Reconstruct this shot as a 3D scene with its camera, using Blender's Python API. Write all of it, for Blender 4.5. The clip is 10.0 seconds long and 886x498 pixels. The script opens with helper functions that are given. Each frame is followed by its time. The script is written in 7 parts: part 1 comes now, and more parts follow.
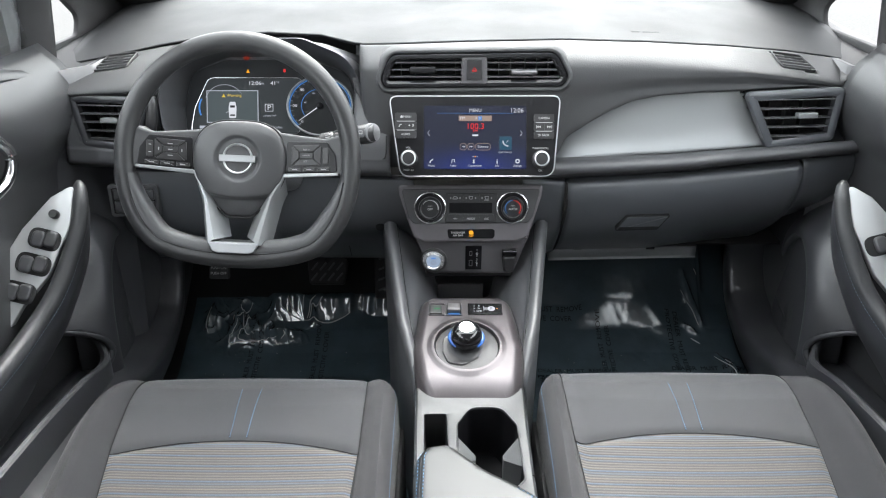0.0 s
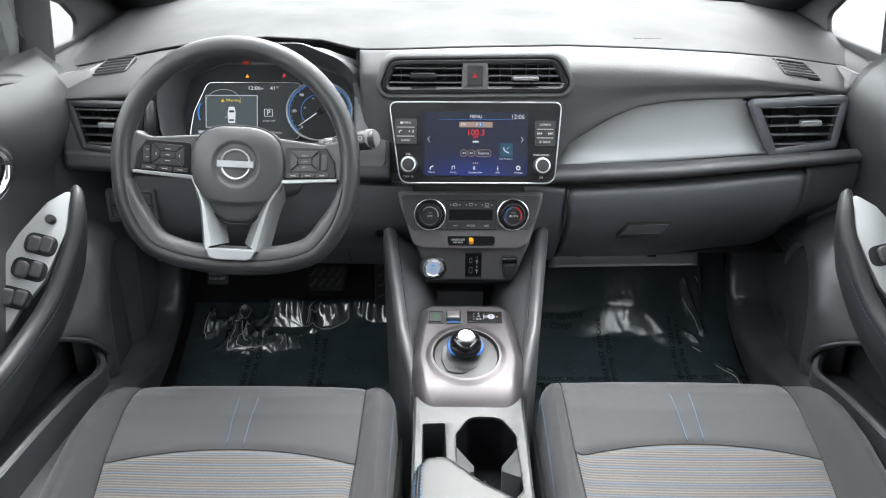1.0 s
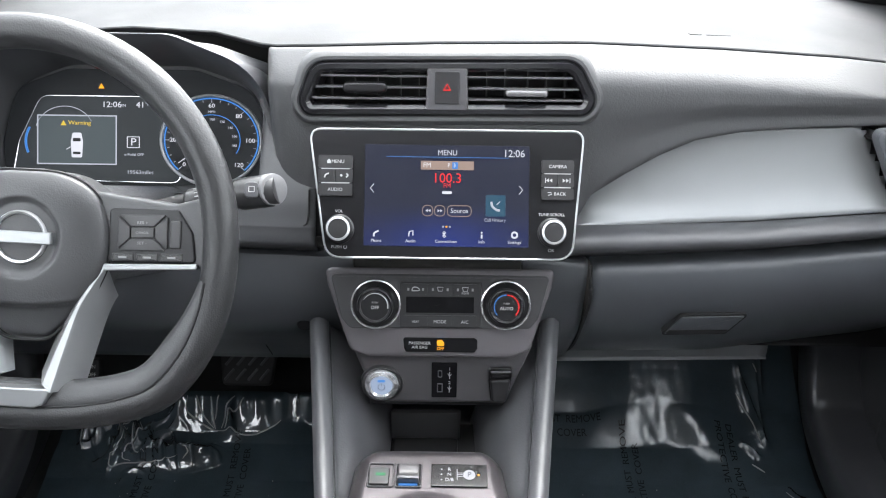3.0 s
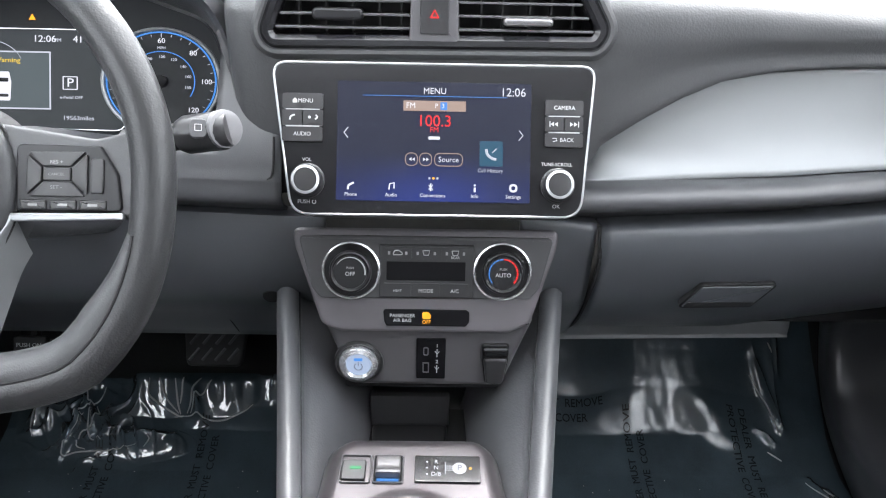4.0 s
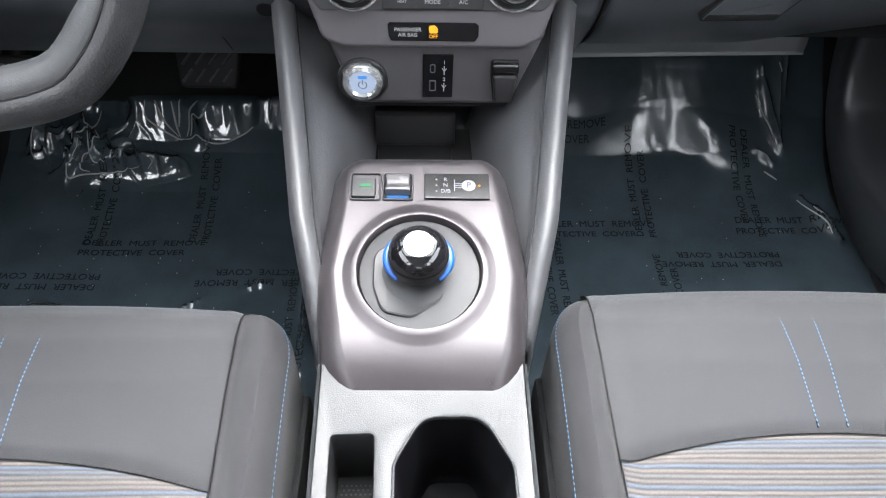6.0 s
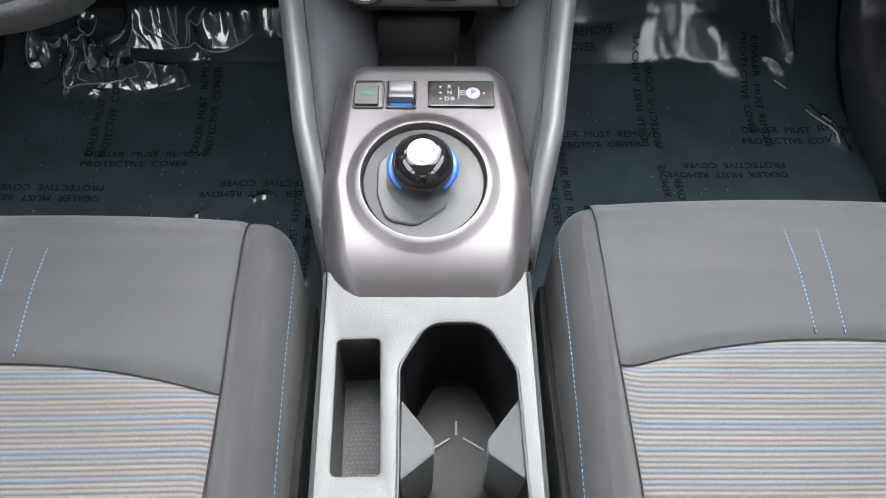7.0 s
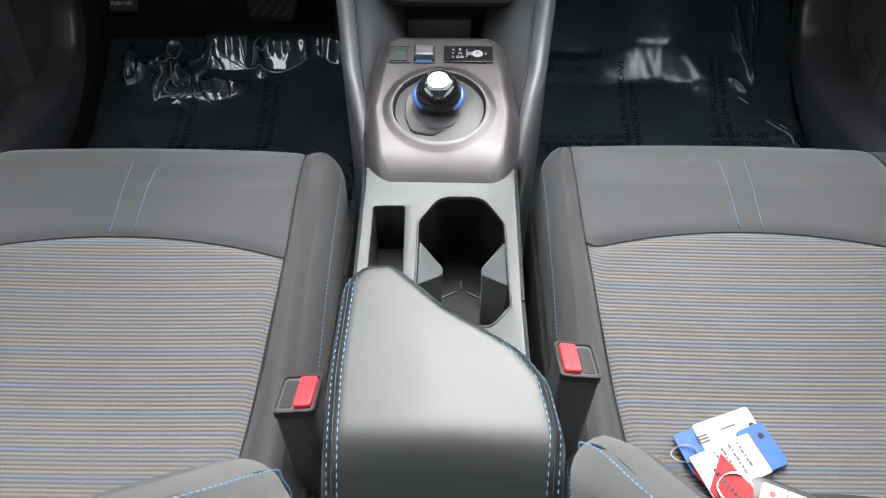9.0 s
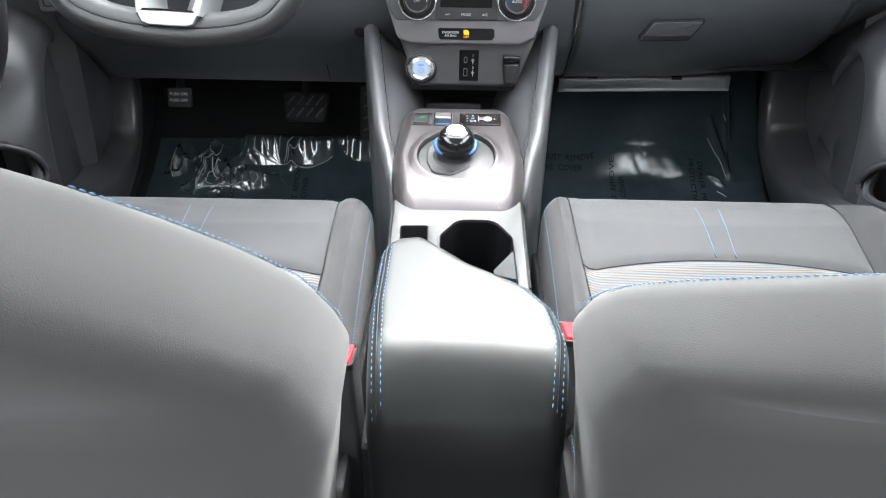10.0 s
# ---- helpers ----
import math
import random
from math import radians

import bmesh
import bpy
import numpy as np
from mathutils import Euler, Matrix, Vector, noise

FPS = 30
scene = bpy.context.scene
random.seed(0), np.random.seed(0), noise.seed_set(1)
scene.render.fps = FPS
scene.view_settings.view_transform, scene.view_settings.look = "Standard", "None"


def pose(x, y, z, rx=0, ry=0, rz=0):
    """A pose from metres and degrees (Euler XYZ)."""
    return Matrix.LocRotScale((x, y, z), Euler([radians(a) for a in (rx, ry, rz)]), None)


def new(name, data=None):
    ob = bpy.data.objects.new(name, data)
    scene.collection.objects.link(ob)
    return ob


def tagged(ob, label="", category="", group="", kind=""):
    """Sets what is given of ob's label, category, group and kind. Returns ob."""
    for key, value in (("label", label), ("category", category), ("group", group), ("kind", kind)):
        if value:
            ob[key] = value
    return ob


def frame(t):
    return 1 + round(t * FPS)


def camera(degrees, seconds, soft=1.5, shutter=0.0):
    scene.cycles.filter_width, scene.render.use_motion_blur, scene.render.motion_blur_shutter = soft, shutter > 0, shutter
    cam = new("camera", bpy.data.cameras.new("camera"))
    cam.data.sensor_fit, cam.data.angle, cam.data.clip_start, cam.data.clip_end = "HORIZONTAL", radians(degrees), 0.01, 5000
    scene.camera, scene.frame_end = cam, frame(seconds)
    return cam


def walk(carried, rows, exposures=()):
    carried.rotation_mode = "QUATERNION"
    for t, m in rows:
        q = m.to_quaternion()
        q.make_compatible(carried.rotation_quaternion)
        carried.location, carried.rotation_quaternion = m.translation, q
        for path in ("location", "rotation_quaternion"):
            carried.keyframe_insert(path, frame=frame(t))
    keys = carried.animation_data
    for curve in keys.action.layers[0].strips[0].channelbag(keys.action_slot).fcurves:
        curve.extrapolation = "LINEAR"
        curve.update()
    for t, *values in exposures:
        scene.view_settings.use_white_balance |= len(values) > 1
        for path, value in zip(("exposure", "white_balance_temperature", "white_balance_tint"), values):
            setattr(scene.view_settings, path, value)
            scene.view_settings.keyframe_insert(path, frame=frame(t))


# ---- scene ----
cam = camera(60.1, 10.0, 1.1)
METRES, EYE, TILT, LEAN, TURN = 1.17, 1.0, -26.0, 0.0, 0.0
ROWS = [
    (0.0, 0.0, 0.0, 0.0, 0.0, 0.0, -0.0),
    (0.5, 0.0005, 0.0025, 0.0017, 0.06, -0.03, -0.12),
    (1.0, 0.0024, 0.0096, 0.0045, 0.1, 0.3, -0.3),
    (1.5, 0.0058, 0.0671, 0.0191, 0.08, 1.03, -0.47),
    (2.0, 0.0124, 0.161, 0.0549, 0.14, 1.77, -0.6),
    (3.5, 0.0466, 0.5003, 0.0863, -0.68, 1.34, -0.78),
    (4.0, 0.0439, 0.5188, 0.0739, -1.03, 0.52, -0.84),
    (4.5, 0.0431, 0.5187, 0.0734, -1.25, -0.94, -0.93),
    (5.0, 0.0407, 0.5194, 0.0739, -1.38, -4.01, -0.75),
    (5.5, 0.0364, 0.5237, 0.0715, -1.54, -11.87, -0.62),
    (6.0, 0.0317, 0.5339, 0.0647, -1.64, -19.71, -0.69),
    (7.5, 0.0309, 0.5247, 0.0581, -1.21, -26.49, -0.3),
    (8.0, 0.0311, 0.4814, 0.05, -0.72, -24.91, -0.17),
    (8.5, 0.0298, 0.4088, 0.018, -0.03, -22.37, -0.28),
    (9.0, 0.043, 0.3024, -0.0292, 0.66, -18.38, -0.47),
    (9.5, 0.0305, 0.2053, -0.0974, 0.91, -13.27, -0.85),
    (10.0, 0.0288, 0.1671, -0.1438, 0.75, -6.08, -0.96),
]
EXPOSURES = [(0.0, 2.72, 6430, 10), (2.0, 2.84, 6430, 10), (3.5, 3.05, 6390, 13), (4.0, 3.20, 6380, 13), (4.5, 3.24, 6360, 13), (5.5, 3.27, 6360, 13), (6.0, 3.20, 6400, 13), (7.5, 2.86, 6420, 10), (8.0, 2.80, 6450, 10), (9.0, 2.58, 6480, 10), (9.5, 2.96, 6430, 10), (10.0, 3.52, 6430, 10)]
walk(cam, [(t, pose(-0.042, 0, EYE, TILT, LEAN, TURN) @ pose(METRES * x, METRES * y, METRES * z, 90 + pitch, roll, yaw)) for t, x, y, z, yaw, pitch, roll in ROWS],
     EXPOSURES)

# ---- daylight: an overcast sky through the glass ----
world = bpy.data.worlds.new("overcast_sky")
scene.world = world
world.use_nodes = True
wn = world.node_tree
sky = wn.nodes.new("ShaderNodeTexSky")
sky.sky_type = "NISHITA"
sky.sun_disc = False
sky.sun_elevation, sky.sun_rotation = radians(58), radians(15)
sky.air_density, sky.dust_density, sky.ozone_density = 1.0, 4.0, 0.6
haze = wn.nodes.new("ShaderNodeHueSaturation")
haze.inputs["Saturation"].default_value = 0.18
wn.links.new(sky.outputs[0], haze.inputs["Color"])
cloud = wn.nodes.new("ShaderNodeMix")  # cloud evens the sky out
cloud.data_type = "RGBA"
cloud.inputs["Factor"].default_value = 0.6
cloud.inputs["B"].default_value = (6.6, 6.8, 7.0, 1)
wn.links.new(haze.outputs[0], cloud.inputs["A"])
wn.links.new(cloud.outputs["Result"], wn.nodes["Background"].inputs[0])
wn.nodes["Background"].inputs[1].default_value = 0.15
sun = new("sun", bpy.data.lights.new("sun", "SUN"))
sun.data.energy, sun.data.angle, sun.data.color = 0.6, radians(46), (1.0, 0.98, 0.95)
sun.matrix_world = pose(0, 0, 5, -32, 0, -15)

# ---- materials ----


def material(name, colour, rough=0.5, metal=0.0, grain=0.0, size=900.0, mottle=0.12, coat=0.0, spec=0.5, wear=6.0, sheen=0.0):
    """A surface with fine relief (grain), and colour and gloss that vary at two scales."""
    m = bpy.data.materials.new(name)
    m.use_nodes = True
    n, l = m.node_tree.nodes, m.node_tree.links
    b = n["Principled BSDF"]
    b.inputs["Metallic"].default_value = metal
    b.inputs["Specular IOR Level"].default_value = spec
    b.inputs["Coat Weight"].default_value = coat
    b.inputs["Coat Roughness"].default_value = 0.08
    b.inputs["Sheen Weight"].default_value = sheen
    tc = n.new("ShaderNodeTexCoord")
    big = n.new("ShaderNodeTexNoise")
    big.inputs["Scale"].default_value, big.inputs["Detail"].default_value = wear, 6
    fine = n.new("ShaderNodeTexNoise")
    fine.inputs["Scale"].default_value, fine.inputs["Detail"].default_value = size, 3
    l.new(tc.outputs["Object"], big.inputs["Vector"])
    l.new(tc.outputs["Object"], fine.inputs["Vector"])
    mix = n.new("ShaderNodeMath")
    mix.operation = "ADD"
    l.new(big.outputs["Fac"], mix.inputs[0])
    l.new(fine.outputs["Fac"], mix.inputs[1])
    ramp = n.new("ShaderNodeMapRange")
    ramp.inputs["From Min"].default_value, ramp.inputs["From Max"].default_value = 0.6, 1.4
    ramp.inputs["To Min"].default_value, ramp.inputs["To Max"].default_value = 1 - mottle, 1 + mottle
    l.new(mix.outputs[0], ramp.inputs["Value"])
    col = n.new("ShaderNodeVectorMath")
    col.operation = "SCALE"
    col.inputs[0].default_value = colour
    l.new(ramp.outputs[0], col.inputs["Scale"])
    l.new(col.outputs[0], b.inputs["Base Color"])
    rr = n.new("ShaderNodeMapRange")
    rr.inputs["From Min"].default_value, rr.inputs["From Max"].default_value = 0.3, 0.7
    rr.inputs["To Min"].default_value, rr.inputs["To Max"].default_value = max(0.02, rough * 0.88), min(1, rough * 1.12)
    l.new(big.outputs["Fac"], rr.inputs["Value"])
    l.new(rr.outputs[0], b.inputs["Roughness"])
    if grain:
        bump = n.new("ShaderNodeBump")
        bump.inputs["Strength"].default_value, bump.inputs["Distance"].default_value = min(1, grain), 0.0006
        l.new(fine.outputs["Fac"], bump.inputs["Height"])
        l.new(bump.outputs[0], b.inputs["Normal"])
    return m


LAMP = 0.2  # lit displays, against the daylight


def glow(name, colour, strength=1.0):
    m = bpy.data.materials.new(name)
    m.use_nodes = True
    b = m.node_tree.nodes["Principled BSDF"]
    b.inputs["Base Color"].default_value = (0.01, 0.01, 0.01, 1)
    b.inputs["Roughness"].default_value = 0.4
    b.inputs["Specular IOR Level"].default_value = 0.1
    b.inputs["Emission Color"].default_value = (*colour, 1)
    b.inputs["Emission Strength"].default_value = strength * LAMP
    return m


def leather(name, colour, rough, scale=420.0, depth=0.5):
    """Grained hide: cells with creases, and soft wear."""
    m = material(name, colour, rough, grain=0.0, mottle=0.1)
    n, l = m.node_tree.nodes, m.node_tree.links
    tc = n.new("ShaderNodeTexCoord")
    v = n.new("ShaderNodeTexVoronoi")
    v.inputs["Scale"].default_value = scale
    l.new(tc.outputs["Object"], v.inputs["Vector"])
    bump = n.new("ShaderNodeBump")
    bump.inputs["Strength"].default_value, bump.inputs["Distance"].default_value = depth, 0.0004
    warp = n.new("ShaderNodeTexNoise")
    warp.inputs["Scale"].default_value, warp.inputs["Detail"].default_value = scale * 0.55, 4
    l.new(tc.outputs["Object"], warp.inputs["Vector"])
    hide = n.new("ShaderNodeMath")
    hide.operation = "MULTIPLY_ADD"
    hide.inputs[1].default_value = 1.4
    l.new(warp.outputs["Fac"], hide.inputs[0])
    l.new(v.outputs["Distance"], hide.inputs[2])
    l.new(hide.outputs[0], bump.inputs["Height"])
    l.new(bump.outputs[0], n["Principled BSDF"].inputs["Normal"])
    return m


def striped_cloth(name):
    """Ribbed seat cloth: threads across the seat in taupe, grey and two blues, by the distance v along the seat."""
    m = bpy.data.materials.new(name)
    m.use_nodes = True
    n, l = m.node_tree.nodes, m.node_tree.links
    b = n["Principled BSDF"]
    b.inputs["Roughness"].default_value = 0.85
    b.inputs["Sheen Weight"].default_value = 0.15
    uv = n.new("ShaderNodeUVMap")
    sep = n.new("ShaderNodeSeparateXYZ")
    l.new(uv.outputs[0], sep.inputs[0])
    k = n.new("ShaderNodeMath")
    k.operation = "MULTIPLY"
    k.inputs[1].default_value = 1 / 0.00417
    l.new(sep.outputs["Y"], k.inputs[0])
    fl = n.new("ShaderNodeMath")
    fl.operation = "FLOOR"
    l.new(k.outputs[0], fl.inputs[0])
    fr = n.new("ShaderNodeMath")
    fr.operation = "FRACT"
    l.new(k.outputs[0], fr.inputs[0])
    md = n.new("ShaderNodeMath")
    md.operation = "FLOORED_MODULO"
    md.inputs[1].default_value = 15.0
    l.new(fl.outputs[0], md.inputs[0])
    dv = n.new("ShaderNodeMath")
    dv.operation = "DIVIDE"
    dv.inputs[1].default_value = 15.0
    l.new(md.outputs[0], dv.inputs[0])
    ramp = n.new("ShaderNodeValToRGB")
    ramp.color_ramp.interpolation = "CONSTANT"
    ramp.color_ramp.elements.remove(ramp.color_ramp.elements[1])
    taupe, sand, grey, blue, dim = (0.124, 0.110, 0.103), (0.139, 0.119, 0.107), (0.115, 0.111, 0.110), (0.086, 0.110, 0.150), (0.093, 0.105, 0.128)
    els = ramp.color_ramp.elements
    for i, c in enumerate((taupe, dim, sand, blue, taupe, grey, sand, blue, taupe, sand, grey, dim, blue, sand, taupe)):
        e = els[0] if i == 0 else els.new(i / 15 - 0.01)
        e.color = (*c, 1)
    l.new(dv.outputs[0], ramp.inputs[0])
    tri = n.new("ShaderNodeMath")
    tri.operation = "PINGPONG"
    tri.inputs[1].default_value = 0.5
    l.new(fr.outputs[0], tri.inputs[0])
    mr = n.new("ShaderNodeMapRange")
    mr.inputs["From Min"].default_value, mr.inputs["From Max"].default_value = 0.02, 0.40
    mr.inputs["To Min"].default_value, mr.inputs["To Max"].default_value = 0.0, 1.0
    l.new(tri.outputs[0], mr.inputs["Value"])
    mix = n.new("ShaderNodeMix")
    mix.data_type = "RGBA"
    l.new(mr.outputs[0], mix.inputs["Factor"])
    mix.inputs["A"].default_value = (0.070, 0.067, 0.067, 1)
    l.new(ramp.outputs[0], mix.inputs["B"])
    weave = n.new("ShaderNodeTexNoise")
    weave.inputs["Scale"].default_value = 700
    tc = n.new("ShaderNodeTexCoord")
    l.new(tc.outputs["Object"], weave.inputs["Vector"])
    wm = n.new("ShaderNodeMapRange")
    wm.inputs["To Min"].default_value, wm.inputs["To Max"].default_value = 0.7, 1.3
    l.new(weave.outputs["Fac"], wm.inputs["Value"])
    sc = n.new("ShaderNodeVectorMath")
    sc.operation = "SCALE"
    l.new(mix.outputs["Result"], sc.inputs[0])
    l.new(wm.outputs[0], sc.inputs["Scale"])
    l.new(sc.outputs[0], b.inputs["Base Color"])
    bump = n.new("ShaderNodeBump")
    bump.inputs["Strength"].default_value, bump.inputs["Distance"].default_value = 0.6, 0.0008
    l.new(mr.outputs[0], bump.inputs["Height"])
    l.new(bump.outputs[0], b.inputs["Normal"])
    return m


PAD = leather("soft_dash_plastic", (0.047, 0.048, 0.050), 0.56, 480, 0.35)
PADTOP = leather("soft_upper_dash_plastic", (0.038, 0.039, 0.041), 0.66, 480, 0.25)
PADTOP.node_tree.nodes["Principled BSDF"].inputs["Specular IOR Level"].default_value = 0.3
PLASTIC = material("black_grained_plastic", (0.056, 0.057, 0.061), 0.40, grain=0.3, size=1400)
LOWER = material("dark_lower_plastic", (0.060, 0.064, 0.071), 0.37, grain=0.2, size=1200, spec=0.6)
DOORLOW = material("door_lower_plastic", (0.032, 0.033, 0.037), 0.37, grain=0.1, size=1200, spec=0.7)
DOORSHELL = material("door_shell_plastic", (0.030, 0.031, 0.035), 0.38, grain=0.1, size=1200, spec=0.7)
GRILLE = material("speaker_grille_black", (0.034, 0.036, 0.040), 0.6, grain=0.8, size=900, spec=0.4)
DOORPAD = leather("door_leatherette", (0.030, 0.031, 0.033), 0.40, 480, 0.22)
KNOBGLOSS = material("knob_gloss_black", (0.006, 0.006, 0.007), 0.06, mottle=0.1, coat=1.0)
FIN = material("cup_fin_grey", (0.075, 0.078, 0.080), 0.40, grain=0.2, size=1000)
CONSOLEPAD = leather("console_leatherette", (0.074, 0.075, 0.080), 0.39, 480, 0.22)
SATIN = material("satin_grey_trim", (0.255, 0.262, 0.268), 0.46, metal=0.5, mottle=0.05, size=2500, grain=0.06)
GUNMETAL = material("gunmetal_trim", (0.074, 0.067, 0.071), 0.36, metal=0.6, mottle=0.05, size=3000, grain=0.05)
STACKGREY = material("stack_grey_plastic", (0.070, 0.068, 0.072), 0.40, metal=0.1, grain=0.15, size=2000)
CLIMFRAME = material("climate_frame_grey", (0.110, 0.103, 0.110), 0.38, metal=0.3, grain=0.15, size=2000)
DARKPANEL = material("climate_inner_grey", (0.040, 0.040, 0.042), 0.40, grain=0.15, size=2000)
DECK = material("console_deck_plastic", (0.034, 0.036, 0.038), 0.43, grain=0.4, size=1000)
SILVER = material("silver_paint", (0.46, 0.47, 0.475), 0.34, metal=0.5, mottle=0.04, size=3000, grain=0.04)
WHEELSILVER = material("brushed_silver", (0.29, 0.30, 0.305), 0.32, metal=0.75, mottle=0.05, size=2500)
CHROME = material("chrome", (0.85, 0.86, 0.87), 0.12, metal=1.0, mottle=0.02)
RIMSILVER = material("satin_silver_rim", (0.50, 0.51, 0.52), 0.33, metal=0.7, mottle=0.03)
DIALRING = material("polished_dial_ring", (0.78, 0.79, 0.80), 0.22, metal=0.9, mottle=0.02)
GLARELESS = material("antiglare_black", (0.005, 0.005, 0.006), 0.45, mottle=0.2, spec=0.12)
SLAT = material("vent_slat_black", (0.065, 0.065, 0.068), 0.28, mottle=0.1)
GLOSS = material("gloss_black", (0.006, 0.006, 0.007), 0.20, mottle=0.3, coat=0.3)
BEZEL = material("screen_bezel_black", (0.006, 0.006, 0.007), 0.3, mottle=0.2, spec=0.3)
DARK = material("matte_black", (0.008, 0.008, 0.009), 0.7, mottle=0.3)
BUTTON = material("button_black", (0.019, 0.019, 0.020), 0.34, grain=0.1, size=2500)
RUBBER = material("black_rubber", (0.018, 0.018, 0.019), 0.65, grain=0.4, size=900)
CARPET = material("black_carpet", (0.013, 0.014, 0.015), 0.95, grain=1.0, size=700, mottle=0.5)
RIM = leather("wheel_leather", (0.020, 0.0205, 0.0215), 0.37, 620, 0.30)
HUB = leather("wheel_hub_plastic", (0.041, 0.042, 0.044), 0.40, 700, 0.2)
BOLSTER = material("bolster_cloth", (0.031, 0.031, 0.034), 0.85, grain=0.6, size=1600, mottle=0.25, wear=13, sheen=0.12)
TOGGLE = material("toggle_metal", (0.20, 0.195, 0.20), 0.36, metal=0.7, mottle=0.05, size=2500)
DISH = material("shifter_dish_grey", (0.026, 0.026, 0.028), 0.44, grain=0.1, size=2000)
DIALBLACK = material("dial_black", (0.009, 0.009, 0.010), 0.36, mottle=0.2, spec=0.35)
HIDE = material("armrest_leather", (0.012, 0.0132, 0.0132), 0.40, mottle=0.06)
BACKCLOTH = material("seat_back_cloth", (0.062, 0.061, 0.061), 0.8, grain=0.4, size=1600, mottle=0.1, wear=9, sheen=0.15)
CLOTH = material("charcoal_seat_cloth", (0.047, 0.048, 0.052), 0.85, grain=0.6, size=1600, mottle=0.22, wear=13, sheen=0.25)
STRIPE = striped_cloth("striped_seat_cloth")
BLUETHREAD = material("blue_thread", (0.11, 0.26, 0.44), 0.7)
PALETHREAD = material("pale_blue_thread", (0.30, 0.40, 0.50), 0.7)
DARKTHREAD = material("dark_seam", (0.01, 0.01, 0.011), 0.8)
HEADLINER = material("grey_headliner", (0.55, 0.55, 0.54), 0.95, grain=0.4, size=900)
TRIMGREY = material("pillar_trim_grey", (0.055, 0.055, 0.056), 0.55, grain=0.4, size=1200)
RED = material("red_plastic", (0.62, 0.02, 0.03), 0.4)
BLUE = material("blue_plastic", (0.010, 0.10, 0.42), 0.3, coat=0.2)
TAGBLUE = material("blue_tag_plastic", (0.012, 0.09, 0.36), 0.5)
WHITECAP = material("satin_white_cap", (0.26, 0.26, 0.265), 0.5, metal=0.0, mottle=0.03)
WHITE = material("white_card", (0.44, 0.44, 0.43), 0.6, mottle=0.05)
INKGREY = material("faded_ink", (0.10, 0.10, 0.11), 0.7)
REDCARD = material("red_card", (0.34, 0.008, 0.014), 0.75)
INK = material("print_ink", (0.02, 0.02, 0.03), 0.7)
STALKTIP = material("stalk_tip_grey", (0.13, 0.13, 0.135), 0.5, grain=0.2, size=1500)
BONNET = material("wet_grey_paint", (0.10, 0.105, 0.105), 0.35, metal=0.2, mottle=0.5, wear=18, grain=0.8, size=120)
PILLAR = material("dark_pillar_trim", (0.020, 0.020, 0.021), 0.5, grain=0.4, size=1200)
MATINK = material("sheet_print", (0.019, 0.024, 0.027), 0.12)
LEGEND = material("grey_legend", (0.42, 0.42, 0.42), 0.6)
DIMLEGEND = material("dim_legend", (0.26, 0.26, 0.26), 0.6)
LITWHITE = glow("lit_white", (0.9, 0.93, 1.0), 0.62)
LITGREY = glow("lit_grey", (0.75, 0.8, 0.9), 0.5)
LITBLUE = glow("lit_blue", (0.08, 0.35, 0.95), 0.5)
LITRED = glow("lit_red", (0.95, 0.03, 0.03), 0.7)
LITAMBER = glow("lit_amber", (1.0, 0.42, 0.02), 0.9)
LITYELLOW = glow("lit_yellow", (0.9, 0.65, 0.05), 0.6)
LITGREEN = glow("lit_green", (0.05, 0.7, 0.25), 0.5)
LITCREAM = glow("lit_cream", (0.75, 0.55, 0.45), 0.35)
SCREENBLUE = glow("lit_screen", (0.018, 0.026, 0.070), 0.62)
CLUSTERLIT = glow("lit_cluster", (0.05, 0.065, 0.07), 1.0)
CLUSTERDARK = glow("lit_cluster_dark", (0.012, 0.014, 0.016), 0.6)
STARTBLUE = glow("lit_start_button", (0.50, 0.62, 0.82), 0.48)


def plastic_sheet(name, low, high, coat):
    """Thin clear film over dark carpet: a slightly milky, glossy face with fine creases."""
    m = material(name, (0.062, 0.086, 0.102), 0.07, mottle=0.32, spec=1.0, coat=coat, wear=14)
    n, l = m.node_tree.nodes, m.node_tree.links
    tc = n.new("ShaderNodeTexCoord")
    a = n.new("ShaderNodeTexNoise")
    a.inputs["Scale"].default_value, a.inputs["Detail"].default_value = 16, 5
    a.inputs["Distortion"].default_value = 1.2
    l.new(tc.outputs["Object"], a.inputs["Vector"])
    bump = n.new("ShaderNodeBump")
    bump.inputs["Strength"].default_value, bump.inputs["Distance"].default_value = 0.12, 0.004
    l.new(a.outputs["Fac"], bump.inputs["Height"])
    l.new(bump.outputs[0], n["Principled BSDF"].inputs["Normal"])
    n["Principled BSDF"].inputs["Coat Roughness"].default_value = 0.6 * low
    # scuffed, hazy patches among the clear ones
    haze = n.new("ShaderNodeTexNoise")
    haze.inputs["Scale"].default_value, haze.inputs["Detail"].default_value = 11, 6
    haze.inputs["Distortion"].default_value = 0.8
    l.new(tc.outputs["Object"], haze.inputs["Vector"])
    hr = n.new("ShaderNodeMapRange")
    hr.inputs["From Min"].default_value, hr.inputs["From Max"].default_value = 0.50, 0.72
    hr.inputs["To Min"].default_value, hr.inputs["To Max"].default_value = low, high
    l.new(haze.outputs["Fac"], hr.inputs["Value"])
    l.new(hr.outputs[0], n["Principled BSDF"].inputs["Roughness"])
    return m


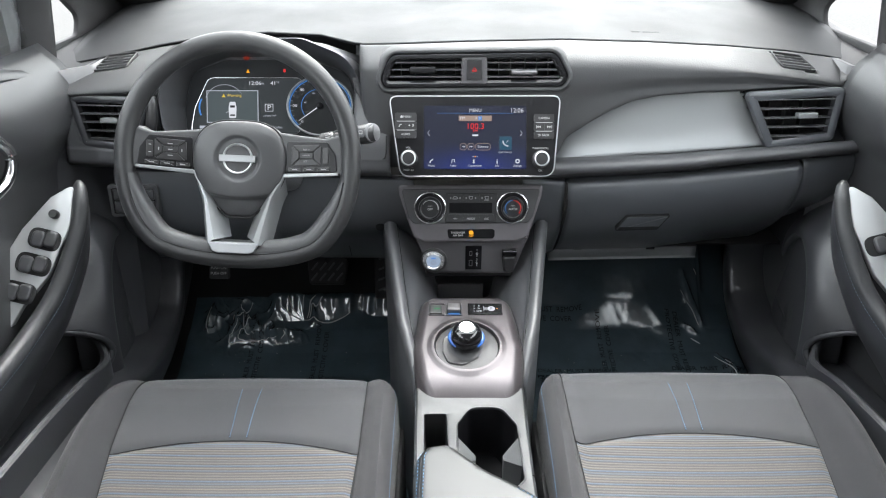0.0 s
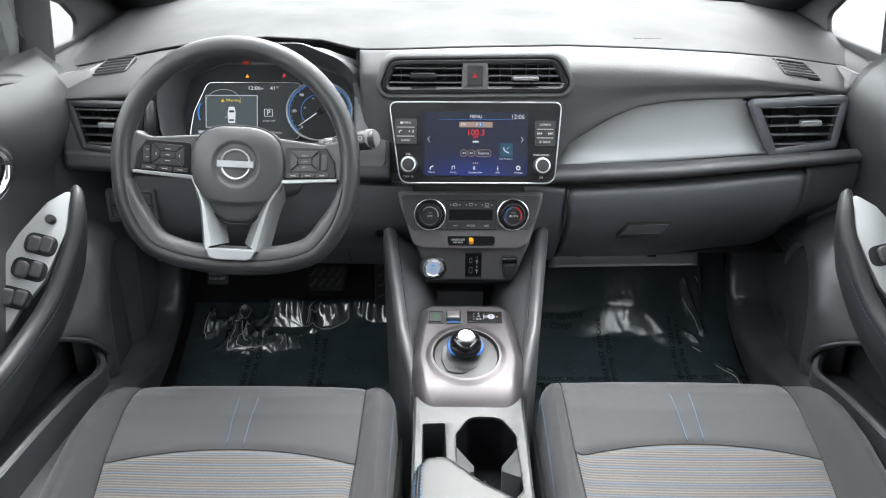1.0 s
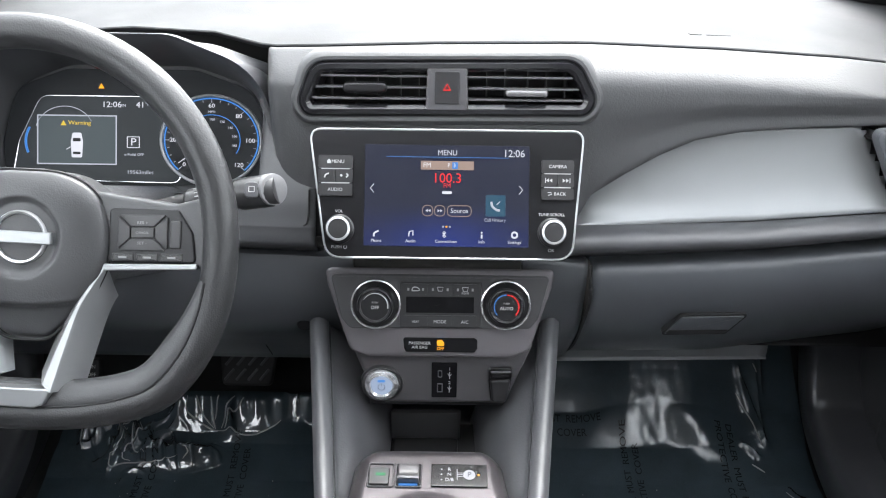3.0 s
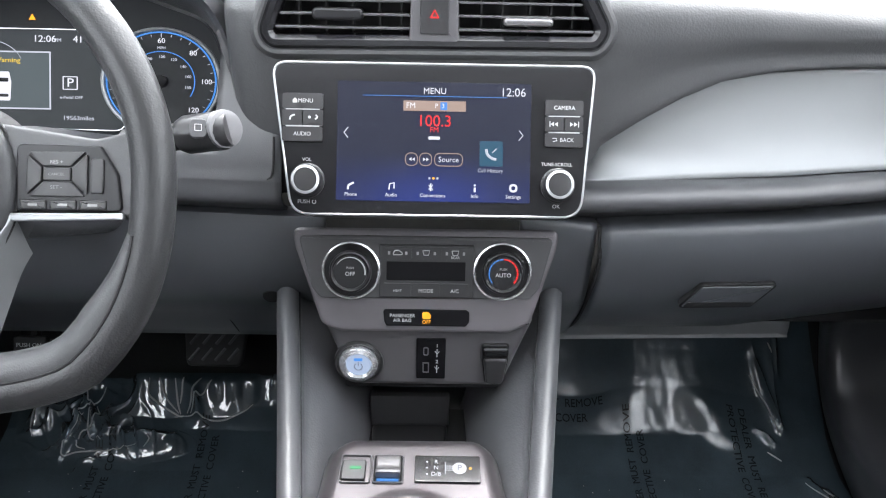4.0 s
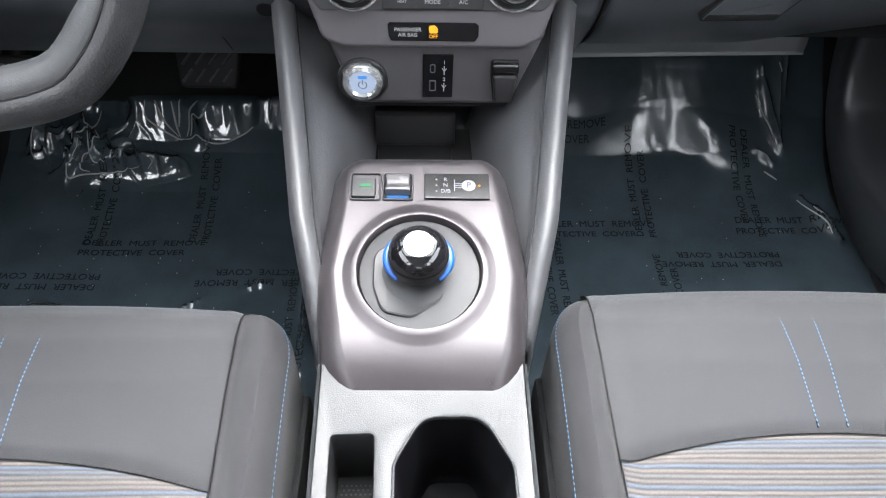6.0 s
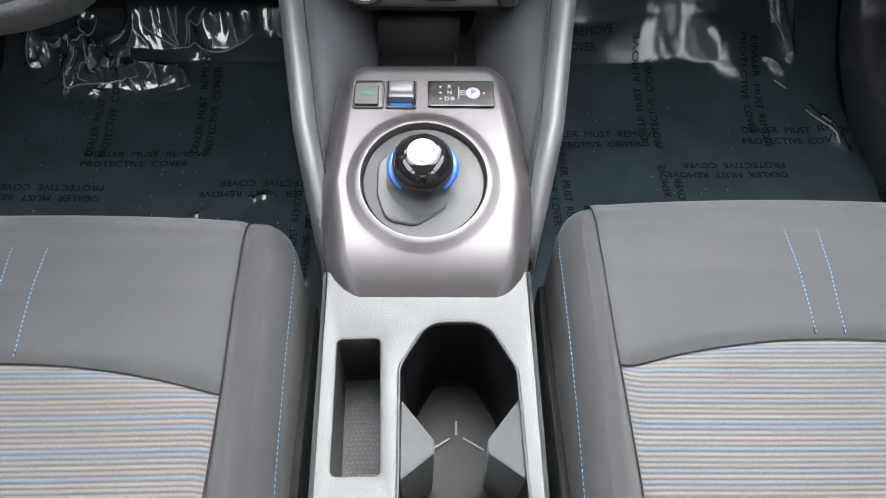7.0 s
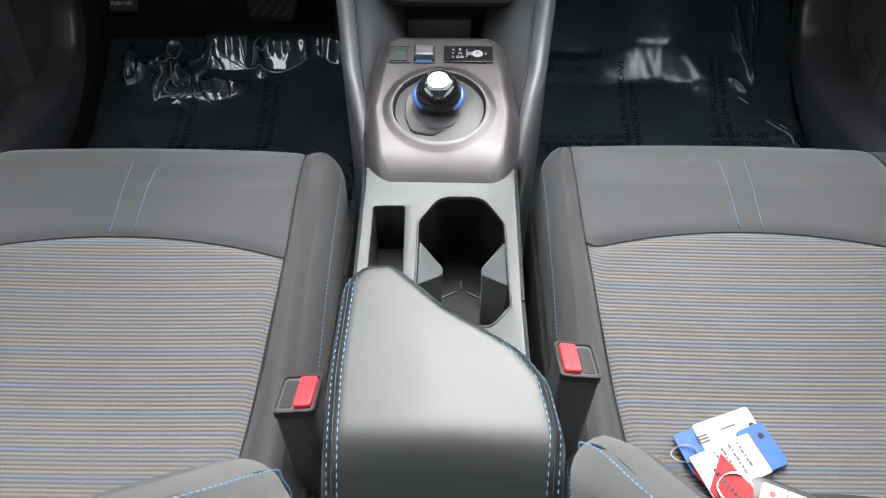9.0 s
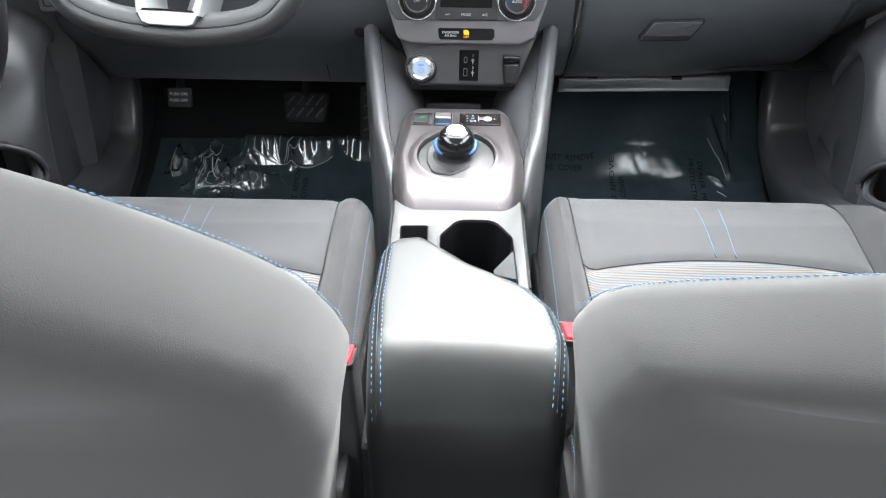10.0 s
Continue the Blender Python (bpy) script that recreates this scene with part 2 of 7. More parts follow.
FILM = plastic_sheet("protective_film", 0.05, 0.20, 1.0)
SCUFFED = plastic_sheet("scuffed_protective_film", 0.21, 0.27, 0.35)
# far paler than the film: the glint of its folds is put into the colour
CREASEGLINT = material("pale_fold_glint", (0.42, 0.44, 0.45), 0.16, mottle=0.1, coat=0.6)


def glass():
    m = bpy.data.materials.new("window_glass")
    m.use_nodes = True
    b = m.node_tree.nodes["Principled BSDF"]
    b.inputs["Base Color"].default_value = (0.95, 0.98, 0.97, 1)
    b.inputs["Roughness"].default_value = 0.0
    b.inputs["IOR"].default_value = 1.1
    b.inputs["Transmission Weight"].default_value = 1.0
    return m


GLASS = glass()


def tinted_glass():
    m = bpy.data.materials.new("rear_dimming_glass")
    m.use_nodes = True
    n, l = m.node_tree.nodes, m.node_tree.links
    clear = n.new("ShaderNodeBsdfTransparent")
    clear.inputs["Color"].default_value = (0.26, 0.27, 0.27, 1)
    gloss = n.new("ShaderNodeBsdfGlossy")
    gloss.inputs["Roughness"].default_value = 0.0
    mix = n.new("ShaderNodeMixShader")
    mix.inputs[0].default_value = 0.05
    l.new(clear.outputs[0], mix.inputs[1])
    l.new(gloss.outputs[0], mix.inputs[2])
    l.new(mix.outputs[0], n["Material Output"].inputs["Surface"])
    return m


TINTED = tinted_glass()

# ---- building tools ----
V3 = Vector


def mesh_of(name, verts, faces, uvs=None):
    me = bpy.data.meshes.new(name)
    me.from_pydata([tuple(map(float, v)) for v in verts], [], faces)
    if uvs is not None:
        lay = me.uv_layers.new(name="UVMap")
        for lp in me.loops:
            lay.data[lp.index].uv = uvs[lp.vertex_index]
    me.update()
    return me


def thing(name, m, label, category, group="", kind=""):
    ob = new(name)
    ob.empty_display_size = 0.05
    ob.matrix_world = m
    return tagged(ob, label, category, group, kind)


def part(name, me, mat, parent=None, label="", smooth=True, m=None, thick=0.0):
    """Links a mesh as one object under a thing or a part. m: its pose in the parent."""
    if isinstance(me, bmesh.types.BMesh):
        bm, me = me, bpy.data.meshes.new(name)
        bm.to_mesh(me)
        bm.free()
    me.name = name
    ob = new(name, me)
    if not me.materials:
        me.materials.append(mat)
    if smooth:
        me.polygons.foreach_set("use_smooth", [True] * len(me.polygons))
        me.set_sharp_from_angle(angle=radians(38))
    if parent:
        ob.parent = parent
    if m is not None:
        ob.matrix_basis = m
    if thick:
        mod = ob.modifiers.new("shell", "SOLIDIFY")
        mod.thickness, mod.offset = thick, -1
    return tagged(ob, label)


def placed(name, me, mat, parent, label="", **kw):
    """A part whose mesh is given in world places, under an unrotated thing."""
    me.transform(Matrix.Translation(-parent.matrix_world.translation))
    return part(name, me, mat, parent, label, **kw)


def grid(P, uv=False, drop=None, flip=False):
    """A sheet from rows of points. drop(centre) leaves faces out."""
    P = np.asarray(P, float)
    n, m = P.shape[:2]
    vs = P.reshape(-1, 3)
    fs = []
    for i in range(n - 1):
        for j in range(m - 1):
            f = (i * m + j, i * m + j + 1, (i + 1) * m + j + 1, (i + 1) * m + j)
            if drop and drop(vs[list(f)].mean(0)):
                continue
            fs.append(f[::-1] if flip else f)
    uvs = None
    if uv:
        d = np.linalg.norm(np.diff(P, axis=0), axis=2)
        arc = np.vstack([np.zeros((1, m)), np.cumsum(d, axis=0)])
        uvs = np.stack([P[..., 0], arc.mean(1, keepdims=True) * np.ones((1, m))], -1).reshape(-1, 2)
    return mesh_of("sheet", vs, fs, uvs)


def smooth_line(pts, n):
    """n points of a Catmull-Rom line through pts."""
    p = np.asarray(pts, float)
    p = np.vstack([2 * p[0] - p[1], p, 2 * p[-1] - p[-2]])
    out = []
    k = len(p) - 3
    for t in np.linspace(0, k, n):
        i = min(int(t), k - 1)
        u = t - i
        a, b, c, d = p[i:i + 4]
        out.append(0.5 * ((2 * b) + (c - a) * u + (2 * a - 5 * b + 4 * c - d) * u * u + (3 * b - a - 3 * c + d) * u ** 3))
    return np.array(out)


def resample(pts, n, closed=False):
    p = np.asarray(pts, float)
    if closed:
        p = np.vstack([p, p[:1]])
    s = np.concatenate([[0], np.cumsum(np.linalg.norm(np.diff(p, axis=0), axis=1))])
    t = np.linspace(0, s[-1], n + 1)[:-1] if closed else np.linspace(0, s[-1], n)
    return np.stack([np.interp(t, s, p[:, k]) for k in range(p.shape[1])], 1)


def rounded(corners, r, seg=5):
    """A polygon (anticlockwise) with round corners; r one number or one each."""
    c = [np.array(p, float) for p in corners]
    out = []
    for i, p in enumerate(c):
        q = r[i] if hasattr(r, "__len__") else r
        a, b = c[i - 1] - p, c[(i + 1) % len(c)] - p
        la, lb = np.linalg.norm(a), np.linalg.norm(b)
        cosv = np.clip(a @ b / la / lb, -1, 1)
        half = math.acos(cosv) / 2
        d = min(q / math.tan(half), 0.49 * min(la, lb)) if half < 1.55 else 0
        s, e = p + a / la * d, p + b / lb * d
        for k in range(seg + 1):
            t = k / seg
            out.append((1 - t) ** 2 * s + 2 * t * (1 - t) * p + t * t * e)
    return np.array(out)


def rrect(w, h, r, seg=5, cx=0.0, cy=0.0):
    return rounded([(cx - w / 2, cy - h / 2), (cx + w / 2, cy - h / 2), (cx + w / 2, cy + h / 2), (cx - w / 2, cy + h / 2)], r, seg)


def inset(o, d):
    o = np.asarray(o, float)
    t = np.roll(o, -1, 0) - np.roll(o, 1, 0)
    t /= np.linalg.norm(t, axis=1, keepdims=True) + 1e-12
    return o + np.stack([-t[:, 1], t[:, 0]], 1) * d


def rings(loops, cap0=True, cap1=True):
    """A closed skin over loops of 3D points with the same count."""
    n = len(loops[0])
    vs = [p for lp in loops for p in lp]
    fs = [(k * n + i, k * n + (i + 1) % n, (k + 1) * n + (i + 1) % n, (k + 1) * n + i) for k in range(len(loops) - 1) for i in range(n)]
    if cap0:
        fs.append(tuple(range(n))[::-1])
    if cap1:
        fs.append(tuple((len(loops) - 1) * n + i for i in range(n)))
    return mesh_of("solid", vs, fs)


def lift(o, z):
    return [(p[0], p[1], z) for p in o]


def slab(o, z0, z1, bevel=0.001, steps=3):
    """An upright prism over outline o with a rounded upper edge."""
    loops = [lift(o, z0), lift(o, z1 - bevel)]
    for k in range(1, steps + 1):
        a = k / steps * math.pi / 2
        loops.append(lift(inset(o, bevel * (1 - math.cos(a))), z1 - bevel + bevel * math.sin(a)))
    loops.append(lift(inset(o, bevel + min(0.0005, bevel)), z1))
    return rings(loops)


def hoop(o, i, z0, z1, bevel=0.0006):
    """A flat frame between outline o and inner outline i, with the same count."""
    loops = [lift(o, z0), lift(o, z1 - bevel), lift(inset(o, bevel), z1), lift(inset(i, -bevel), z1), lift(i, z1 - bevel), lift(i, z0)]
    n = len(o)
    me = rings(loops, False, False)
    return me


def turned(profile, n=32):
    """A body turned about z from (radius, z) pairs."""
    loops = [[(r * math.cos(2 * math.pi * k / n), r * math.sin(2 * math.pi * k / n), z) for k in range(n)] for r, z in profile]
    return rings(loops)


def tube(path, rad, closed=False, n=10, squash=1.0, up=(0, 0, 1), shape=None):
    """A round bar along a path; rad one number or one a point."""
    p = np.asarray(path, float)
    k = len(p)
    if closed:
        t = np.roll(p, -1, 0) - np.roll(p, 1, 0)
    else:
        t = np.gradient(p, axis=0)
    t /= np.linalg.norm(t, axis=1, keepdims=True) + 1e-12
    loops = []
    for i in range(k):
        s = np.cross(t[i], up)
        if np.linalg.norm(s) < 1e-4:
            s = np.cross(t[i], (1, 0, 0.1))
        s /= np.linalg.norm(s)
        w = np.cross(s, t[i])
        r = rad[i] if hasattr(rad, "__len__") else rad
        loops.append([p[i] + r * (math.cos(2 * math.pi * j / n) * s + squash * math.sin(2 * math.pi * j / n) * w) for j in range(n)])
    if closed:
        loops.append(loops[0])
    me = rings(loops, not closed, not closed)
    if closed:
        bm = bmesh.new()
        bm.from_mesh(me)
        bmesh.ops.remove_doubles(bm, verts=bm.verts, dist=1e-6)
        bm.to_mesh(me)
        bm.free()
    return me


def box(sx, sy, sz, bevel=0.002, c=(0, 0, 0), seg=2):
    bm = bmesh.new()
    bmesh.ops.create_cube(bm, size=1, matrix=Matrix.Translation(c) @ Matrix.Diagonal((sx, sy, sz, 1)))
    if bevel:
        bmesh.ops.bevel(bm, geom=bm.edges[:], offset=bevel, segments=seg, affect="EDGES", profile=0.5)
    me = bpy.data.meshes.new("block")
    bm.to_mesh(me)
    bm.free()
    return me


def joined(*meshes):
    vs, fs = [], []
    for me in meshes:
        o = len(vs)
        vs += [v.co[:] for v in me.vertices]
        fs += [[o + i for i in p.vertices] for p in me.polygons]
    return mesh_of("joined", vs, fs)


def words(s, size, x, y, z, mat, parent, name="lettering", align="CENTER", turn=0.0, stretch=1.0, m=None):
    """Raised lettering in the parent's xy plane."""
    cu = bpy.data.curves.new("text", "FONT")
    cu.body, cu.size, cu.align_x, cu.align_y, cu.extrude, cu.resolution_u = s, size, align, "CENTER", 0.0002, 3
    tmp = bpy.data.objects.new("text", cu)
    scene.collection.objects.link(tmp)
    me = bpy.data.meshes.new_from_object(tmp.evaluated_get(bpy.context.evaluated_depsgraph_get()))
    bpy.data.objects.remove(tmp)
    bpy.data.curves.remove(cu)
    me.materials.clear()
    return part(name, me, mat, parent, smooth=False, m=(m or Matrix()) @ pose(x, y, z, 0, 0, turn) @ Matrix.Diagonal((stretch, 1, 1, 1)))


def dashes(path, length, gap, rad, up=(0, 0, 1)):
    """Sewn stitches along a path, as small flat lozenges."""
    p = np.asarray(path, float)
    s = np.concatenate([[0], np.cumsum(np.linalg.norm(np.diff(p, axis=0), axis=1))])
    at = lambda d: np.array([np.interp(d, s, p[:, k]) for k in range(3)])
    vs, fs = [], []
    d = 0.0
    while d + length < s[-1]:
        a, b = at(d), at(d + length)
        t = (b - a) / (np.linalg.norm(b - a) + 1e-12)
        w = np.cross(t, up)
        w /= np.linalg.norm(w) + 1e-12
        h = np.cross(w, t)
        o = len(vs)
        mid = (a + b) / 2
        vs += [a, mid + w * rad, b, mid - w * rad, mid + h * rad, mid - h * rad]
        fs += [(o, o + 1, o + 4), (o + 1, o + 2, o + 4), (o + 2, o + 3, o + 4), (o + 3, o, o + 4), (o + 1, o, o + 5), (o + 2, o + 1, o + 5), (o + 3, o + 2, o + 5), (o, o + 3, o + 5)]
        d += length + gap
    return mesh_of("stitches", vs, fs)


def inside(p, poly):
    x, y = p
    c = False
    for i in range(len(poly)):
        (x1, y1), (x2, y2) = poly[i - 1], poly[i]
        if (y1 > y) != (y2 > y) and x < (x2 - x1) * (y - y1) / (y2 - y1) + x1:
            c = not c
    return c


def ease(a, b, v):
    k = min(1.0, max(0.0, (v - a) / (b - a)))
    return k * k * (3 - 2 * k)


def curve_of(xs, *keys):
    """Columns of values at xs, from keys (x, a, b, ...)."""
    k = np.array(keys, float)
    return [np.interp(xs, k[:, 0], k[:, i]) for i in range(1, k.shape[1])]

# ---- the setting: ground outside, floor, body, glass ----
GROUND = material("worn_asphalt", (0.072, 0.072, 0.069), 0.9, grain=1.0, size=40, mottle=0.35, wear=1.5)
g = grid([[(x, y, -0.35 + 0.02 * noise.noise((x * 0.3, y * 0.3, 0))) for x in (-900, -60, -12, -4, -2, 0, 2, 4, 12, 60, 900)] for y in (-900, -60, -12, -4, 0, 4, 12, 60, 900)], flip=False)
tagged(part("ground", g, GROUND), "worn pale grey asphalt under an overcast sky", "ground", kind="structure")


def floor_z(y):
    return float(np.interp(y, [-1, 1.40, 1.47, 1.53, 1.58, 1.62, 1.68, 1.95], [0, 0, 0.014, 0.040, 0.077, 0.120, 0.195, 0.50]))


ys = np.concatenate([np.linspace(-0.95, 1.3, 10), np.linspace(1.35, 1.95, 16)])
P = [[(x, y, floor_z(y) - 0.012 + 0.003 * noise.noise((x * 9, y * 9, 1))) for x in np.linspace(-0.74, 0.74, 40)] for y in ys]
tagged(part("floor", grid(P), CARPET, thick=0.02), "black carpeted car floor rising to the toe board", "floor", kind="structure")

# side shells: sills, kick panels and the lower body
for s in (-1, 1):
    P = []
    for y in np.linspace(-0.95, 1.95, 30):
        row = []
        for z in np.linspace(-0.05, 0.70, 16):
            kick = np.clip((y - 1.22) / 0.12, 0, 1)
            row.append((s * (0.80 - 0.12 * kick - 0.03 * math.sin(z * 4) * kick), y, z))
        P.append(row)
    # rear doorways open; the right one is added to let light in
    doorway = lambda c: -0.80 < c[1] < 0.2 and c[2] > 0.02
    tagged(part("wall_left" if s < 0 else "wall_right", grid(P, drop=doorway), DOORLOW, thick=0.015), "dark plastic side wall with kick panel beside the footwell", "wall", kind="structure")
    # kick trim: the rounded edge of the door opening, from the dash down and back along the sill
    edge = smooth_line([(1.47, 0.46), (1.500, 0.34), (1.505, 0.254), (1.489, 0.205), (1.456, 0.168), (1.380, 0.143), (1.275, 0.155), (1.15, 0.180), (0.95, 0.195), (0.60, 0.20)], 70) - ((0.050, 0.0) if s < 0 else (0, 0))
    along = np.gradient(edge, axis=0)
    along /= np.linalg.norm(along, axis=1, keepdims=True)
    P = []
    for p, t in zip(edge, along):
        away = np.array((-t[1], t[0]))   # forwards and down, out of the opening
        P.append([(s * ((0.600 if s < 0 else 0.585) + out), p[0] + away[0] * d, p[1] + away[1] * d) for d, out in smooth_line([(0.17, 0.075), (0.11, 0.040), (0.055, 0.014), (0.022, 0.003), (0.006, 0.0), (-0.003, 0.003), (-0.009, 0.014), (-0.012, 0.05), (-0.010, 0.13)], 26)])
    tagged(part("trim", grid(P), DOORLOW, thick=0.004), "rounded dark kick trim beside the footwell carpet", "trim", kind="structure")

# front bulkhead, rear wall, rear bench back
tagged(part("wall_front", box(1.6, 0.02, 0.88, 0, (0, 1.99, 0.31)), DARK, smooth=False), "black bulkhead behind the pedals", "wall", kind="structure")
tagged(part("wall_rear", box(1.6, 0.04, 0.75, 0.01, (0, -0.97, 0.36)), LOWER, smooth=False), "dark rear wall of the cabin", "wall", kind="structure")

# roof and rails
P = [[(x, y, 1.185 - 0.05 * (x / 0.62) ** 2 - 0.05 * max(0, (y - 0.25) / 0.5) ** 2 - 0.06 * max(0, (-0.2 - y) / 0.75) ** 2) for x in np.linspace(-0.60, 0.60, 25)] for y in np.linspace(-0.95, 0.78, 30)]
tagged(part("ceiling", grid(P), HEADLINER, thick=0.02), "pale grey fabric headliner under the roof", "ceiling", kind="structure")
for s in (-1, 1):
    # pillars: front, middle, rear
    a = smooth_line([(s * 0.735, 1.93, 0.745), (s * 0.72, 1.62, 0.87), (s * 0.665, 1.15, 1.06), (s * 0.60, 0.76, 1.14)], 20)
    tagged(part("trim", tube(a, np.linspace(0.085, 0.045, 20), n=12, squash=0.8), DARK), "dark windscreen pillar", "pillar", kind="structure")
    a = smooth_line([(s * 0.785, 1.345, 0.58), (s * 0.785, 1.385, 0.72), (s * 0.785, 1.415, 0.84), (s * 0.75, 1.38, 0.97), (s * 0.67, 1.13, 1.09)], 16)
    b = [(p[0] + s * 0.012, p[1] - 0.075, p[2]) for p in a]
    tagged(part("trim", tube(b, 0.036, n=14, up=(0, 1, 0)), DOORLOW), "dark door window surround", "pillar", kind="structure")
    tagged(part("trim", tube(a, 0.047, n=14, up=(0, 1, 0)), DARK), "black door window frame behind the quarter light", "pillar", kind="structure")
    a = smooth_line([(s * 0.765, 0.28, 0.55), (s * 0.75, 0.25, 0.8), (s * 0.62, 0.18, 1.15)], 14)
    tagged(part("trim", tube(a, 0.06, n=12, squash=0.6), TRIMGREY), "grey middle pillar trim", "pillar", kind="structure")
    a = smooth_line([(s * 0.76, -0.90, 0.70), (s * 0.70, -0.82, 0.95), (s * 0.58, -0.70, 1.14)], 14)
    tagged(part("trim", tube(a, 0.09, n=12, squash=0.8), TRIMGREY), "grey rear pillar trim", "pillar", kind="structure")
    a = smooth_line([(s * 0.60, 0.78, 1.13), (s * 0.615, 0.2, 1.15), (s * 0.60, -0.7, 1.13)], 14)
    tagged(part("trim", tube(a, 0.035, n=10), HEADLINER), "pale roof rail trim above the doors", "roof rail", kind="structure")
    # quarter-light corner cover between the dash end and the pillar
    P = []
    for v in np.linspace(0, 1, 12):
        row = []
        for u in np.linspace(0, 1, 40):
            y = 1.33 + 0.55 * u
            z0 = 0.672 + 0.055 * u
            z1 = float(np.interp(y, [1.33, 1.45, 1.62, 1.9], [0.698, 0.706, 0.714, 0.735]))
            row.append((s * (0.655 + 0.13 * v), y, z0 + (z1 - z0) * (1 - (1 - v) ** 2)))
        P.append(row)
    tagged(part("trim", grid(P), TRIMGREY, thick=0.006), "grey plastic corner cover at the dash end", "trim", kind="structure")


def holed(outer, hole, depth):
    """A plate in xy between two outlines, with a rounded edge round the hole."""
    bm = bmesh.new()
    rows = []
    for o in (outer, inset(hole, -0.006)):
        vs = [bm.verts.new((*p, 0)) for p in o]
        rows.append((vs, [bm.edges.new((vs[i - 1], vs[i])) for i in range(len(vs))]))
    bmesh.ops.triangle_fill(bm, edges=rows[0][1] + rows[1][1], use_beauty=True)
    last = rows[1][0]
    for ring, z in ((inset(hole, -0.002), -0.0015), (hole, -0.006), (hole, -depth)):
        nxt = [bm.verts.new((*p, z)) for p in ring]
        for i in range(len(nxt)):
            bm.faces.new((last[i - 1], last[i], nxt[i], nxt[i - 1]))
        last = nxt
    bmesh.ops.recalc_face_normals(bm, faces=bm.faces)
    return bm


for s, x, dy, dz in ((-1, 0.765, 0.0, 0.0), (1, 0.735, 0.053, 0.006)):
    # pillar foot round the quarter light
    hole = rounded([(1.30, 0.719 + dz), (1.552 + dy, 0.717 + dz), (1.570 + dy, 0.750 + dz), (1.522 + dy, 0.786 + dz), (1.30, 0.860 + dz)], [0.01, 0.022, 0.02, 0.03, 0.01], 8)
    outer = rounded([(1.24, 0.700 + dz), (1.96, 0.705 + dz), (1.96, 0.80), (1.64, 0.92), (1.24, 1.05)], 0.005, 3)
    fr = Matrix(((0, 0, -s, s * x), (1, 0, 0, 0), (0, 1, 0, 0), (0, 0, 0, 1)))
    tagged(part("trim", holed(outer, hole, 0.010), PILLAR, m=fr), "dark pillar foot with a rounded quarter light", "pillar", kind="structure")


def pane(name, pts, label):
    me = mesh_of(name, pts, [(0, 1, 2, 3)])
    ob = part(name, me, GLASS, smooth=False, thick=0.004)
    ob.visible_shadow = False
    return tagged(ob, label, "window", kind="structure")


pane("window_1", [(-0.76, 1.96, 0.745), (0.76, 1.96, 0.745), (0.60, 0.78, 1.15), (-0.60, 0.78, 1.15)], "clear raked windscreen above the dashboard")
pane("window_2", [(-0.765, 1.36, 0.735), (-0.63, 1.0, 1.13), (-0.63, 0.25, 1.14), (-0.765, 0.25, 0.735)], "clear front door window")
pane("window_3", [(0.765, 1.36, 0.735), (0.63, 1.0, 1.13), (0.63, 0.25, 1.14), (0.765, 0.25, 0.735)], "clear front door window")
# unseen pane, added to hold back light from behind the cabin
me = mesh_of("pane", [(-0.77, -0.95, 0.72), (0.77, -0.95, 0.72), (0.59, -0.95, 1.14), (-0.59, -0.95, 1.14)], [(0, 1, 2, 3)])
tagged(part("window_4", me, TINTED, smooth=False), "unseen tailgate pane, dark tinted to cut light from behind", "window", kind="structure")
seal = [(x, 1.944 - 0.09 * (x / 0.74) ** 2, 0.763 - 0.012 * (x / 0.74) ** 2) for x in np.linspace(-0.74, 0.74, 40)]
tagged(part("trim", tube(seal, 0.0075, n=10), DARK), "black seal between the dashboard and the windscreen", "seal", kind="structure")
P = [[(x, y, 0.752 - 0.022 * (x / 0.75) ** 2 - 0.10 * (y - 2.09) ** 2 - 0.02 * (y - 2.09)) for x in np.linspace(-0.80, 0.80, 30)] for y in np.linspace(2.09, 2.95, 24)]
tagged(part("bonnet", grid(P), BONNET, thick=0.006), "wet grey bonnet ahead of the windscreen", "bonnet", kind="structure")
tagged(part("trim", box(1.5, 0.10, 0.03, 0.012, (0, 2.01, 0.737)), DARK), "black cowl strip at the foot of the windscreen", "cowl", kind="structure")
tagged(part("trim", tube([(-0.5, 2.06, 0.765), (0.1, 2.05, 0.775), (0.62, 2.06, 0.765)], 0.008), DARK), "black wiper arm resting at the windscreen's foot", "wiper", kind="structure")

# ---- dashboard ----
dash = thing("dashboard", pose(0, 1.4, 0.55), "charcoal soft-touch dashboard with grained pads and satin grey trim", "dashboard")
VENT_C = np.array([(-0.1445, 0.688), (-0.138, 0.677), (0.160, 0.680), (0.1675, 0.694), (0.146, 0.731), (-0.129, 0.727)])
VENT_R = np.array([(0.532, 0.570), (0.643, 0.583), (0.652, 0.667), (0.484, 0.661)])
VENT_L = np.array([(-0.578, 0.571), (-0.548, 0.656), (-0.683, 0.659), (-0.667, 0.578)])

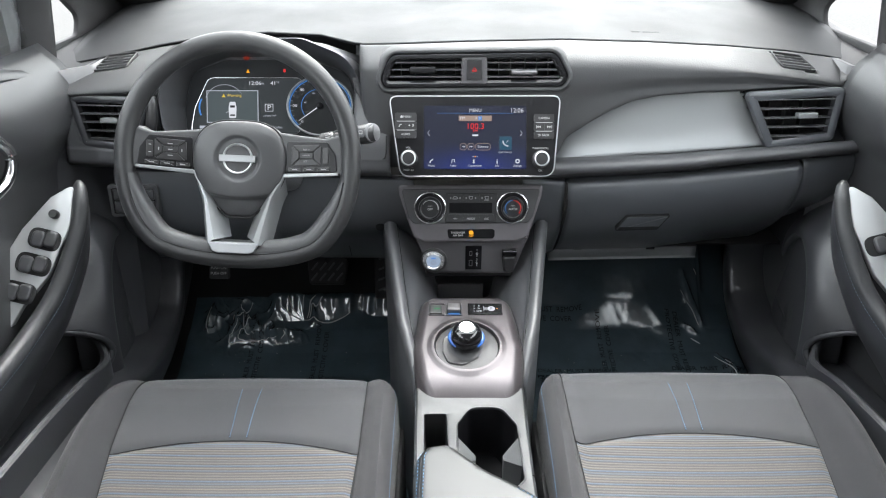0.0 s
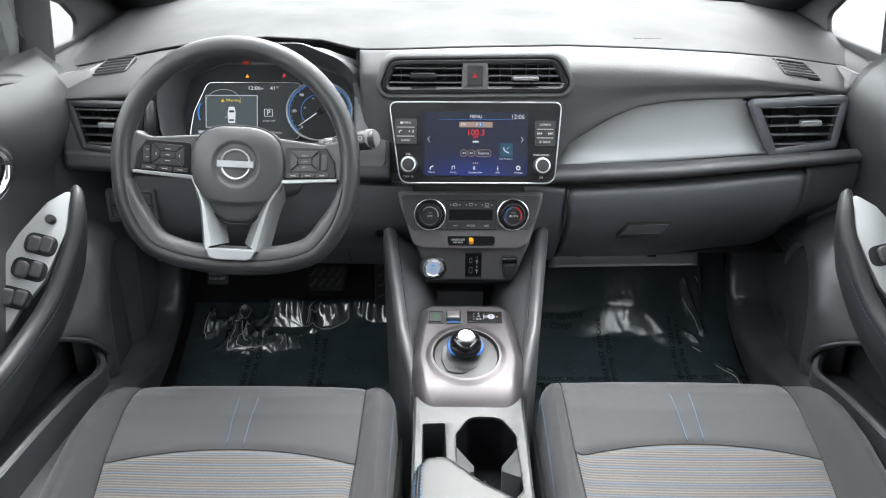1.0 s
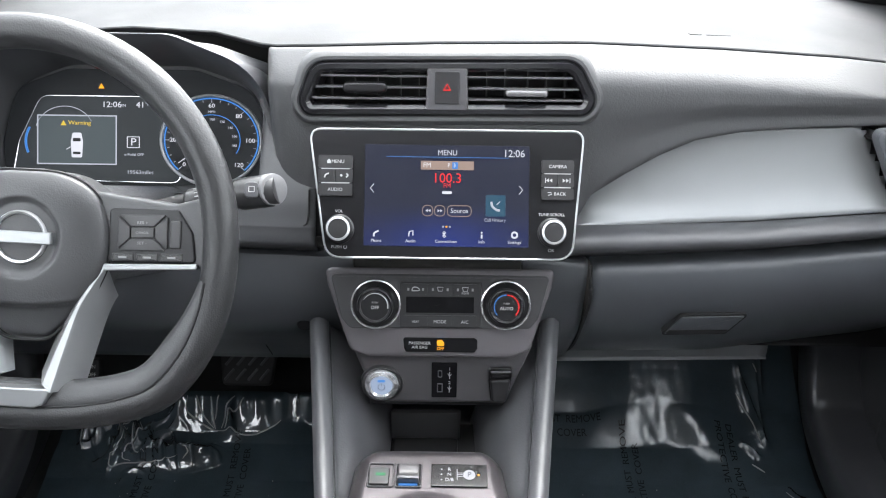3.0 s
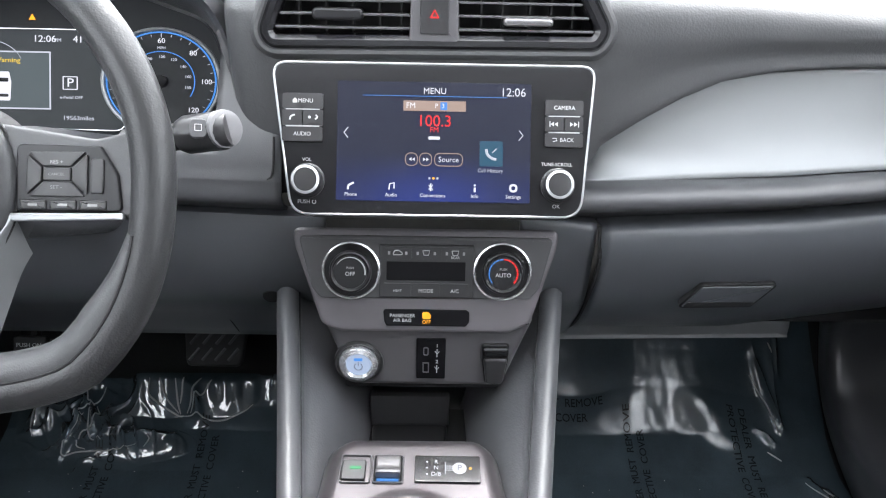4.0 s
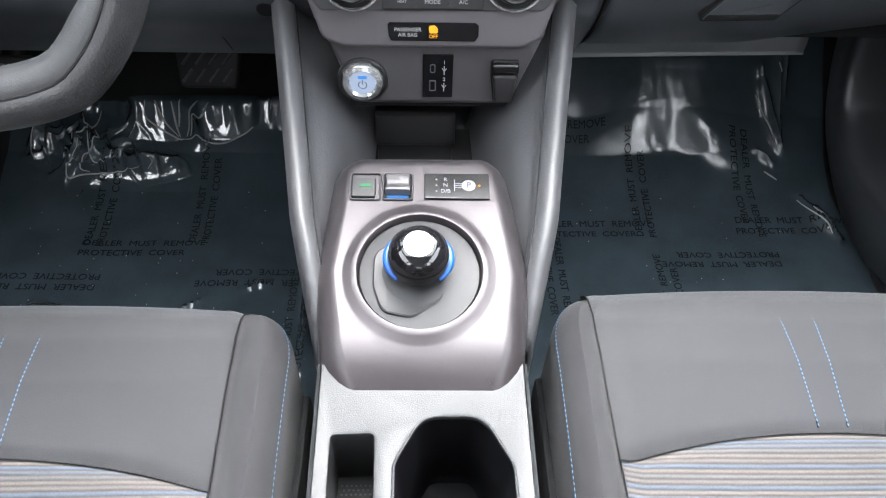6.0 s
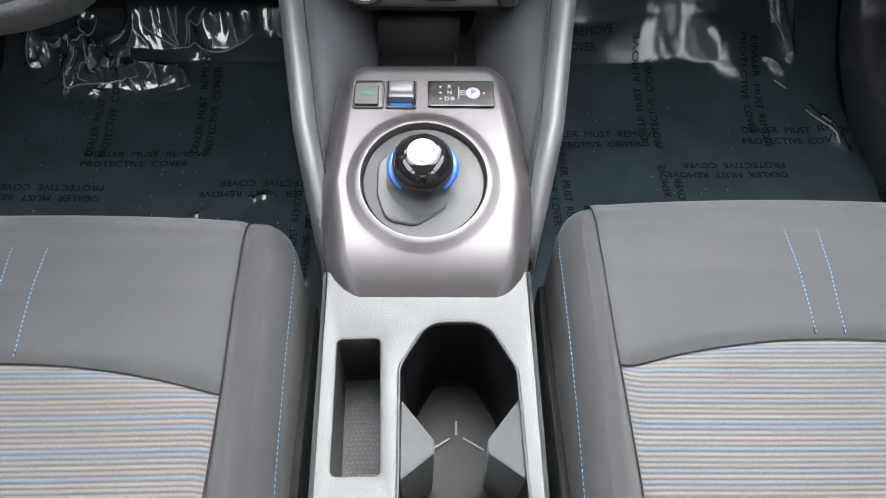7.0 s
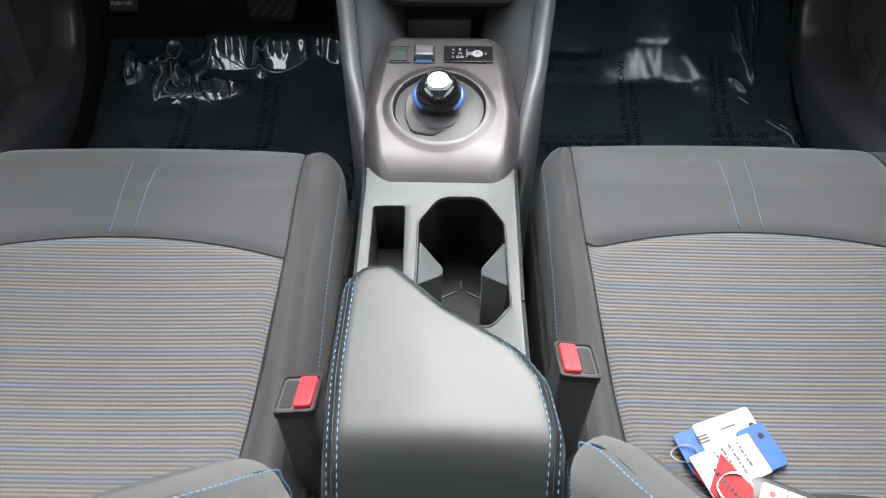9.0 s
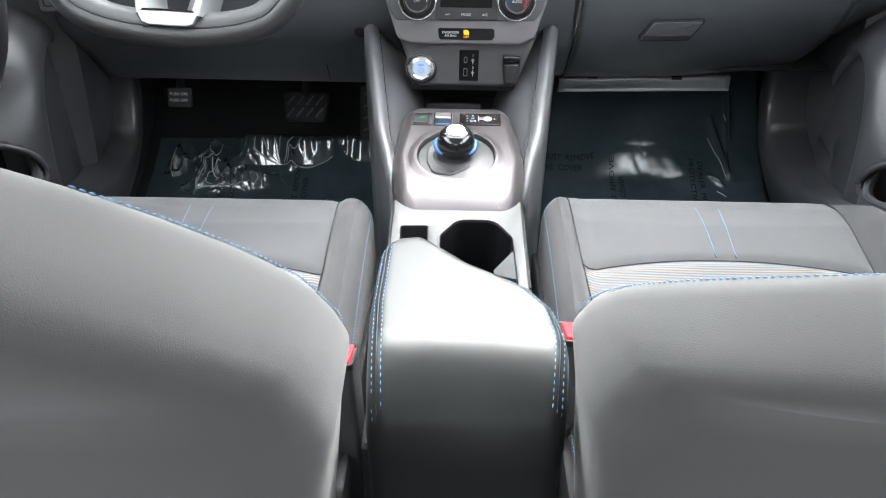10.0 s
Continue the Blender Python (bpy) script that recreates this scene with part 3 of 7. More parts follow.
# upper pad, from the windscreen to its front seam
xs = np.linspace(-0.74, 0.74, 75)
yf, zf = curve_of(xs, (-0.74, 1.40, 0.690), (-0.66, 1.41, 0.704), (-0.56, 1.43, 0.722), (-0.46, 1.425, 0.739), (-0.36, 1.42, 0.746), (-0.26, 1.405, 0.744), (-0.19, 1.365, 0.736),
                  (-0.13, 1.338, 0.742), (0.0, 1.335, 0.747), (0.17, 1.362, 0.745), (0.32, 1.378, 0.738), (0.47, 1.392, 0.728), (0.58, 1.415, 0.715), (0.66, 1.42, 0.704), (0.74, 1.42, 0.690))
P = []
for x, y0, z0 in zip(xs, yf, zf):
    yb = 1.95 - 0.09 * (x / 0.74) ** 2
    row = [(x, y0 + (yb - y0) * v, z0 + (0.757 - 0.012 * (x / 0.74) ** 2 - z0) * v ** 0.9 + 0.012 * math.sin(math.pi * v)) for v in np.linspace(0, 1, 26)]
    P.append([(x, y0 + 0.003, z0 - 0.006), (x, y0 - 0.001, z0 - 0.0015)] + row)
placed("upper_pad", grid(P, flip=True), PADTOP, dash, "grained charcoal upper pad", thick=0.006)


def sheet(name, x0, x1, n, keys, mat, label="", drop=None, m=24, soft=True):
    """A dash panel lofted across x. keys: for each line of its profile, [(x, y, z), ...]."""
    xs = np.linspace(x0, x1, n)
    cols = [curve_of(xs, *k) for k in keys]
    P = []
    for i, x in enumerate(xs):
        line = [(c[0][i], c[1][i]) for c in cols]
        line = smooth_line(line, m) if soft else resample(line, m)
        P.append([(x, a, b) for a, b in line])
    return placed(name, grid(P, drop=drop), mat, dash, label, thick=0.004)


DEMIST = np.array([(-0.033, -0.025), (0.028, -0.025), (0.013, 0.025), (-0.040, 0.025)])
in_demister = lambda c, x, s: c[2] > 0.66 and inside((s * (c[0] - x), c[1] - 1.372), DEMIST)
# centre and passenger pad, rolling down from the seam to the trim's upper edge
xs = np.linspace(-0.187, 0.70, 150)
ty = lambda x: float(np.interp(x, [-0.187, -0.15, 0.150, 0.177, 0.215, 0.251, 0.29, 0.34, 0.40, 0.47, 0.66, 0.70], [0.54, 0.53, 0.53, 0.583, 0.607, 0.627, 0.643, 0.652, 0.656, 0.658, 0.667, 0.668]))
P = []
for x in xs:
    y0, z0 = float(np.interp(x, np.linspace(-0.74, 0.74, 75), yf)), float(np.interp(x, np.linspace(-0.74, 0.74, 75), zf))
    zb = ty(x)
    out = float(np.interp(x, [-0.187, -0.184, -0.178, -0.168, -0.155, -0.14, 0.15, 0.3, 0.5, 0.7], [1.335, 1.325, 1.315, 1.307, 1.302, 1.300, 1.300, 1.315, 1.325, 1.335]))
    line = smooth_line([(y0 + 0.003, z0 - 0.0035), (y0 - 0.012, z0 - 0.0045), (out + 0.004, z0 - 0.026), (out - 0.004, min(0.69, z0 - 0.035)), (out + 0.002, 0.5 * (zb + min(0.69, z0 - 0.035))), (out + 0.002, zb + 0.004), (out + 0.016, zb)], 40)
    P.append([(x, a, b) for a, b in line])
placed("front_pad", grid(P, drop=lambda c: inside((c[0], c[2]), VENT_C) or in_demister(c, 0.588, 1)), PAD, dash, "grained pad round the middle vent and above the glovebox", thick=0.004)

# satin trim blade between the screen and the passenger vent
xs = np.linspace(0.150, 0.56, 60)
P = []
for x in xs:
    zt = ty(x) + 0.004
    zb = float(np.interp(x, [0.15, 0.174, 0.359, 0.56], [0.544, 0.545, 0.554, 0.571]))
    P.append([(x, a, b) for a, b in smooth_line([(1.338, zt), (1.332, 0.6 * zt + 0.4 * zb), (1.322, 0.25 * zt + 0.75 * zb), (1.306, zb)], 14)])
placed("trim_blade", grid(P, drop=lambda c: inside((c[0], c[2]), VENT_R)), SATIN, dash, "satin grey trim blade", thick=0.004)
# ledge below the blade, then the dark undercut
LEDGE = [[(0.13, 1.308, 0.544), (0.36, 1.308, 0.5525), (0.56, 1.306, 0.569), (0.70, 1.30, 0.580)],
         [(0.13, 1.285, 0.543), (0.36, 1.285, 0.5535), (0.56, 1.283, 0.573), (0.70, 1.285, 0.586)],
         [(0.13, 1.272, 0.535), (0.36, 1.270, 0.5465), (0.56, 1.270, 0.566), (0.70, 1.275, 0.578)],
         [(0.13, 1.275, 0.522), (0.36, 1.274, 0.534), (0.56, 1.275, 0.554), (0.70, 1.28, 0.566)],
         [(0.13, 1.300, 0.508), (0.36, 1.298, 0.521), (0.56, 1.30, 0.543), (0.70, 1.30, 0.555)],
         [(0.13, 1.315, 0.495), (0.36, 1.315, 0.508), (0.56, 1.315, 0.530), (0.70, 1.315, 0.54)]]
sheet("ledge", 0.13, 0.70, 40, LEDGE, PLASTIC, "rounded black ledge below the trim")
# glovebox
GLOVE = [[(0.178, 1.315, 0.505), (0.378, 1.312, 0.519), (0.60, 1.312, 0.543)],
         [(0.178, 1.290, 0.504), (0.378, 1.288, 0.518), (0.60, 1.288, 0.542)],
         [(0.178, 1.278, 0.494), (0.378, 1.276, 0.508), (0.60, 1.276, 0.531)],
         [(0.178, 1.282, 0.465), (0.378, 1.278, 0.475), (0.60, 1.280, 0.492)],
         [(0.178, 1.302, 0.418), (0.378, 1.300, 0.424), (0.60, 1.302, 0.445)],
         [(0.178, 1.345, 0.362), (0.378, 1.345, 0.366), (0.60, 1.345, 0.40)],
         [(0.178, 1.410, 0.312), (0.378, 1.410, 0.316), (0.60, 1.410, 0.35)],
         [(0.178, 1.476, 0.281), (0.378, 1.478, 0.284), (0.60, 1.48, 0.305)]]
glove = sheet("glovebox_door", 0.182, 0.594, 40, GLOVE, LOWER, "dark grained glovebox door")
sheet("dash_end", 0.599, 0.70, 12, [[(0.59, 1.315, 0.542), (0.71, 1.315, 0.555)], [(0.59, 1.290, 0.540), (0.71, 1.30, 0.552)], [(0.59, 1.284, 0.50), (0.71, 1.31, 0.51)], [(0.59, 1.306, 0.445), (0.71, 1.34, 0.46)], [(0.59, 1.37, 0.39), (0.71, 1.40, 0.42)]], LOWER)
sheet("stack_flank", 0.10, 0.178, 12, [[(0.1, 1.31, 0.515), (0.18, 1.315, 0.505)], [(0.1, 1.285, 0.512), (0.18, 1.288, 0.502)], [(0.1, 1.288, 0.46), (0.18, 1.292, 0.46)], [(0.1, 1.31, 0.40), (0.18, 1.312, 0.40)], [(0.1, 1.38, 0.30), (0.18, 1.385, 0.32)]], LOWER)
# closing strip below the glovebox
sheet("lower_edge", 0.185, 0.50, 24, [[(0.17, 1.484, 0.283), (0.5, 1.486, 0.290)], [(0.17, 1.473, 0.279), (0.5, 1.475, 0.286)], [(0.17, 1.472, 0.262), (0.5, 1.474, 0.268)], [(0.17, 1.478, 0.254), (0.5, 1.480, 0.261)], [(0.17, 1.56, 0.262), (0.5, 1.56, 0.268)]], SATIN, "pale worn lower edge")
for x in (0.245, 0.40):
    placed("edge_clip", box(0.018, 0.006, 0.006, 0.001, (x, 1.470, 0.286)), DARK, dash)
placed("panel_joint", tube(smooth_line([(0.1800, 1.287, 0.504), (0.1815, 1.2785, 0.480), (0.1820, 1.2815, 0.455), (0.1805, 1.300, 0.418), (0.1810, 1.345, 0.362), (0.1830, 1.410, 0.312), (0.1850, 1.470, 0.283)], 24), 0.0022, n=6), DARK, dash)
# glovebox latch: a sunken pull
hm = pose(0.326, 1.2950, 0.4225, 112, 0, 0)
hm = Matrix.Translation(-dash.matrix_world.translation) @ hm
o = rounded([(-0.046, -0.019), (0.030, -0.016), (0.047, 0.020), (-0.030, 0.016)], 0.003)
latch = part("handle", slab(inset(o, 0.0012), -0.006, 0.0022, 0.0008), LOWER, glove, "glovebox pull", m=hm)
part("recess", hoop(inset(o, -0.0020), inset(o, 0.0010), -0.006, 0.0012, 0.0003), DARK, latch)
part("slot", slab(rounded([(-0.043, -0.0165), (0.029, -0.0140), (0.032, -0.0075), (-0.040, -0.0095)], 0.0015, 3), 0.0, 0.0028, 0.0002), DARK, latch, "dark finger slot")

# driver's side: band over the vent, side panel, knee panel
xs = np.linspace(-0.70, -0.485, 30)
sheet("driver_pad", -0.70, -0.522, 60, [[(-0.70, 1.405, 0.694), (-0.56, 1.43, 0.717), (-0.46, 1.425, 0.733)], [(-0.70, 1.345, 0.684), (-0.56, 1.35, 0.703), (-0.46, 1.36, 0.715)],
                                       [(-0.70, 1.300, 0.670), (-0.56, 1.300, 0.685), (-0.46, 1.32, 0.695)], [(-0.70, 1.287, 0.664), (-0.56, 1.287, 0.672), (-0.46, 1.31, 0.68)], [(-0.70, 1.295, 0.660), (-0.56, 1.295, 0.660), (-0.46, 1.31, 0.66)]], PAD, "grained pad above the driver's vent", drop=lambda c: in_demister(c, -0.632, -1), m=40)
sheet("driver_fascia", -0.70, -0.135, 80, [[(-0.70, 1.30, 0.662), (-0.46, 1.31, 0.662), (-0.28, 1.36, 0.69), (-0.235, 1.42, 0.735), (-0.135, 1.41, 0.735)], [(-0.70, 1.288, 0.62), (-0.46, 1.30, 0.61), (-0.135, 1.31, 0.60)], [(-0.70, 1.283, 0.58), (-0.46, 1.283, 0.566), (-0.135, 1.283, 0.556)],
                                           [(-0.70, 1.278, 0.568), (-0.46, 1.278, 0.555), (-0.135, 1.279, 0.545)], [(-0.70, 1.277, 0.545), (-0.46, 1.277, 0.535), (-0.135, 1.279, 0.526)], [(-0.70, 1.305, 0.53), (-0.46, 1.305, 0.52), (-0.135, 1.305, 0.508)]], PLASTIC, "dark fascia round the steering column",
      drop=lambda c: inside((c[0], c[2]), VENT_L) or (-0.536 < c[0] < -0.196 and c[2] > 0.575), m=40)
sheet("knee_panel", -0.63, -0.095, 40, [[(-0.63, 1.31, 0.53), (-0.1, 1.31, 0.510)], [(-0.63, 1.288, 0.525), (-0.1, 1.29, 0.505)], [(-0.63, 1.285, 0.47), (-0.1, 1.288, 0.46)], [(-0.63, 1.30, 0.41), (-0.1, 1.305, 0.405)], [(-0.63, 1.365, 0.348), (-0.1, 1.37, 0.345)], [(-0.63, 1.418, 0.297), (-0.1, 1.420, 0.293)], [(-0.63, 1.428, 0.287), (-0.1, 1.430, 0.284)], [(-0.63, 1.455, 0.305), (-0.1, 1.455, 0.302)]], LOWER, "dark knee panel below the column")
placed("under_cover", grid([[(x, y, z) for y, z in ((1.42, 0.318), (1.55, 0.325), (1.75, 0.42), (1.97, 0.46))] for x in np.linspace(-0.68, 0.68, 12)]), DARK, dash, "black cover under the dashboard", thick=0.006)
placed("panel_joint", tube([(-0.229, 1.3655, 0.352), (-0.2295, 1.390, 0.325), (-0.231, 1.4175, 0.2965), (-0.232, 1.428, 0.2865)], 0.0011, n=5), DARK, dash)
part("trim_clip", turned([(0.010, 0.0), (0.009, 0.003), (0.006, 0.0035)], 20), DARK, dash, "round black trim clip", m=pose(-0.158, 1.302 - 1.4, 0.412 - 0.55, 112))
placed("panel_joint", tube(smooth_line([(-0.300, 1.2800, 0.5500), (-0.22, 1.2803, 0.5490), (-0.160, 1.2806, 0.5485), (-0.1475, 1.2812, 0.5510), (-0.1425, 1.2830, 0.5590), (-0.1410, 1.2930, 0.5900)], 40), 0.0013, n=6), DARK, dash, "dark joint along the fascia")
# switch bank by the driver's knee
bank = thing("switch_bank", pose(-0.597, 1.279, 0.474, 86), "black bank of push switches in the knee panel", "switches")
part("bezel", hoop(rrect(0.088, 0.060, 0.006), rrect(0.076, 0.048, 0.003), -0.004, 0.005), PLASTIC, bank)
part("backing", slab(rrect(0.080, 0.052, 0.003), -0.004, 0.0005, 0.0003), DARK, bank)
for i in (0, 1):
    for j in (0, 1):
        part("button", slab(rrect(0.0355, 0.0215, 0.003, 4, -0.0187 + 0.0374 * i, -0.0119 + 0.0238 * j), 0, 0.0050, 0.0022), PLASTIC, bank)


# ---- air vents ----
def air_vent(name, poly, origin, rx, label, rad, slats, uprights, depth=0.045, rim=GLOSS, lip=0.008, proud=0.006, body=DARK, ry=0):
    """A vent: frame, box behind it and slats. poly in world (x, z)."""
    ox, oy, oz = origin
    t = thing(name, pose(ox, oy, oz, rx, 0, ry), label, "air vent", "dashboard air vents")
    o = rounded([(x - ox, z - oz) for x, z in poly], rad, 6)
    i = inset(o, lip)
    n = len(o)
    loops = [lift(inset(o, -0.004), -0.012), lift(inset(o, -0.004), proud * 0.4), lift(inset(o, -0.001), proud), lift(inset(o, lip * 0.5), proud), lift(i, proud * 0.3), lift(inset(i, 0.001), -0.010)]
    part("vent_frame", rings(loops, False, False), rim, t)
    part("duct", rings([lift(i, -0.004), lift(inset(i, 0.004), -depth)], False, True), body, t)
    lo, hi = i[:, 1].min(), i[:, 1].max()

    def span(y):
        c = []
        for k in range(n):
            (x1, y1), (x2, y2) = i[k - 1], i[k]
            if (y1 > y) != (y2 > y):
                c.append((x2 - x1) * (y - y1) / (y2 - y1) + x1)
        return (min(c), max(c)) if c else (0, 0)

    for k in range(slats):
        y = lo + (hi - lo) * (k + 0.6) / (slats + 0.2)
        a, b = span(y)
        part("slat", box(b - a - 0.002, 0.0026, 0.013, 0.0009, ((a + b) / 2, y, -0.0055)), SLAT, t)
    for u in uprights:
        part("upright_fin", box(0.0015, (hi - lo) * 0.95, 0.012, 0, (u, (lo + hi) / 2, -0.028)), BUTTON, t, smooth=False)
    return t, i


cv, inn = air_vent("center_air_vent", VENT_C, (0.010, 1.300, 0.704), 84, "gloss-black middle air vent with horizontal slats", [0.018, 0.012, 0.012, 0.018, 0.020, 0.020], 3, [-0.125, -0.10, -0.075, -0.05, -0.03, 0.045, 0.065, 0.09, 0.11, 0.13])
vo_ = rounded([(x - 0.010, z - 0.704) for x, z in VENT_C], [0.018, 0.012, 0.012, 0.018, 0.020, 0.020], 6)
part("vent_surround", rings([lift(inset(vo_, -k), z) for k, z in ((0.017, -0.012), (0.0145, -0.003), (0.0115, 0.0030), (0.0085, 0.0052), (0.0055, 0.0050), (0.0038, 0.0022))], False, False), PAD, cv, "soft padded surround")
part("tab", slab(rrect(0.046, 0.011, 0.005, 5, -0.086, 0.000), -0.006, 0.007, 0.003), DIALBLACK, cv, "black vent tab")
part("tab", slab(rrect(0.045, 0.0075, 0.0035, 5, 0.086, -0.004), -0.006, 0.007, 0.003), TOGGLE, cv, "silver vent tab")
hb = part("hazard_block", slab(rounded([(-0.022, -0.024), (0.024, -0.024), (0.022, 0.022), (-0.020, 0.022)], 0.003), -0.01, 0.006, 0.002), STACKGREY, cv, "grey block between the vents")
part("hazard_button", slab(rrect(0.026, 0.034, 0.002, 4, 0.001, 0.001), 0.004, 0.0075, 0.0008), BUTTON, hb, "dark hazard button with a red triangle")
tri_o = np.array([(-0.0045, -0.003), (0.0045, -0.003), (0.0, 0.005)])
part("triangle", hoop(rounded(tri_o + (0.001, 0.001), 0.0006, 2), rounded(tri_o * 0.55 + (0.001, 0.001), 0.0003, 2), 0.0070, 0.0080, 0.0001), LITRED, hb)

rv, inn = air_vent("side_air_vent", VENT_R, (0.575, 1.302, 0.622), 84, "grey-framed side air vent with dark slats", 0.006, 5, [-0.04, -0.01, 0.02], rim=LOWER, lip=0.010, proud=0.0035, ry=4)
part("tab", slab(rrect(0.036, 0.010, 0.003, 4, 0.018, 0.002), -0.006, 0.006, 0.002), SATIN, rv, "silver vent tab")
lv, inn = air_vent("side_air_vent", VENT_L, (-0.60, 1.285, 0.620), 84, "grey-framed side air vent with dark slats", 0.006, 5, [-0.045, -0.02, 0.005], rim=DOORLOW, lip=0.008, proud=0.0035, ry=-4)
part("end_cap", tube([(0.046, -0.046, 0.002), (0.052, -0.036, 0.006), (0.060, 0.0, 0.008), (0.064, 0.030, 0.006), (0.064, 0.042, 0.001)], [0.006, 0.009, 0.0095, 0.009, 0.006], n=12), BUTTON, lv, "rounded black vent end")
part("tab", slab(rrect(0.030, 0.009, 0.003, 4, -0.018, 0.0), -0.006, 0.006, 0.002), SATIN, lv, "silver vent tab")


def demister(x, s):
    d = thing("demister_vent", pose(x, 1.372, 0.7015, 17, s * 7, 0), "small black slatted demister vent in the upper pad", "air vent", "dashboard air vents")
    o = rounded([(s * q[0], q[1]) for q in DEMIST[::s]], 0.004, 4)
    part("vent_frame", hoop(inset(o, -0.002), inset(o, 0.001), -0.012, 0.0022, 0.0008), BUTTON, d)
    part("duct", rings([lift(o, 0.0), lift(o, -0.03)], False, True), DARK, d)
    for k in range(4):
        y = -0.022 + 0.048 * (k + 0.8) / 4.6
        ends = [(o[j - 1], o[j]) for j in range(len(o)) if (o[j - 1][1] > y) != (o[j][1] > y)]
        cr = sorted((b[0] - a[0]) * (y - a[1]) / (b[1] - a[1]) + a[0] for a, b in ends)
        part("slat", box(cr[1] - cr[0], 0.003, 0.010, 0.0008, ((cr[0] + cr[1]) / 2, y, -0.004)), SLAT, d)


demister(0.588, 1)
demister(-0.632, -1)
# airbag lettering on the passenger pad, as a row of small bars
bars = joined(*[box(0.0042, 0.0085, 0.0006, 0, (0.303 + 0.0053 * k, 1.4285 + 0.0012 * k, 0.7446 - 0.0003 * k)) for k in range(10) if k != 3])
placed("airbag_mark", bars, DARK, dash, "small moulded airbag mark", smooth=False)

# ---- screen unit ----
def lit_menu():
    """The menu's own picture: near-black navy, brighter blue towards the foot and most in its middle."""
    m = glow("lit_menu", (0.02, 0.03, 0.08), 0.5)
    n, l = m.node_tree.nodes, m.node_tree.links
    tc = n.new("ShaderNodeTexCoord")
    sep = n.new("ShaderNodeSeparateXYZ")
    l.new(tc.outputs["Object"], sep.inputs[0])
    up = n.new("ShaderNodeMapRange")
    up.interpolation_type = "SMOOTHSTEP"
    up.inputs["From Min"].default_value, up.inputs["From Max"].default_value = -0.008, -0.052
    l.new(sep.outputs["Y"], up.inputs["Value"])
    far = n.new("ShaderNodeMath")
    far.operation = "ABSOLUTE"
    l.new(sep.outputs["X"], far.inputs[0])
    mid = n.new("ShaderNodeMapRange")
    mid.interpolation_type = "SMOOTHSTEP"
    mid.inputs["From Min"].default_value, mid.inputs["From Max"].default_value = 0.085, 0.0
    mid.inputs["To Min"].default_value = 0.35
    l.new(far.outputs[0], mid.inputs["Value"])
    k = n.new("ShaderNodeMath")
    k.operation = "MULTIPLY"
    l.new(up.outputs[0], k.inputs[0])
    l.new(mid.outputs[0], k.inputs[1])
    mix = n.new("ShaderNodeMix")
    mix.data_type = "RGBA"
    mix.inputs["A"].default_value, mix.inputs["B"].default_value = (0.015, 0.020, 0.056, 1), (0.014, 0.036, 0.26, 1)
    l.new(k.outputs[0], mix.inputs["Factor"])
    l.new(mix.outputs["Result"], n["Principled BSDF"].inputs["Emission Color"])
    return m



unit = thing("infotainment_unit", pose(0.0112, 1.243, 0.607, 64.5, 0, -0.4) @ Matrix.Translation((0, -0.0018, 0)) @ Matrix.Diagonal((1.012, 1.04, 1, 1)), "black touchscreen unit with a chrome rim, knobs and menu buttons", "touchscreen")
UX = lambda px: (px - 765) * 0.000499
UY = lambda py: 0.0645 - (py - 75) * 0.000486
o = rounded([(-0.124, -0.0665), (0.132, -0.0655), (0.1435, 0.066), (-0.1435, 0.065)], [0.020, 0.020, 0.013, 0.013], 8)
part("housing", slab(o, -0.045, 0.0, 0.003), PLASTIC, unit)
part("chrome_rim", hoop(o, inset(o, 0.0020), -0.004, 0.0030, 0.0008), RIMSILVER, unit, "thin chrome rim")
part("face", slab(inset(o, 0.0020), -0.002, 0.0022, 0.0006), BEZEL, unit, "satin black face")
scr = part("screen", slab(rrect(UX(937) - UX(596), UY(107) - UY(317), 0.001, 2, (UX(937) + UX(596)) / 2, (UY(107) + UY(317)) / 2), 0, 0.0026, 0.0002), SCREENBLUE, unit, "lit dark blue screen with the radio menu", smooth=False)
scr.data.materials[0] = lit_menu()
Z = 0.0028
def bar(name, x0, y0, x1, y1, mat, parent, z=Z, r=0.0006, h=0.0002, fx=UX, fy=UY):
    w, hh = abs(fx(x1) - fx(x0)), abs(fy(y1) - fy(y0))
    return part(name, slab(rrect(w, hh, min(r, hh * 0.45), 3, (fx(x0) + fx(x1)) / 2, (fy(y0) + fy(y1)) / 2), z - 0.0004, z + h, 0.0001), mat, parent, smooth=False)


bar("header_line", 640, 131.4, 895, 132.4, LITBLUE, scr)
bar("station_strip", 712, 140, 822, 158, LITCREAM, scr)
words("FM", 0.0068, UX(725), UY(149), Z + 0.0003, LITWHITE, scr)
bar("preset_box", 777, 142, 789, 156, LITBLUE, scr, z=Z + 0.0001)
words("P  3", 0.0055, UX(776), UY(149), Z + 0.0003, LITWHITE, scr)
words("MENU", 0.0074, UX(767), UY(123), Z, LITWHITE, scr)
words("12:06", 0.0102, UX(905), UY(123), Z, LITWHITE, scr)
words("100.3", 0.0138, UX(767), UY(176), Z, LITRED, scr)
words("FM", 0.0065, UX(767), UY(191), Z, LITRED, scr)
bar("station_name", 757, 202.5, 777, 208, LITWHITE, scr)
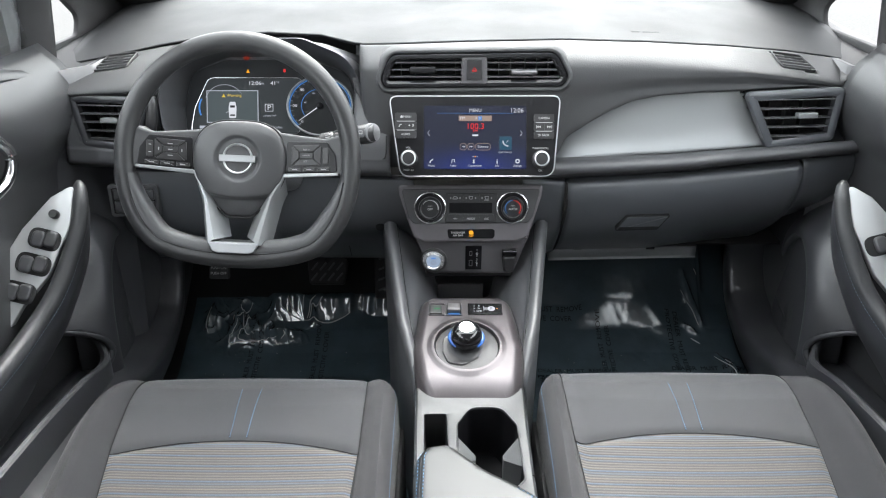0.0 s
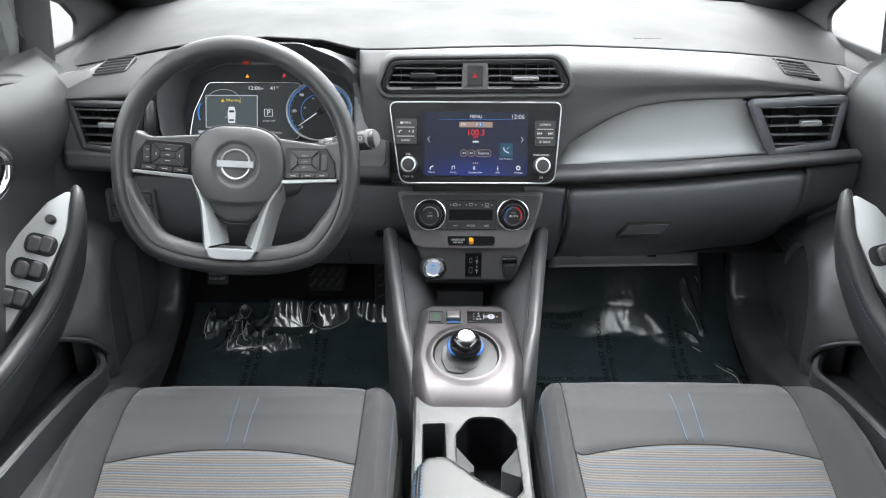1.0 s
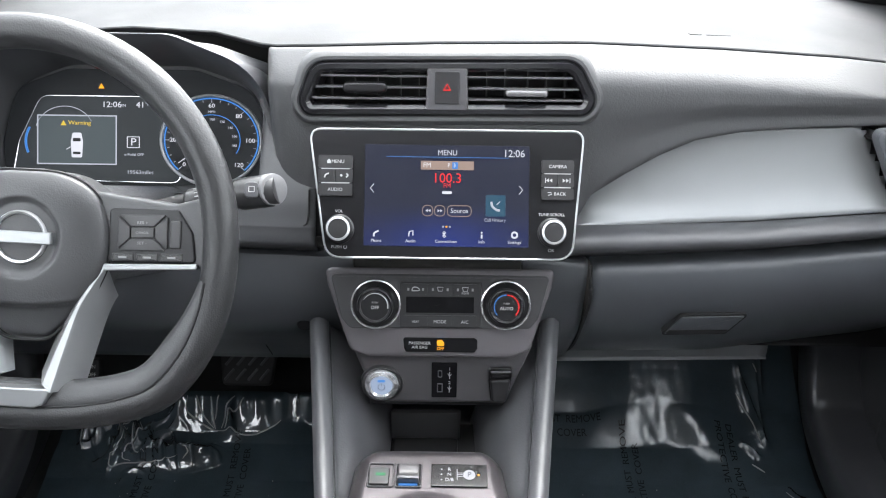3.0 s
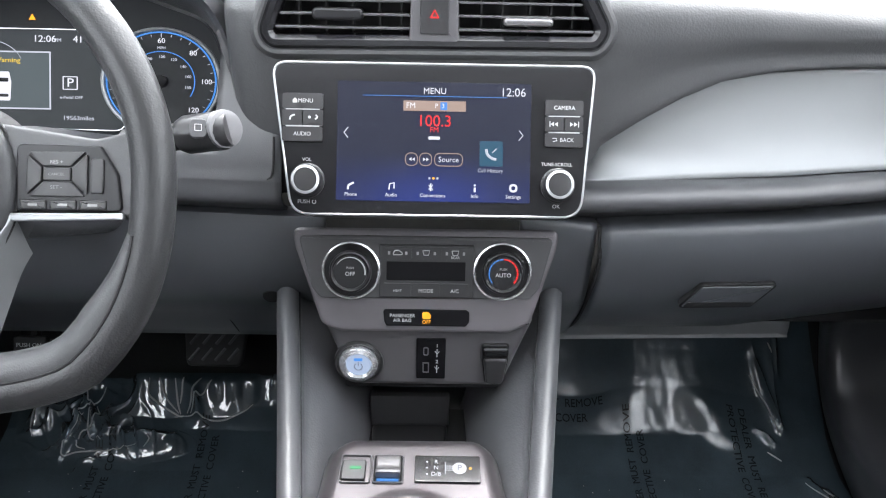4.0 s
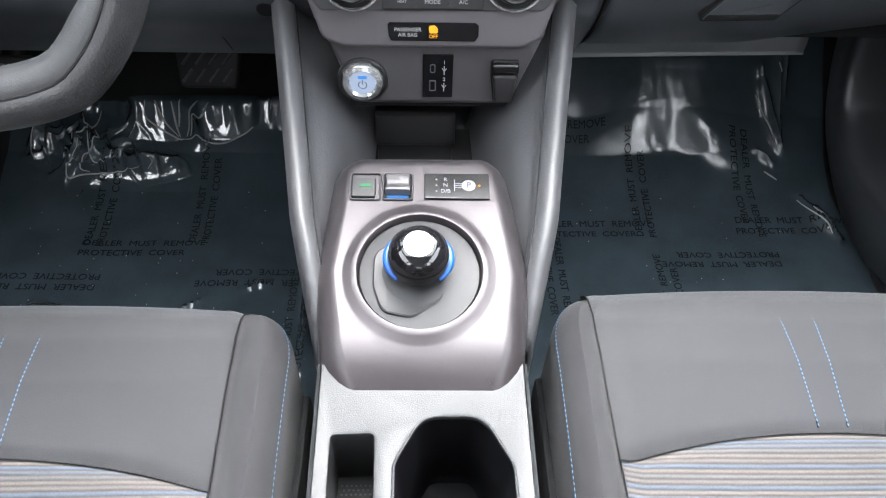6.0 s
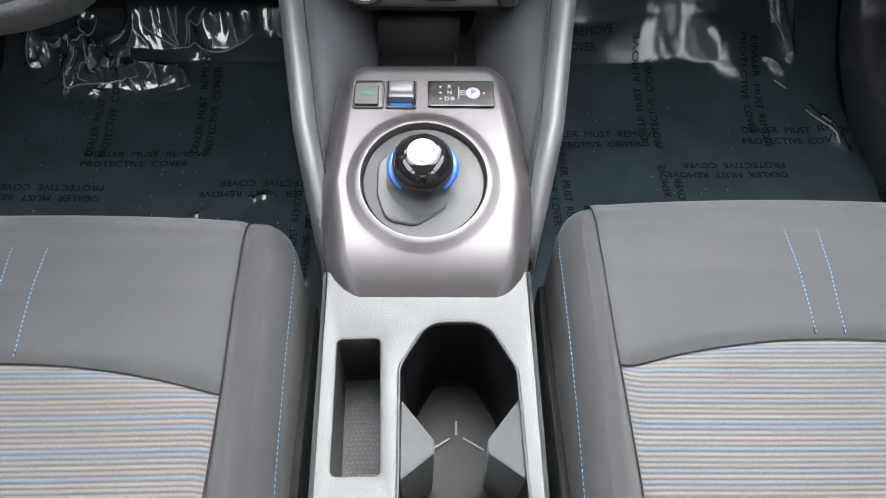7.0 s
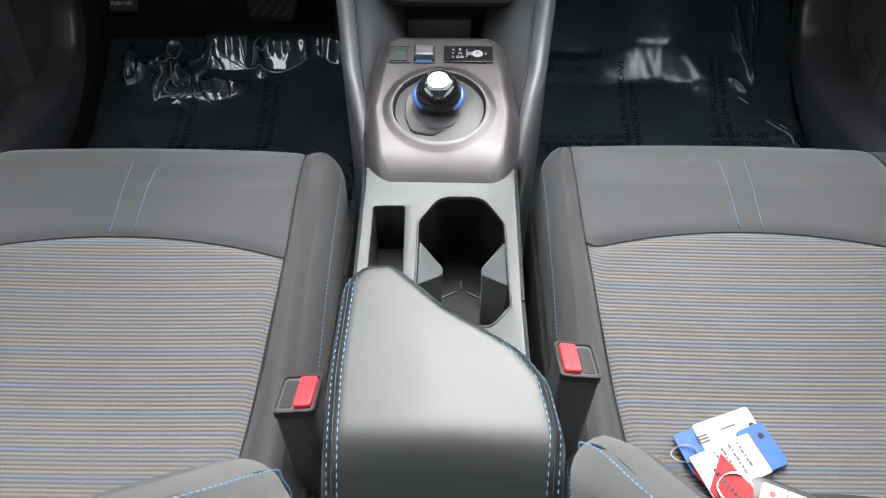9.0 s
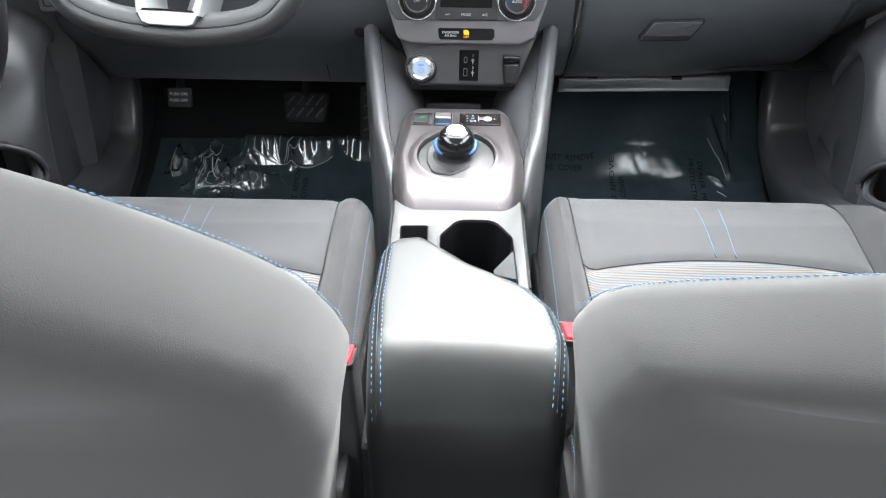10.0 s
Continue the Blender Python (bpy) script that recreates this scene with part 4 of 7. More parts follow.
for a, b in ((716, 739), (741, 764)):
    part("media_key", hoop(rrect(0.0115, 0.0115, 0.0057, 6, UX((a + b) / 2), UY(243)), rrect(0.0100, 0.0100, 0.0050, 6, UX((a + b) / 2), UY(243)), Z - 0.0002, Z + 0.0002, 0.0001), LITCREAM, scr, smooth=False)
    for k, dx in enumerate((-0.0022, 0.0006)):
        x, y, sgn = UX((a + b) / 2) + dx, UY(243), (-1 if a < 730 else 1)
        tr = np.array([(0, -0.0016), (0.0024, 0), (0, 0.0016)]) * (sgn, 1) + (x + (0.0024 if sgn < 0 else 0), y)
        part("arrow", mesh_of("arrow", lift(tr, Z + 0.0002), [(0, 1, 2)] if sgn > 0 else [(2, 1, 0)]), LITWHITE, scr, smooth=False)
part("media_key", hoop(rrect(0.0255, 0.0115, 0.0057, 6, UX(793), UY(243)), rrect(0.0240, 0.0100, 0.0050, 6, UX(793), UY(243)), Z - 0.0002, Z + 0.0002, 0.0001), LITCREAM, scr, smooth=False)
words("Source", 0.0064, UX(793), UY(243), Z, LITWHITE, scr)
part("call_tile", slab(rrect(0.0205, 0.0215, 0.001, 3, UX(868), UY(231)), Z - 0.0004, Z + 0.0001, 0.0001), glow("lit_tile", (0.02, 0.10, 0.17), 0.6), scr, smooth=False)
part("handset", tube(smooth_line([(UX(859), UY(223), Z), (UX(861), UY(232), Z), (UX(869), UY(239), Z), (UX(877), UY(241), Z)], 8), 0.0012, n=6), LITGREY, scr)
part("arrow", tube([(UX(870), UY(229), Z), (UX(877), UY(222), Z)], 0.0006, n=5), LITGREY, scr)
words("Call History", 0.0046, UX(867), UY(261), Z, LITGREY, scr)
for px, s in ((612, -1), (920, 1)):
    part("page_arrow", tube([(UX(px) - s * 0.0018, UY(189), Z), (UX(px) + s * 0.0018, UY(198), Z), (UX(px) - s * 0.0018, UY(207), Z)], 0.0005, n=5), LITWHITE, scr)
for k, px in enumerate((760, 767, 774)):
    part("page_dot", turned([(0.0011, Z - 0.0003), (0.0011, Z + 0.0002)], 10), LITAMBER if k == 1 else LITGREY, scr, m=pose(UX(px), UY(276), 0), smooth=False)
for px, s in ((622, "Phone"), (693, "Audio"), (766, "Connections"), (840, "Info"), (908, "Settings")):
    words(s, 0.0044, UX(px), UY(306.5), Z, LITWHITE, scr)
part("phone_icon", tube(smooth_line([(UX(617), UY(298), Z), (UX(618), UY(291), Z), (UX(627), UY(286), Z)], 7), 0.0009, n=6), LITWHITE, scr)
part("note_icon", tube([(UX(689), UY(297), Z), (UX(690), UY(287), Z), (UX(698), UY(285), Z), (UX(698), UY(295), Z)], 0.0007, n=5), LITWHITE, scr)
part("link_icon", tube([(UX(759), UY(288), Z), (UX(766), UY(296), Z), (UX(762), UY(299), Z), (UX(762), UY(285), Z), (UX(766), UY(288), Z), (UX(759), UY(296), Z)], 0.0005, n=5), LITWHITE, scr)
part("info_icon", tube([(UX(840), UY(299), Z), (UX(840), UY(291), Z)], 0.0009, n=6), LITWHITE, scr)
part("info_dot", turned([(0.001, Z - 0.0003), (0.001, Z + 0.0003)], 10), LITWHITE, scr, m=pose(UX(840), UY(287), 0))
part("gear_icon", hoop(rrect(0.0072, 0.0072, 0.0035, 5, UX(908), UY(291)), rrect(0.0036, 0.0036, 0.0018, 5, UX(908), UY(291)), Z - 0.0002, Z + 0.0002, 0.0001), LITWHITE, scr, smooth=False)
# hard keys
for side, rows in (((500, 571), [("MENU", 131, 158), (None, 160, 187), ("AUDIO", 190, 215)]), ((962, 1029), [("CAMERA", 135, 162), (None, 164, 190), ("BACK", 193, 217)])):
    a, b = side
    for s, y0, y1 in rows:
        if s:
            key = bar("key", a, y0, b, y1, BUTTON, unit, z=0.0024, r=0.002, h=0.0016)
            words(s, 0.0048, UX((a + b) / 2 + (5 if s in ("MENU", "BACK") else 0)), UY((y0 + y1) / 2), 0.0042, LEGEND, key)
            if s == "MENU":
                part("home_icon", mesh_of("home", [(UX(518), UY(148), 0.0042), (UX(526), UY(148), 0.0042), (UX(526), UY(143), 0.0042), (UX(522), UY(139), 0.0042), (UX(518), UY(143), 0.0042)], [(0, 1, 2, 3, 4)]), LEGEND, key, smooth=False)
            if s == "BACK":
                part("back_icon", tube([(UX(975), UY(202), 0.0042), (UX(982), UY(202), 0.0042), (UX(983), UY(206), 0.0042), (UX(976), UY(208), 0.0042)], 0.0004, n=5), LEGEND, key)
        else:
            for u0, u1, sg in ((a, (a + b) / 2 - 1, -1), ((a + b) / 2 + 1, b, 1)):
                key = bar("key", u0, y0, u1, y1, BUTTON, unit, z=0.0024, r=0.001, h=0.0016)
                cx = (u0 + u1) / 2
                if a > 700:
                    for dx in (-4, 3):
                        tr = [(UX(cx + dx - 3 * sg), UY(173), 0.0042), (UX(cx + dx + 3 * sg), UY(177), 0.0042), (UX(cx + dx - 3 * sg), UY(181), 0.0042)]
                        part("arrow", mesh_of("arrow", tr, [(0, 1, 2)] if sg < 0 else [(2, 1, 0)]), LEGEND, key, smooth=False)
                    part("arrow_bar", tube([(UX(cx + 8 * sg), UY(172), 0.0042), (UX(cx + 8 * sg), UY(182), 0.0042)], 0.0004, n=4), LEGEND, key)
                elif sg < 0:
                    part("phone_icon", tube(smooth_line([(UX(cx - 4), UY(178), 0.0042), (UX(cx - 2), UY(172), 0.0042), (UX(cx + 5), UY(169), 0.0042)], 6), 0.0008, n=5), LEGEND, key)
                else:
                    part("day_icon", turned([(0.0013, 0.004), (0.0013, 0.0043)], 10), LEGEND, key, m=pose(UX(cx - 6), UY(173), 0))
                    part("night_icon", tube(smooth_line([(UX(cx + 5), UY(169), 0.0042), (UX(cx + 8), UY(173), 0.0042), (UX(cx + 4), UY(177), 0.0042)], 6), 0.0008, n=5), LEGEND, key)
    for yy in (rows[0][2] + 1, rows[1][2] + 1.5):
        bar("key_light", a + 6, yy - 1, b - 6, yy + 1, LEGEND, unit, z=0.0034)
for px, py, top, low in ((546, 284, "VOL", "PUSH"), (986, 285, "TUNE-SCROLL", "OK")):
    kn = part("knob", turned([(0.0150, 0.0), (0.0150, 0.002), (0.0138, 0.003), (0.0134, 0.011), (0.0122, 0.0135)], 40), BUTTON, unit, "ribbed black knob with a chrome ring", m=pose(UX(px), UY(py), 0.002))
    part("knob_ring", turned([(0.0123, 0.0125), (0.0121, 0.0142), (0.0102, 0.0150), (0.0098, 0.0140)], 40), RIMSILVER, kn, "chrome knob ring")
    part("knob_cap", turned([(0.0100, 0.0135), (0.0098, 0.0144), (0.006, 0.0149)], 32), BUTTON, kn)
    words(top, 0.0042, UX(px - 2), UY(py - 37), 0.0026, LEGEND, unit)
    words(low, 0.0046, UX(px - (6 if low == "PUSH" else 2)), UY(py + 37), 0.0026, LEGEND, unit)
part("power_icon", tube([(UX(558) + 0.0016 * math.cos(a), UY(321) + 0.0016 * math.sin(a), 0.0026) for a in np.linspace(2.1, 7.3, 10)], 0.00035, n=4), LEGEND, unit)

# ---- climate panel ----
clim = thing("climate_panel", pose(0.006, 1.236, 0.470, 72.5, 0, 0), "grey climate control panel with two chrome-ringed dials", "climate control")
CX = lambda px: (px - 749) * 0.000541
CY = lambda py: 0.047 - (py - 367) * 0.000549
pts = [(565, 536), (600, 549), (900, 549), (937, 531), (978, 405), (985, 366), (514, 367), (520, 402)]
o = rounded([(CX(a), CY(b)) for a, b in pts], [0.012, 0.012, 0.012, 0.012, 0.02, 0.008, 0.008, 0.02], 5)
part("housing", rings([lift(inset(o, 0.018), -0.05), lift(inset(o, 0.009), -0.006), lift(inset(o, 0.0008), 0.0), lift(o, 0.0008), lift(inset(o, 0.0010), 0.0022), lift(inset(o, 0.0028), 0.0028), lift(inset(o, 0.0055), 0.003)]), CLIMFRAME, clim, "brown-grey panel housing")
i_ = rounded([(CX(a), CY(b)) for a, b in [(565, 490), (935, 488), (952, 468), (973, 385), (966, 379), (533, 379), (527, 386), (548, 470)]], [0.008] * 8, 4)
part("inner_panel", slab(i_, 0.001, 0.0048, 0.0012), DARKPANEL, clim, "darker inner panel")
part("control_block", slab(rrect(CX(835) - CX(668), CY(393) - CY(487), 0.002, 3, CX(751), CY(440)), 0.002, 0.0062, 0.001), BUTTON, clim)
part("display", slab(rrect(CX(820) - CX(681), CY(423) - CY(456), 0.0008, 3, CX(750), CY(439.5)), 0.004, 0.0066, 0.0003), GLARELESS, clim, "blank black display")
for k, px in enumerate((700, 750, 801)):
    bt = bar("button", px - 24, 397, px + 24, 419, BUTTON, clim, z=0.0062, r=0.001, h=0.0012, fx=CX, fy=CY)
    if k == 0:
        part("recirculate_icon", tube(smooth_line([(CX(692), CY(410), 0.0076), (CX(695), CY(404), 0.0076), (CX(703), CY(404), 0.0076), (CX(708), CY(410), 0.0076), (CX(692), CY(411), 0.0076)], 12), 0.0005, n=4), LEGEND, bt)
    else:
        part("demist_icon", tube([(CX(px - 6), CY(403), 0.0076), (CX(px + 6), CY(403), 0.0076), (CX(px + 4), CY(411), 0.0076), (CX(px - 4), CY(411), 0.0076), (CX(px - 6), CY(403), 0.0076)], 0.0005, n=4), LEGEND, bt)
    for dx in (-15, 15):
        part("button_lamp", box(0.0022, 0.0030, 0.0003, 0, (CX(px + dx), CY(408), 0.0076)), DIMLEGEND, bt, smooth=False)
    if k == 2:
        words("REAR", 0.0035, CX(801), CY(415), 0.0076, LEGEND, bt)
    bt = bar("button", px - 24, 461, px + 24, 484, BUTTON, clim, z=0.0062, r=0.001, h=0.0012, fx=CX, fy=CY)
    words(("HEAT", "MODE", "A/C")[k], 0.0032 if k == 0 else 0.0050, CX(px), CY(474), 0.0076, LEGEND, bt)
for px, py, s, big in ((619, 439, "OFF", 52), (884, 438, "AUTO", 50)):
    dial = part("dial", turned([(0.0266, 0.0), (0.0262, 0.004), (0.0225, 0.0075), (0.0210, 0.0090)], 48), DIALBLACK, clim, "black dial with a chrome ring", m=pose(CX(px), CY(py), 0.003) @ Matrix.Scale(0.94, 4))
    part("dial_ring", turned([(0.0302, 0.0), (0.0302, 0.004), (0.0295, 0.0068), (0.0279, 0.0076), (0.0264, 0.0062), (0.0260, 0.003)], 56), DIALRING, dial, "chrome ring")
    part("dial_grip", turned([(0.0215, 0.0120), (0.0205, 0.0175), (0.0190, 0.0185), (0.0170, 0.0175), (0.0166, 0.0165)], 40), DIALBLACK, dial)
    part("dial_face", turned([(0.0172, 0.0150), (0.0165, 0.0170), (0.010, 0.0172)], 40), DIALBLACK, dial)
    words(s, 0.0056, 0, -0.0018, 0.0174, LEGEND, dial)
    words("PUSH", 0.0032, 0, 0.0042, 0.0174, DIMLEGEND, dial)
    if px < 700:
        arc = [radians(a) for a in np.linspace(150, -10, 30)]
        part("dial_arc", tube([(0.0150 * math.cos(a), 0.0150 * math.sin(a), 0.0173) for a in arc], [0.0003 + 0.0006 * k / 29 for k in range(30)], n=5), LEGEND, dial, "widening white arc")
    for k in range(16 if px > 700 else 0):
        a = radians(215 - 250 * k / 15)
        mt = LEGEND if px < 700 else (LITBLUE if k < 8 else LITRED)
        part("dial_mark", box(0.0010 + 0.00004 * k, 0.0034 if px > 700 else 0.0020, 0.0003, 0), mt, dial, smooth=False, m=pose(0.0142 * math.cos(a), 0.0142 * math.sin(a), 0.0173, 0, 0, math.degrees(a)))
ab = part("airbag_indicator", slab(rounded([(CX(681), CY(538)), (CX(822), CY(538)), (CX(828), CY(530)), (CX(828), CY(512)), (CX(822), CY(508)), (CX(678), CY(508)), (CX(675), CY(512)), (CX(677), CY(530))], 0.002, 3), 0.001, 0.0046, 0.0006), GLARELESS, clim, "black passenger airbag lamp strip")
words("PASSENGER", 0.0047, CX(709), CY(519.5), 0.0048, LEGEND, ab)
words("AIR BAG", 0.0047, CX(709), CY(528), 0.0048, LEGEND, ab)
part("airbag_lamp", slab(rounded([(CX(745), CY(525)), (CX(760), CY(525)), (CX(759), CY(517)), (CX(754), CY(512)), (CX(744), CY(513))], 0.002, 3), 0.0044, 0.0049, 0.0001), LITAMBER, ab, "amber lamp", smooth=False)
words("OFF", 0.0047, CX(752), CY(530.5), 0.0048, LITAMBER, ab)

# ---- lower stack: start button, USB, socket ----
stack = thing("lower_stack_panel", pose(0.008, 1.224, 0.383, 90, 0, 0), "dark lower stack panel with start button and ports", "switch panel")
o = rounded([(-0.074, -0.031), (0.076, -0.031), (0.1045, 0.050), (-0.1025, 0.050)], [0.014, 0.014, 0.004, 0.004], 6)
part("panel", slab(o, -0.06, 0.0, 0.007, 5), STACKGREY, stack)
sb = part("start_button", turned([(0.0215, -0.002), (0.0212, 0.004), (0.0195, 0.007), (0.0150, 0.0088), (0.0128, 0.0068)], 48), DIALRING, stack, "silver-ringed start button", m=pose(-0.067, -0.002, 0) @ Matrix.Scale(0.95, 4))
part("button_collar", turned([(0.0245, -0.002), (0.0242, 0.0018), (0.0222, 0.0032), (0.0208, 0.0020)], 48), BUTTON, stack, "black collar round the start button", m=pose(-0.067, -0.002, 0))
part("button_face", turned([(0.0130, 0.004), (0.0128, 0.0068), (0.010, 0.0076)], 40), STARTBLUE, sb, "pale blue lit face")
part("power_icon", tube([(0.0042 * math.cos(a), 0.0042 * math.sin(a) - 0.001, 0.0082) for a in np.linspace(2.1, 7.3, 14)] , 0.0004, n=4), INK, sb)
part("power_stroke", tube([(0, 0.0, 0.0082), (0, 0.0045, 0.0082)], 0.0004, n=4), INK, sb)
part("lamp", slab(rrect(0.009, 0.003, 0.001, 3, 0, 0.0075), 0.006, 0.0085, 0.0002), LITBLUE, sb)
us = part("usb_panel", slab(rrect(0.029, 0.047, 0.0015, 3, 0.0045, 0.003), -0.002, 0.0016, 0.0006), GLARELESS, stack, "black USB socket panel")
part("port", hoop(rrect(0.0065, 0.012, 0.001, 3, -0.0005, -0.007), rrect(0.0042, 0.0098, 0.0006, 3, -0.0005, -0.007), 0, 0.0024, 0.0003), STACKGREY, us)
part("port", hoop(rrect(0.0052, 0.0095, 0.002, 3, -0.0005, 0.012), rrect(0.0032, 0.0076, 0.0014, 3, -0.0005, 0.012), 0, 0.0024, 0.0003), STACKGREY, us)
for s, yy in (("1", 0.0185), ("2", 0.0)):
    words(s, 0.0055, 0.0105, yy, 0.0018, LEGEND, us)
    part("usb_icon", tube([(0.0105, yy - 0.004, 0.0018), (0.0105, yy - 0.013, 0.0018)], 0.0005, n=5), LEGEND, us)
    part("usb_icon", tube([(0.0085, yy - 0.006, 0.0018), (0.0105, yy - 0.010, 0.0018), (0.0125, yy - 0.0065, 0.0018)], 0.0004, n=5), LEGEND, us)
so = part("power_socket", slab(rounded([(0.0585, -0.0235), (0.0775, -0.0235), (0.0815, 0.004), (0.0815, 0.0215), (0.0545, 0.0215), (0.0545, 0.004)], 0.004, 4), -0.002, 0.004, 0.0015), DIALBLACK, stack, "hinged black socket cap")
part("socket_hinge", slab(rrect(0.0255, 0.0105, 0.0035, 5, 0.068, 0.0150), 0.002, 0.0090, 0.0030), GLOSS, so)
part("cap_lid", slab(rounded([(0.0595, -0.0225), (0.0765, -0.0225), (0.0800, 0.0085), (0.0560, 0.0085)], 0.005, 5), 0.002, 0.0090, 0.0030), BUTTON, so, "rounded cap lid")

# ---- centre console ----
console = thing("center_console", pose(0, 1.0, 0), "dark grey centre console between the front seats", "console")
# side walls that rise to the dash: padded edge, sloping inner face
for s, ox in ((-1, -0.002), (1, 0.002)):
    P = []
    for t in np.linspace(0, 1, 30):
        y = 0.972 + 0.348 * t
        xt = ox + s * float(np.interp(t, [0, 0.3, 0.7, 1], [0.080, 0.106, 0.127, 0.143]))
        zt = float(np.interp(t, [0, 0.08, 0.2, 0.55, 0.87, 1], [0.288, 0.315, 0.338, 0.375, 0.420, 0.434]))
        zi = float(np.interp(t, [0, 0.5, 1], [0.27, 0.255, 0.255]))
        xi = ox + s * float(np.interp(t, [0, 0.25, 0.5, 1], [0.080, 0.060, 0.050, 0.046]))
        w = s * float(np.interp(t, [0, 0.3, 1], [0.006, 0.0090, 0.0105]))
        line = [(xt + w * 0.6, -0.01), (xt + w * 0.8, zt * 0.5), (xt + w, zt - 0.03), (xt + w * 0.75, zt - 0.006), (xt, zt), (xt - w * 0.8, zt - 0.003), (xt - w * 1.35, zt - 0.010), (xt - w * 1.75, zt - 0.022), (ox + s * float(np.interp(t, [0, 0.3, 0.6, 1], [0.082, 0.088, 0.082, 0.080])), float(np.interp(t, [0, 0.3, 0.6, 1], [0.284, 0.318, 0.342, 0.356]))), (0.35 * xi + ox * 0.65 + s * 0.65 * 0.066, 0.45 * zi + 0.55 * float(np.interp(t, [0, 0.6, 1], [0.284, 0.335, 0.345]))), (xi, zi)]
        P.append([(a, y, b) for a, b in smooth_line(line, 34)])
    placed("side_wall", grid(P, flip=s > 0), CONSOLEPAD, console, "padded console side wall", thick=0.004)
    seam = [(ox + s * float(np.interp(t, [0, 0.3, 0.7, 1], [0.080, 0.106, 0.127, 0.143])) - s * 1.36 * float(np.interp(t, [0, 0.3, 1], [0.006, 0.0090, 0.0105])), 0.972 + 0.348 * t, float(np.interp(t, [0, 0.08, 0.2, 0.55, 0.87, 1], [0.288, 0.315, 0.338, 0.375, 0.420, 0.434])) - 0.0098) for t in np.linspace(0.10, 0.98, 24)]
    placed("seam", tube(seam, 0.0009, n=5), DARKTHREAD, console)
# cubby between the walls
placed("cubby_floor", box(0.11, 0.20, 0.01, 0.002, (0.0, 1.20, 0.262)), RUBBER, console)
placed("cubby_back", box(0.087, 0.012, 0.048, 0.003, (-0.0095, 1.274, 0.283)), DARKPANEL, console, "dark cubby back")
placed("cubby_tray", slab(rounded([(-0.049, 1.235), (0.030, 1.235), (0.032, 1.268), (-0.051, 1.268)], 0.006, 4), 0.255, 0.2705, 0.003), BUTTON, console, "raised rubber tray end")
placed("cubby_roof", box(0.16, 0.10, 0.01, 0.003, (0.005, 1.285, 0.347)), DARK, console)

# deck with coin slot and cup holder
SLOT = rounded([(-0.0665, 0.782), (-0.0345, 0.782), (-0.0375, 0.886), (-0.0685, 0.885)], 0.004, 4)
CUP = rounded([(-0.004, 0.729), (0.045, 0.729), (0.0625, 0.752), (0.0615, 0.860), (0.042, 0.899), (-0.002, 0.899), (-0.022, 0.862), (-0.0215, 0.752)], [0.012, 0.012, 0.012, 0.02, 0.022, 0.022, 0.02, 0.012], 5)
DECKO = rounded([(-0.078, 0.535), (0.078, 0.535), (0.0765, 0.76), (0.080, 0.95), (-0.084, 0.95), (-0.080, 0.76)], 0.003, 3)
bm = bmesh.new()


def loop_in(o, z):
    vs = [bm.verts.new((*p, z)) for p in o]
    return vs, [bm.edges.new((vs[i], vs[(i + 1) % len(vs)])) for i in range(len(vs))]


DZ = 0.305
vo, eo = loop_in(inset(DECKO, 0.004), DZ)
vs_, es_ = loop_in(inset(SLOT, -0.0025), DZ)
vc_, ec_ = loop_in(inset(CUP, -0.0025), DZ)
bmesh.ops.triangle_fill(bm, edges=eo + es_ + ec_, use_beauty=True)
for vl, o, zz in ((vo, DECKO, ((DECKO, DZ - 0.004), (DECKO, 0.0))), (vs_, SLOT, ((inset(SLOT, -0.0006), DZ - 0.0008), (SLOT, DZ - 0.004))), (vc_, CUP, ((inset(CUP, -0.0006), DZ - 0.0008), (CUP, DZ - 0.004)))):
    last = vl
    for ring, z in zz:
        nxt = [bm.verts.new((*p, z)) for p in ring]
        for i in range(len(vl)):
            bm.faces.new((last[i], last[(i + 1) % len(vl)], nxt[(i + 1) % len(vl)], nxt[i]))
        last = nxt
bmesh.ops.recalc_face_normals(bm, faces=bm.faces)
me = bpy.data.meshes.new("deck")
bm.to_mesh(me)
bm.free()
placed("deck", me, DECK, console, "grained grey console deck")
placed("slot_well", rings([lift(SLOT, DZ - 0.003), lift(inset(SLOT, 0.0015), DZ - 0.062)], False, True), BUTTON, console, "deep coin slot")
placed("slot_mat", rings([lift(inset(SLOT, 0.001), DZ - 0.0615), lift(inset(SLOT, 0.001), DZ - 0.0600)]), RUBBER, console, smooth=False)
pips = [turned([(0.0010, 0), (0.0008, 0.0006), (0.0003, 0.0008)], 6) for _ in range(1)]
dots = []
for i in range(26):
    for j in range(8):
        x, y = -0.0655 + 0.0036 * j + (0.0018 if i % 2 else 0), 0.786 + 0.0036 * i
        if inside((x, y), inset(SLOT, 0.004)):
            d = pips[0].copy()
            d.transform(Matrix.Translation((x, y, DZ - 0.0602)))
            dots.append(d)
tagged(placed("mat_pips", joined(*dots), PLASTIC, console, "pimpled rubber"), kind="stuff")
well = placed("cup_well", rings([lift(CUP, DZ - 0.003), lift(inset(CUP, 0.002), DZ - 0.045), lift(inset(CUP, 0.006), DZ - 0.078), lift(inset(CUP, 0.010), DZ - 0.082)], False, True), GLARELESS, console, "deep black cup holder")
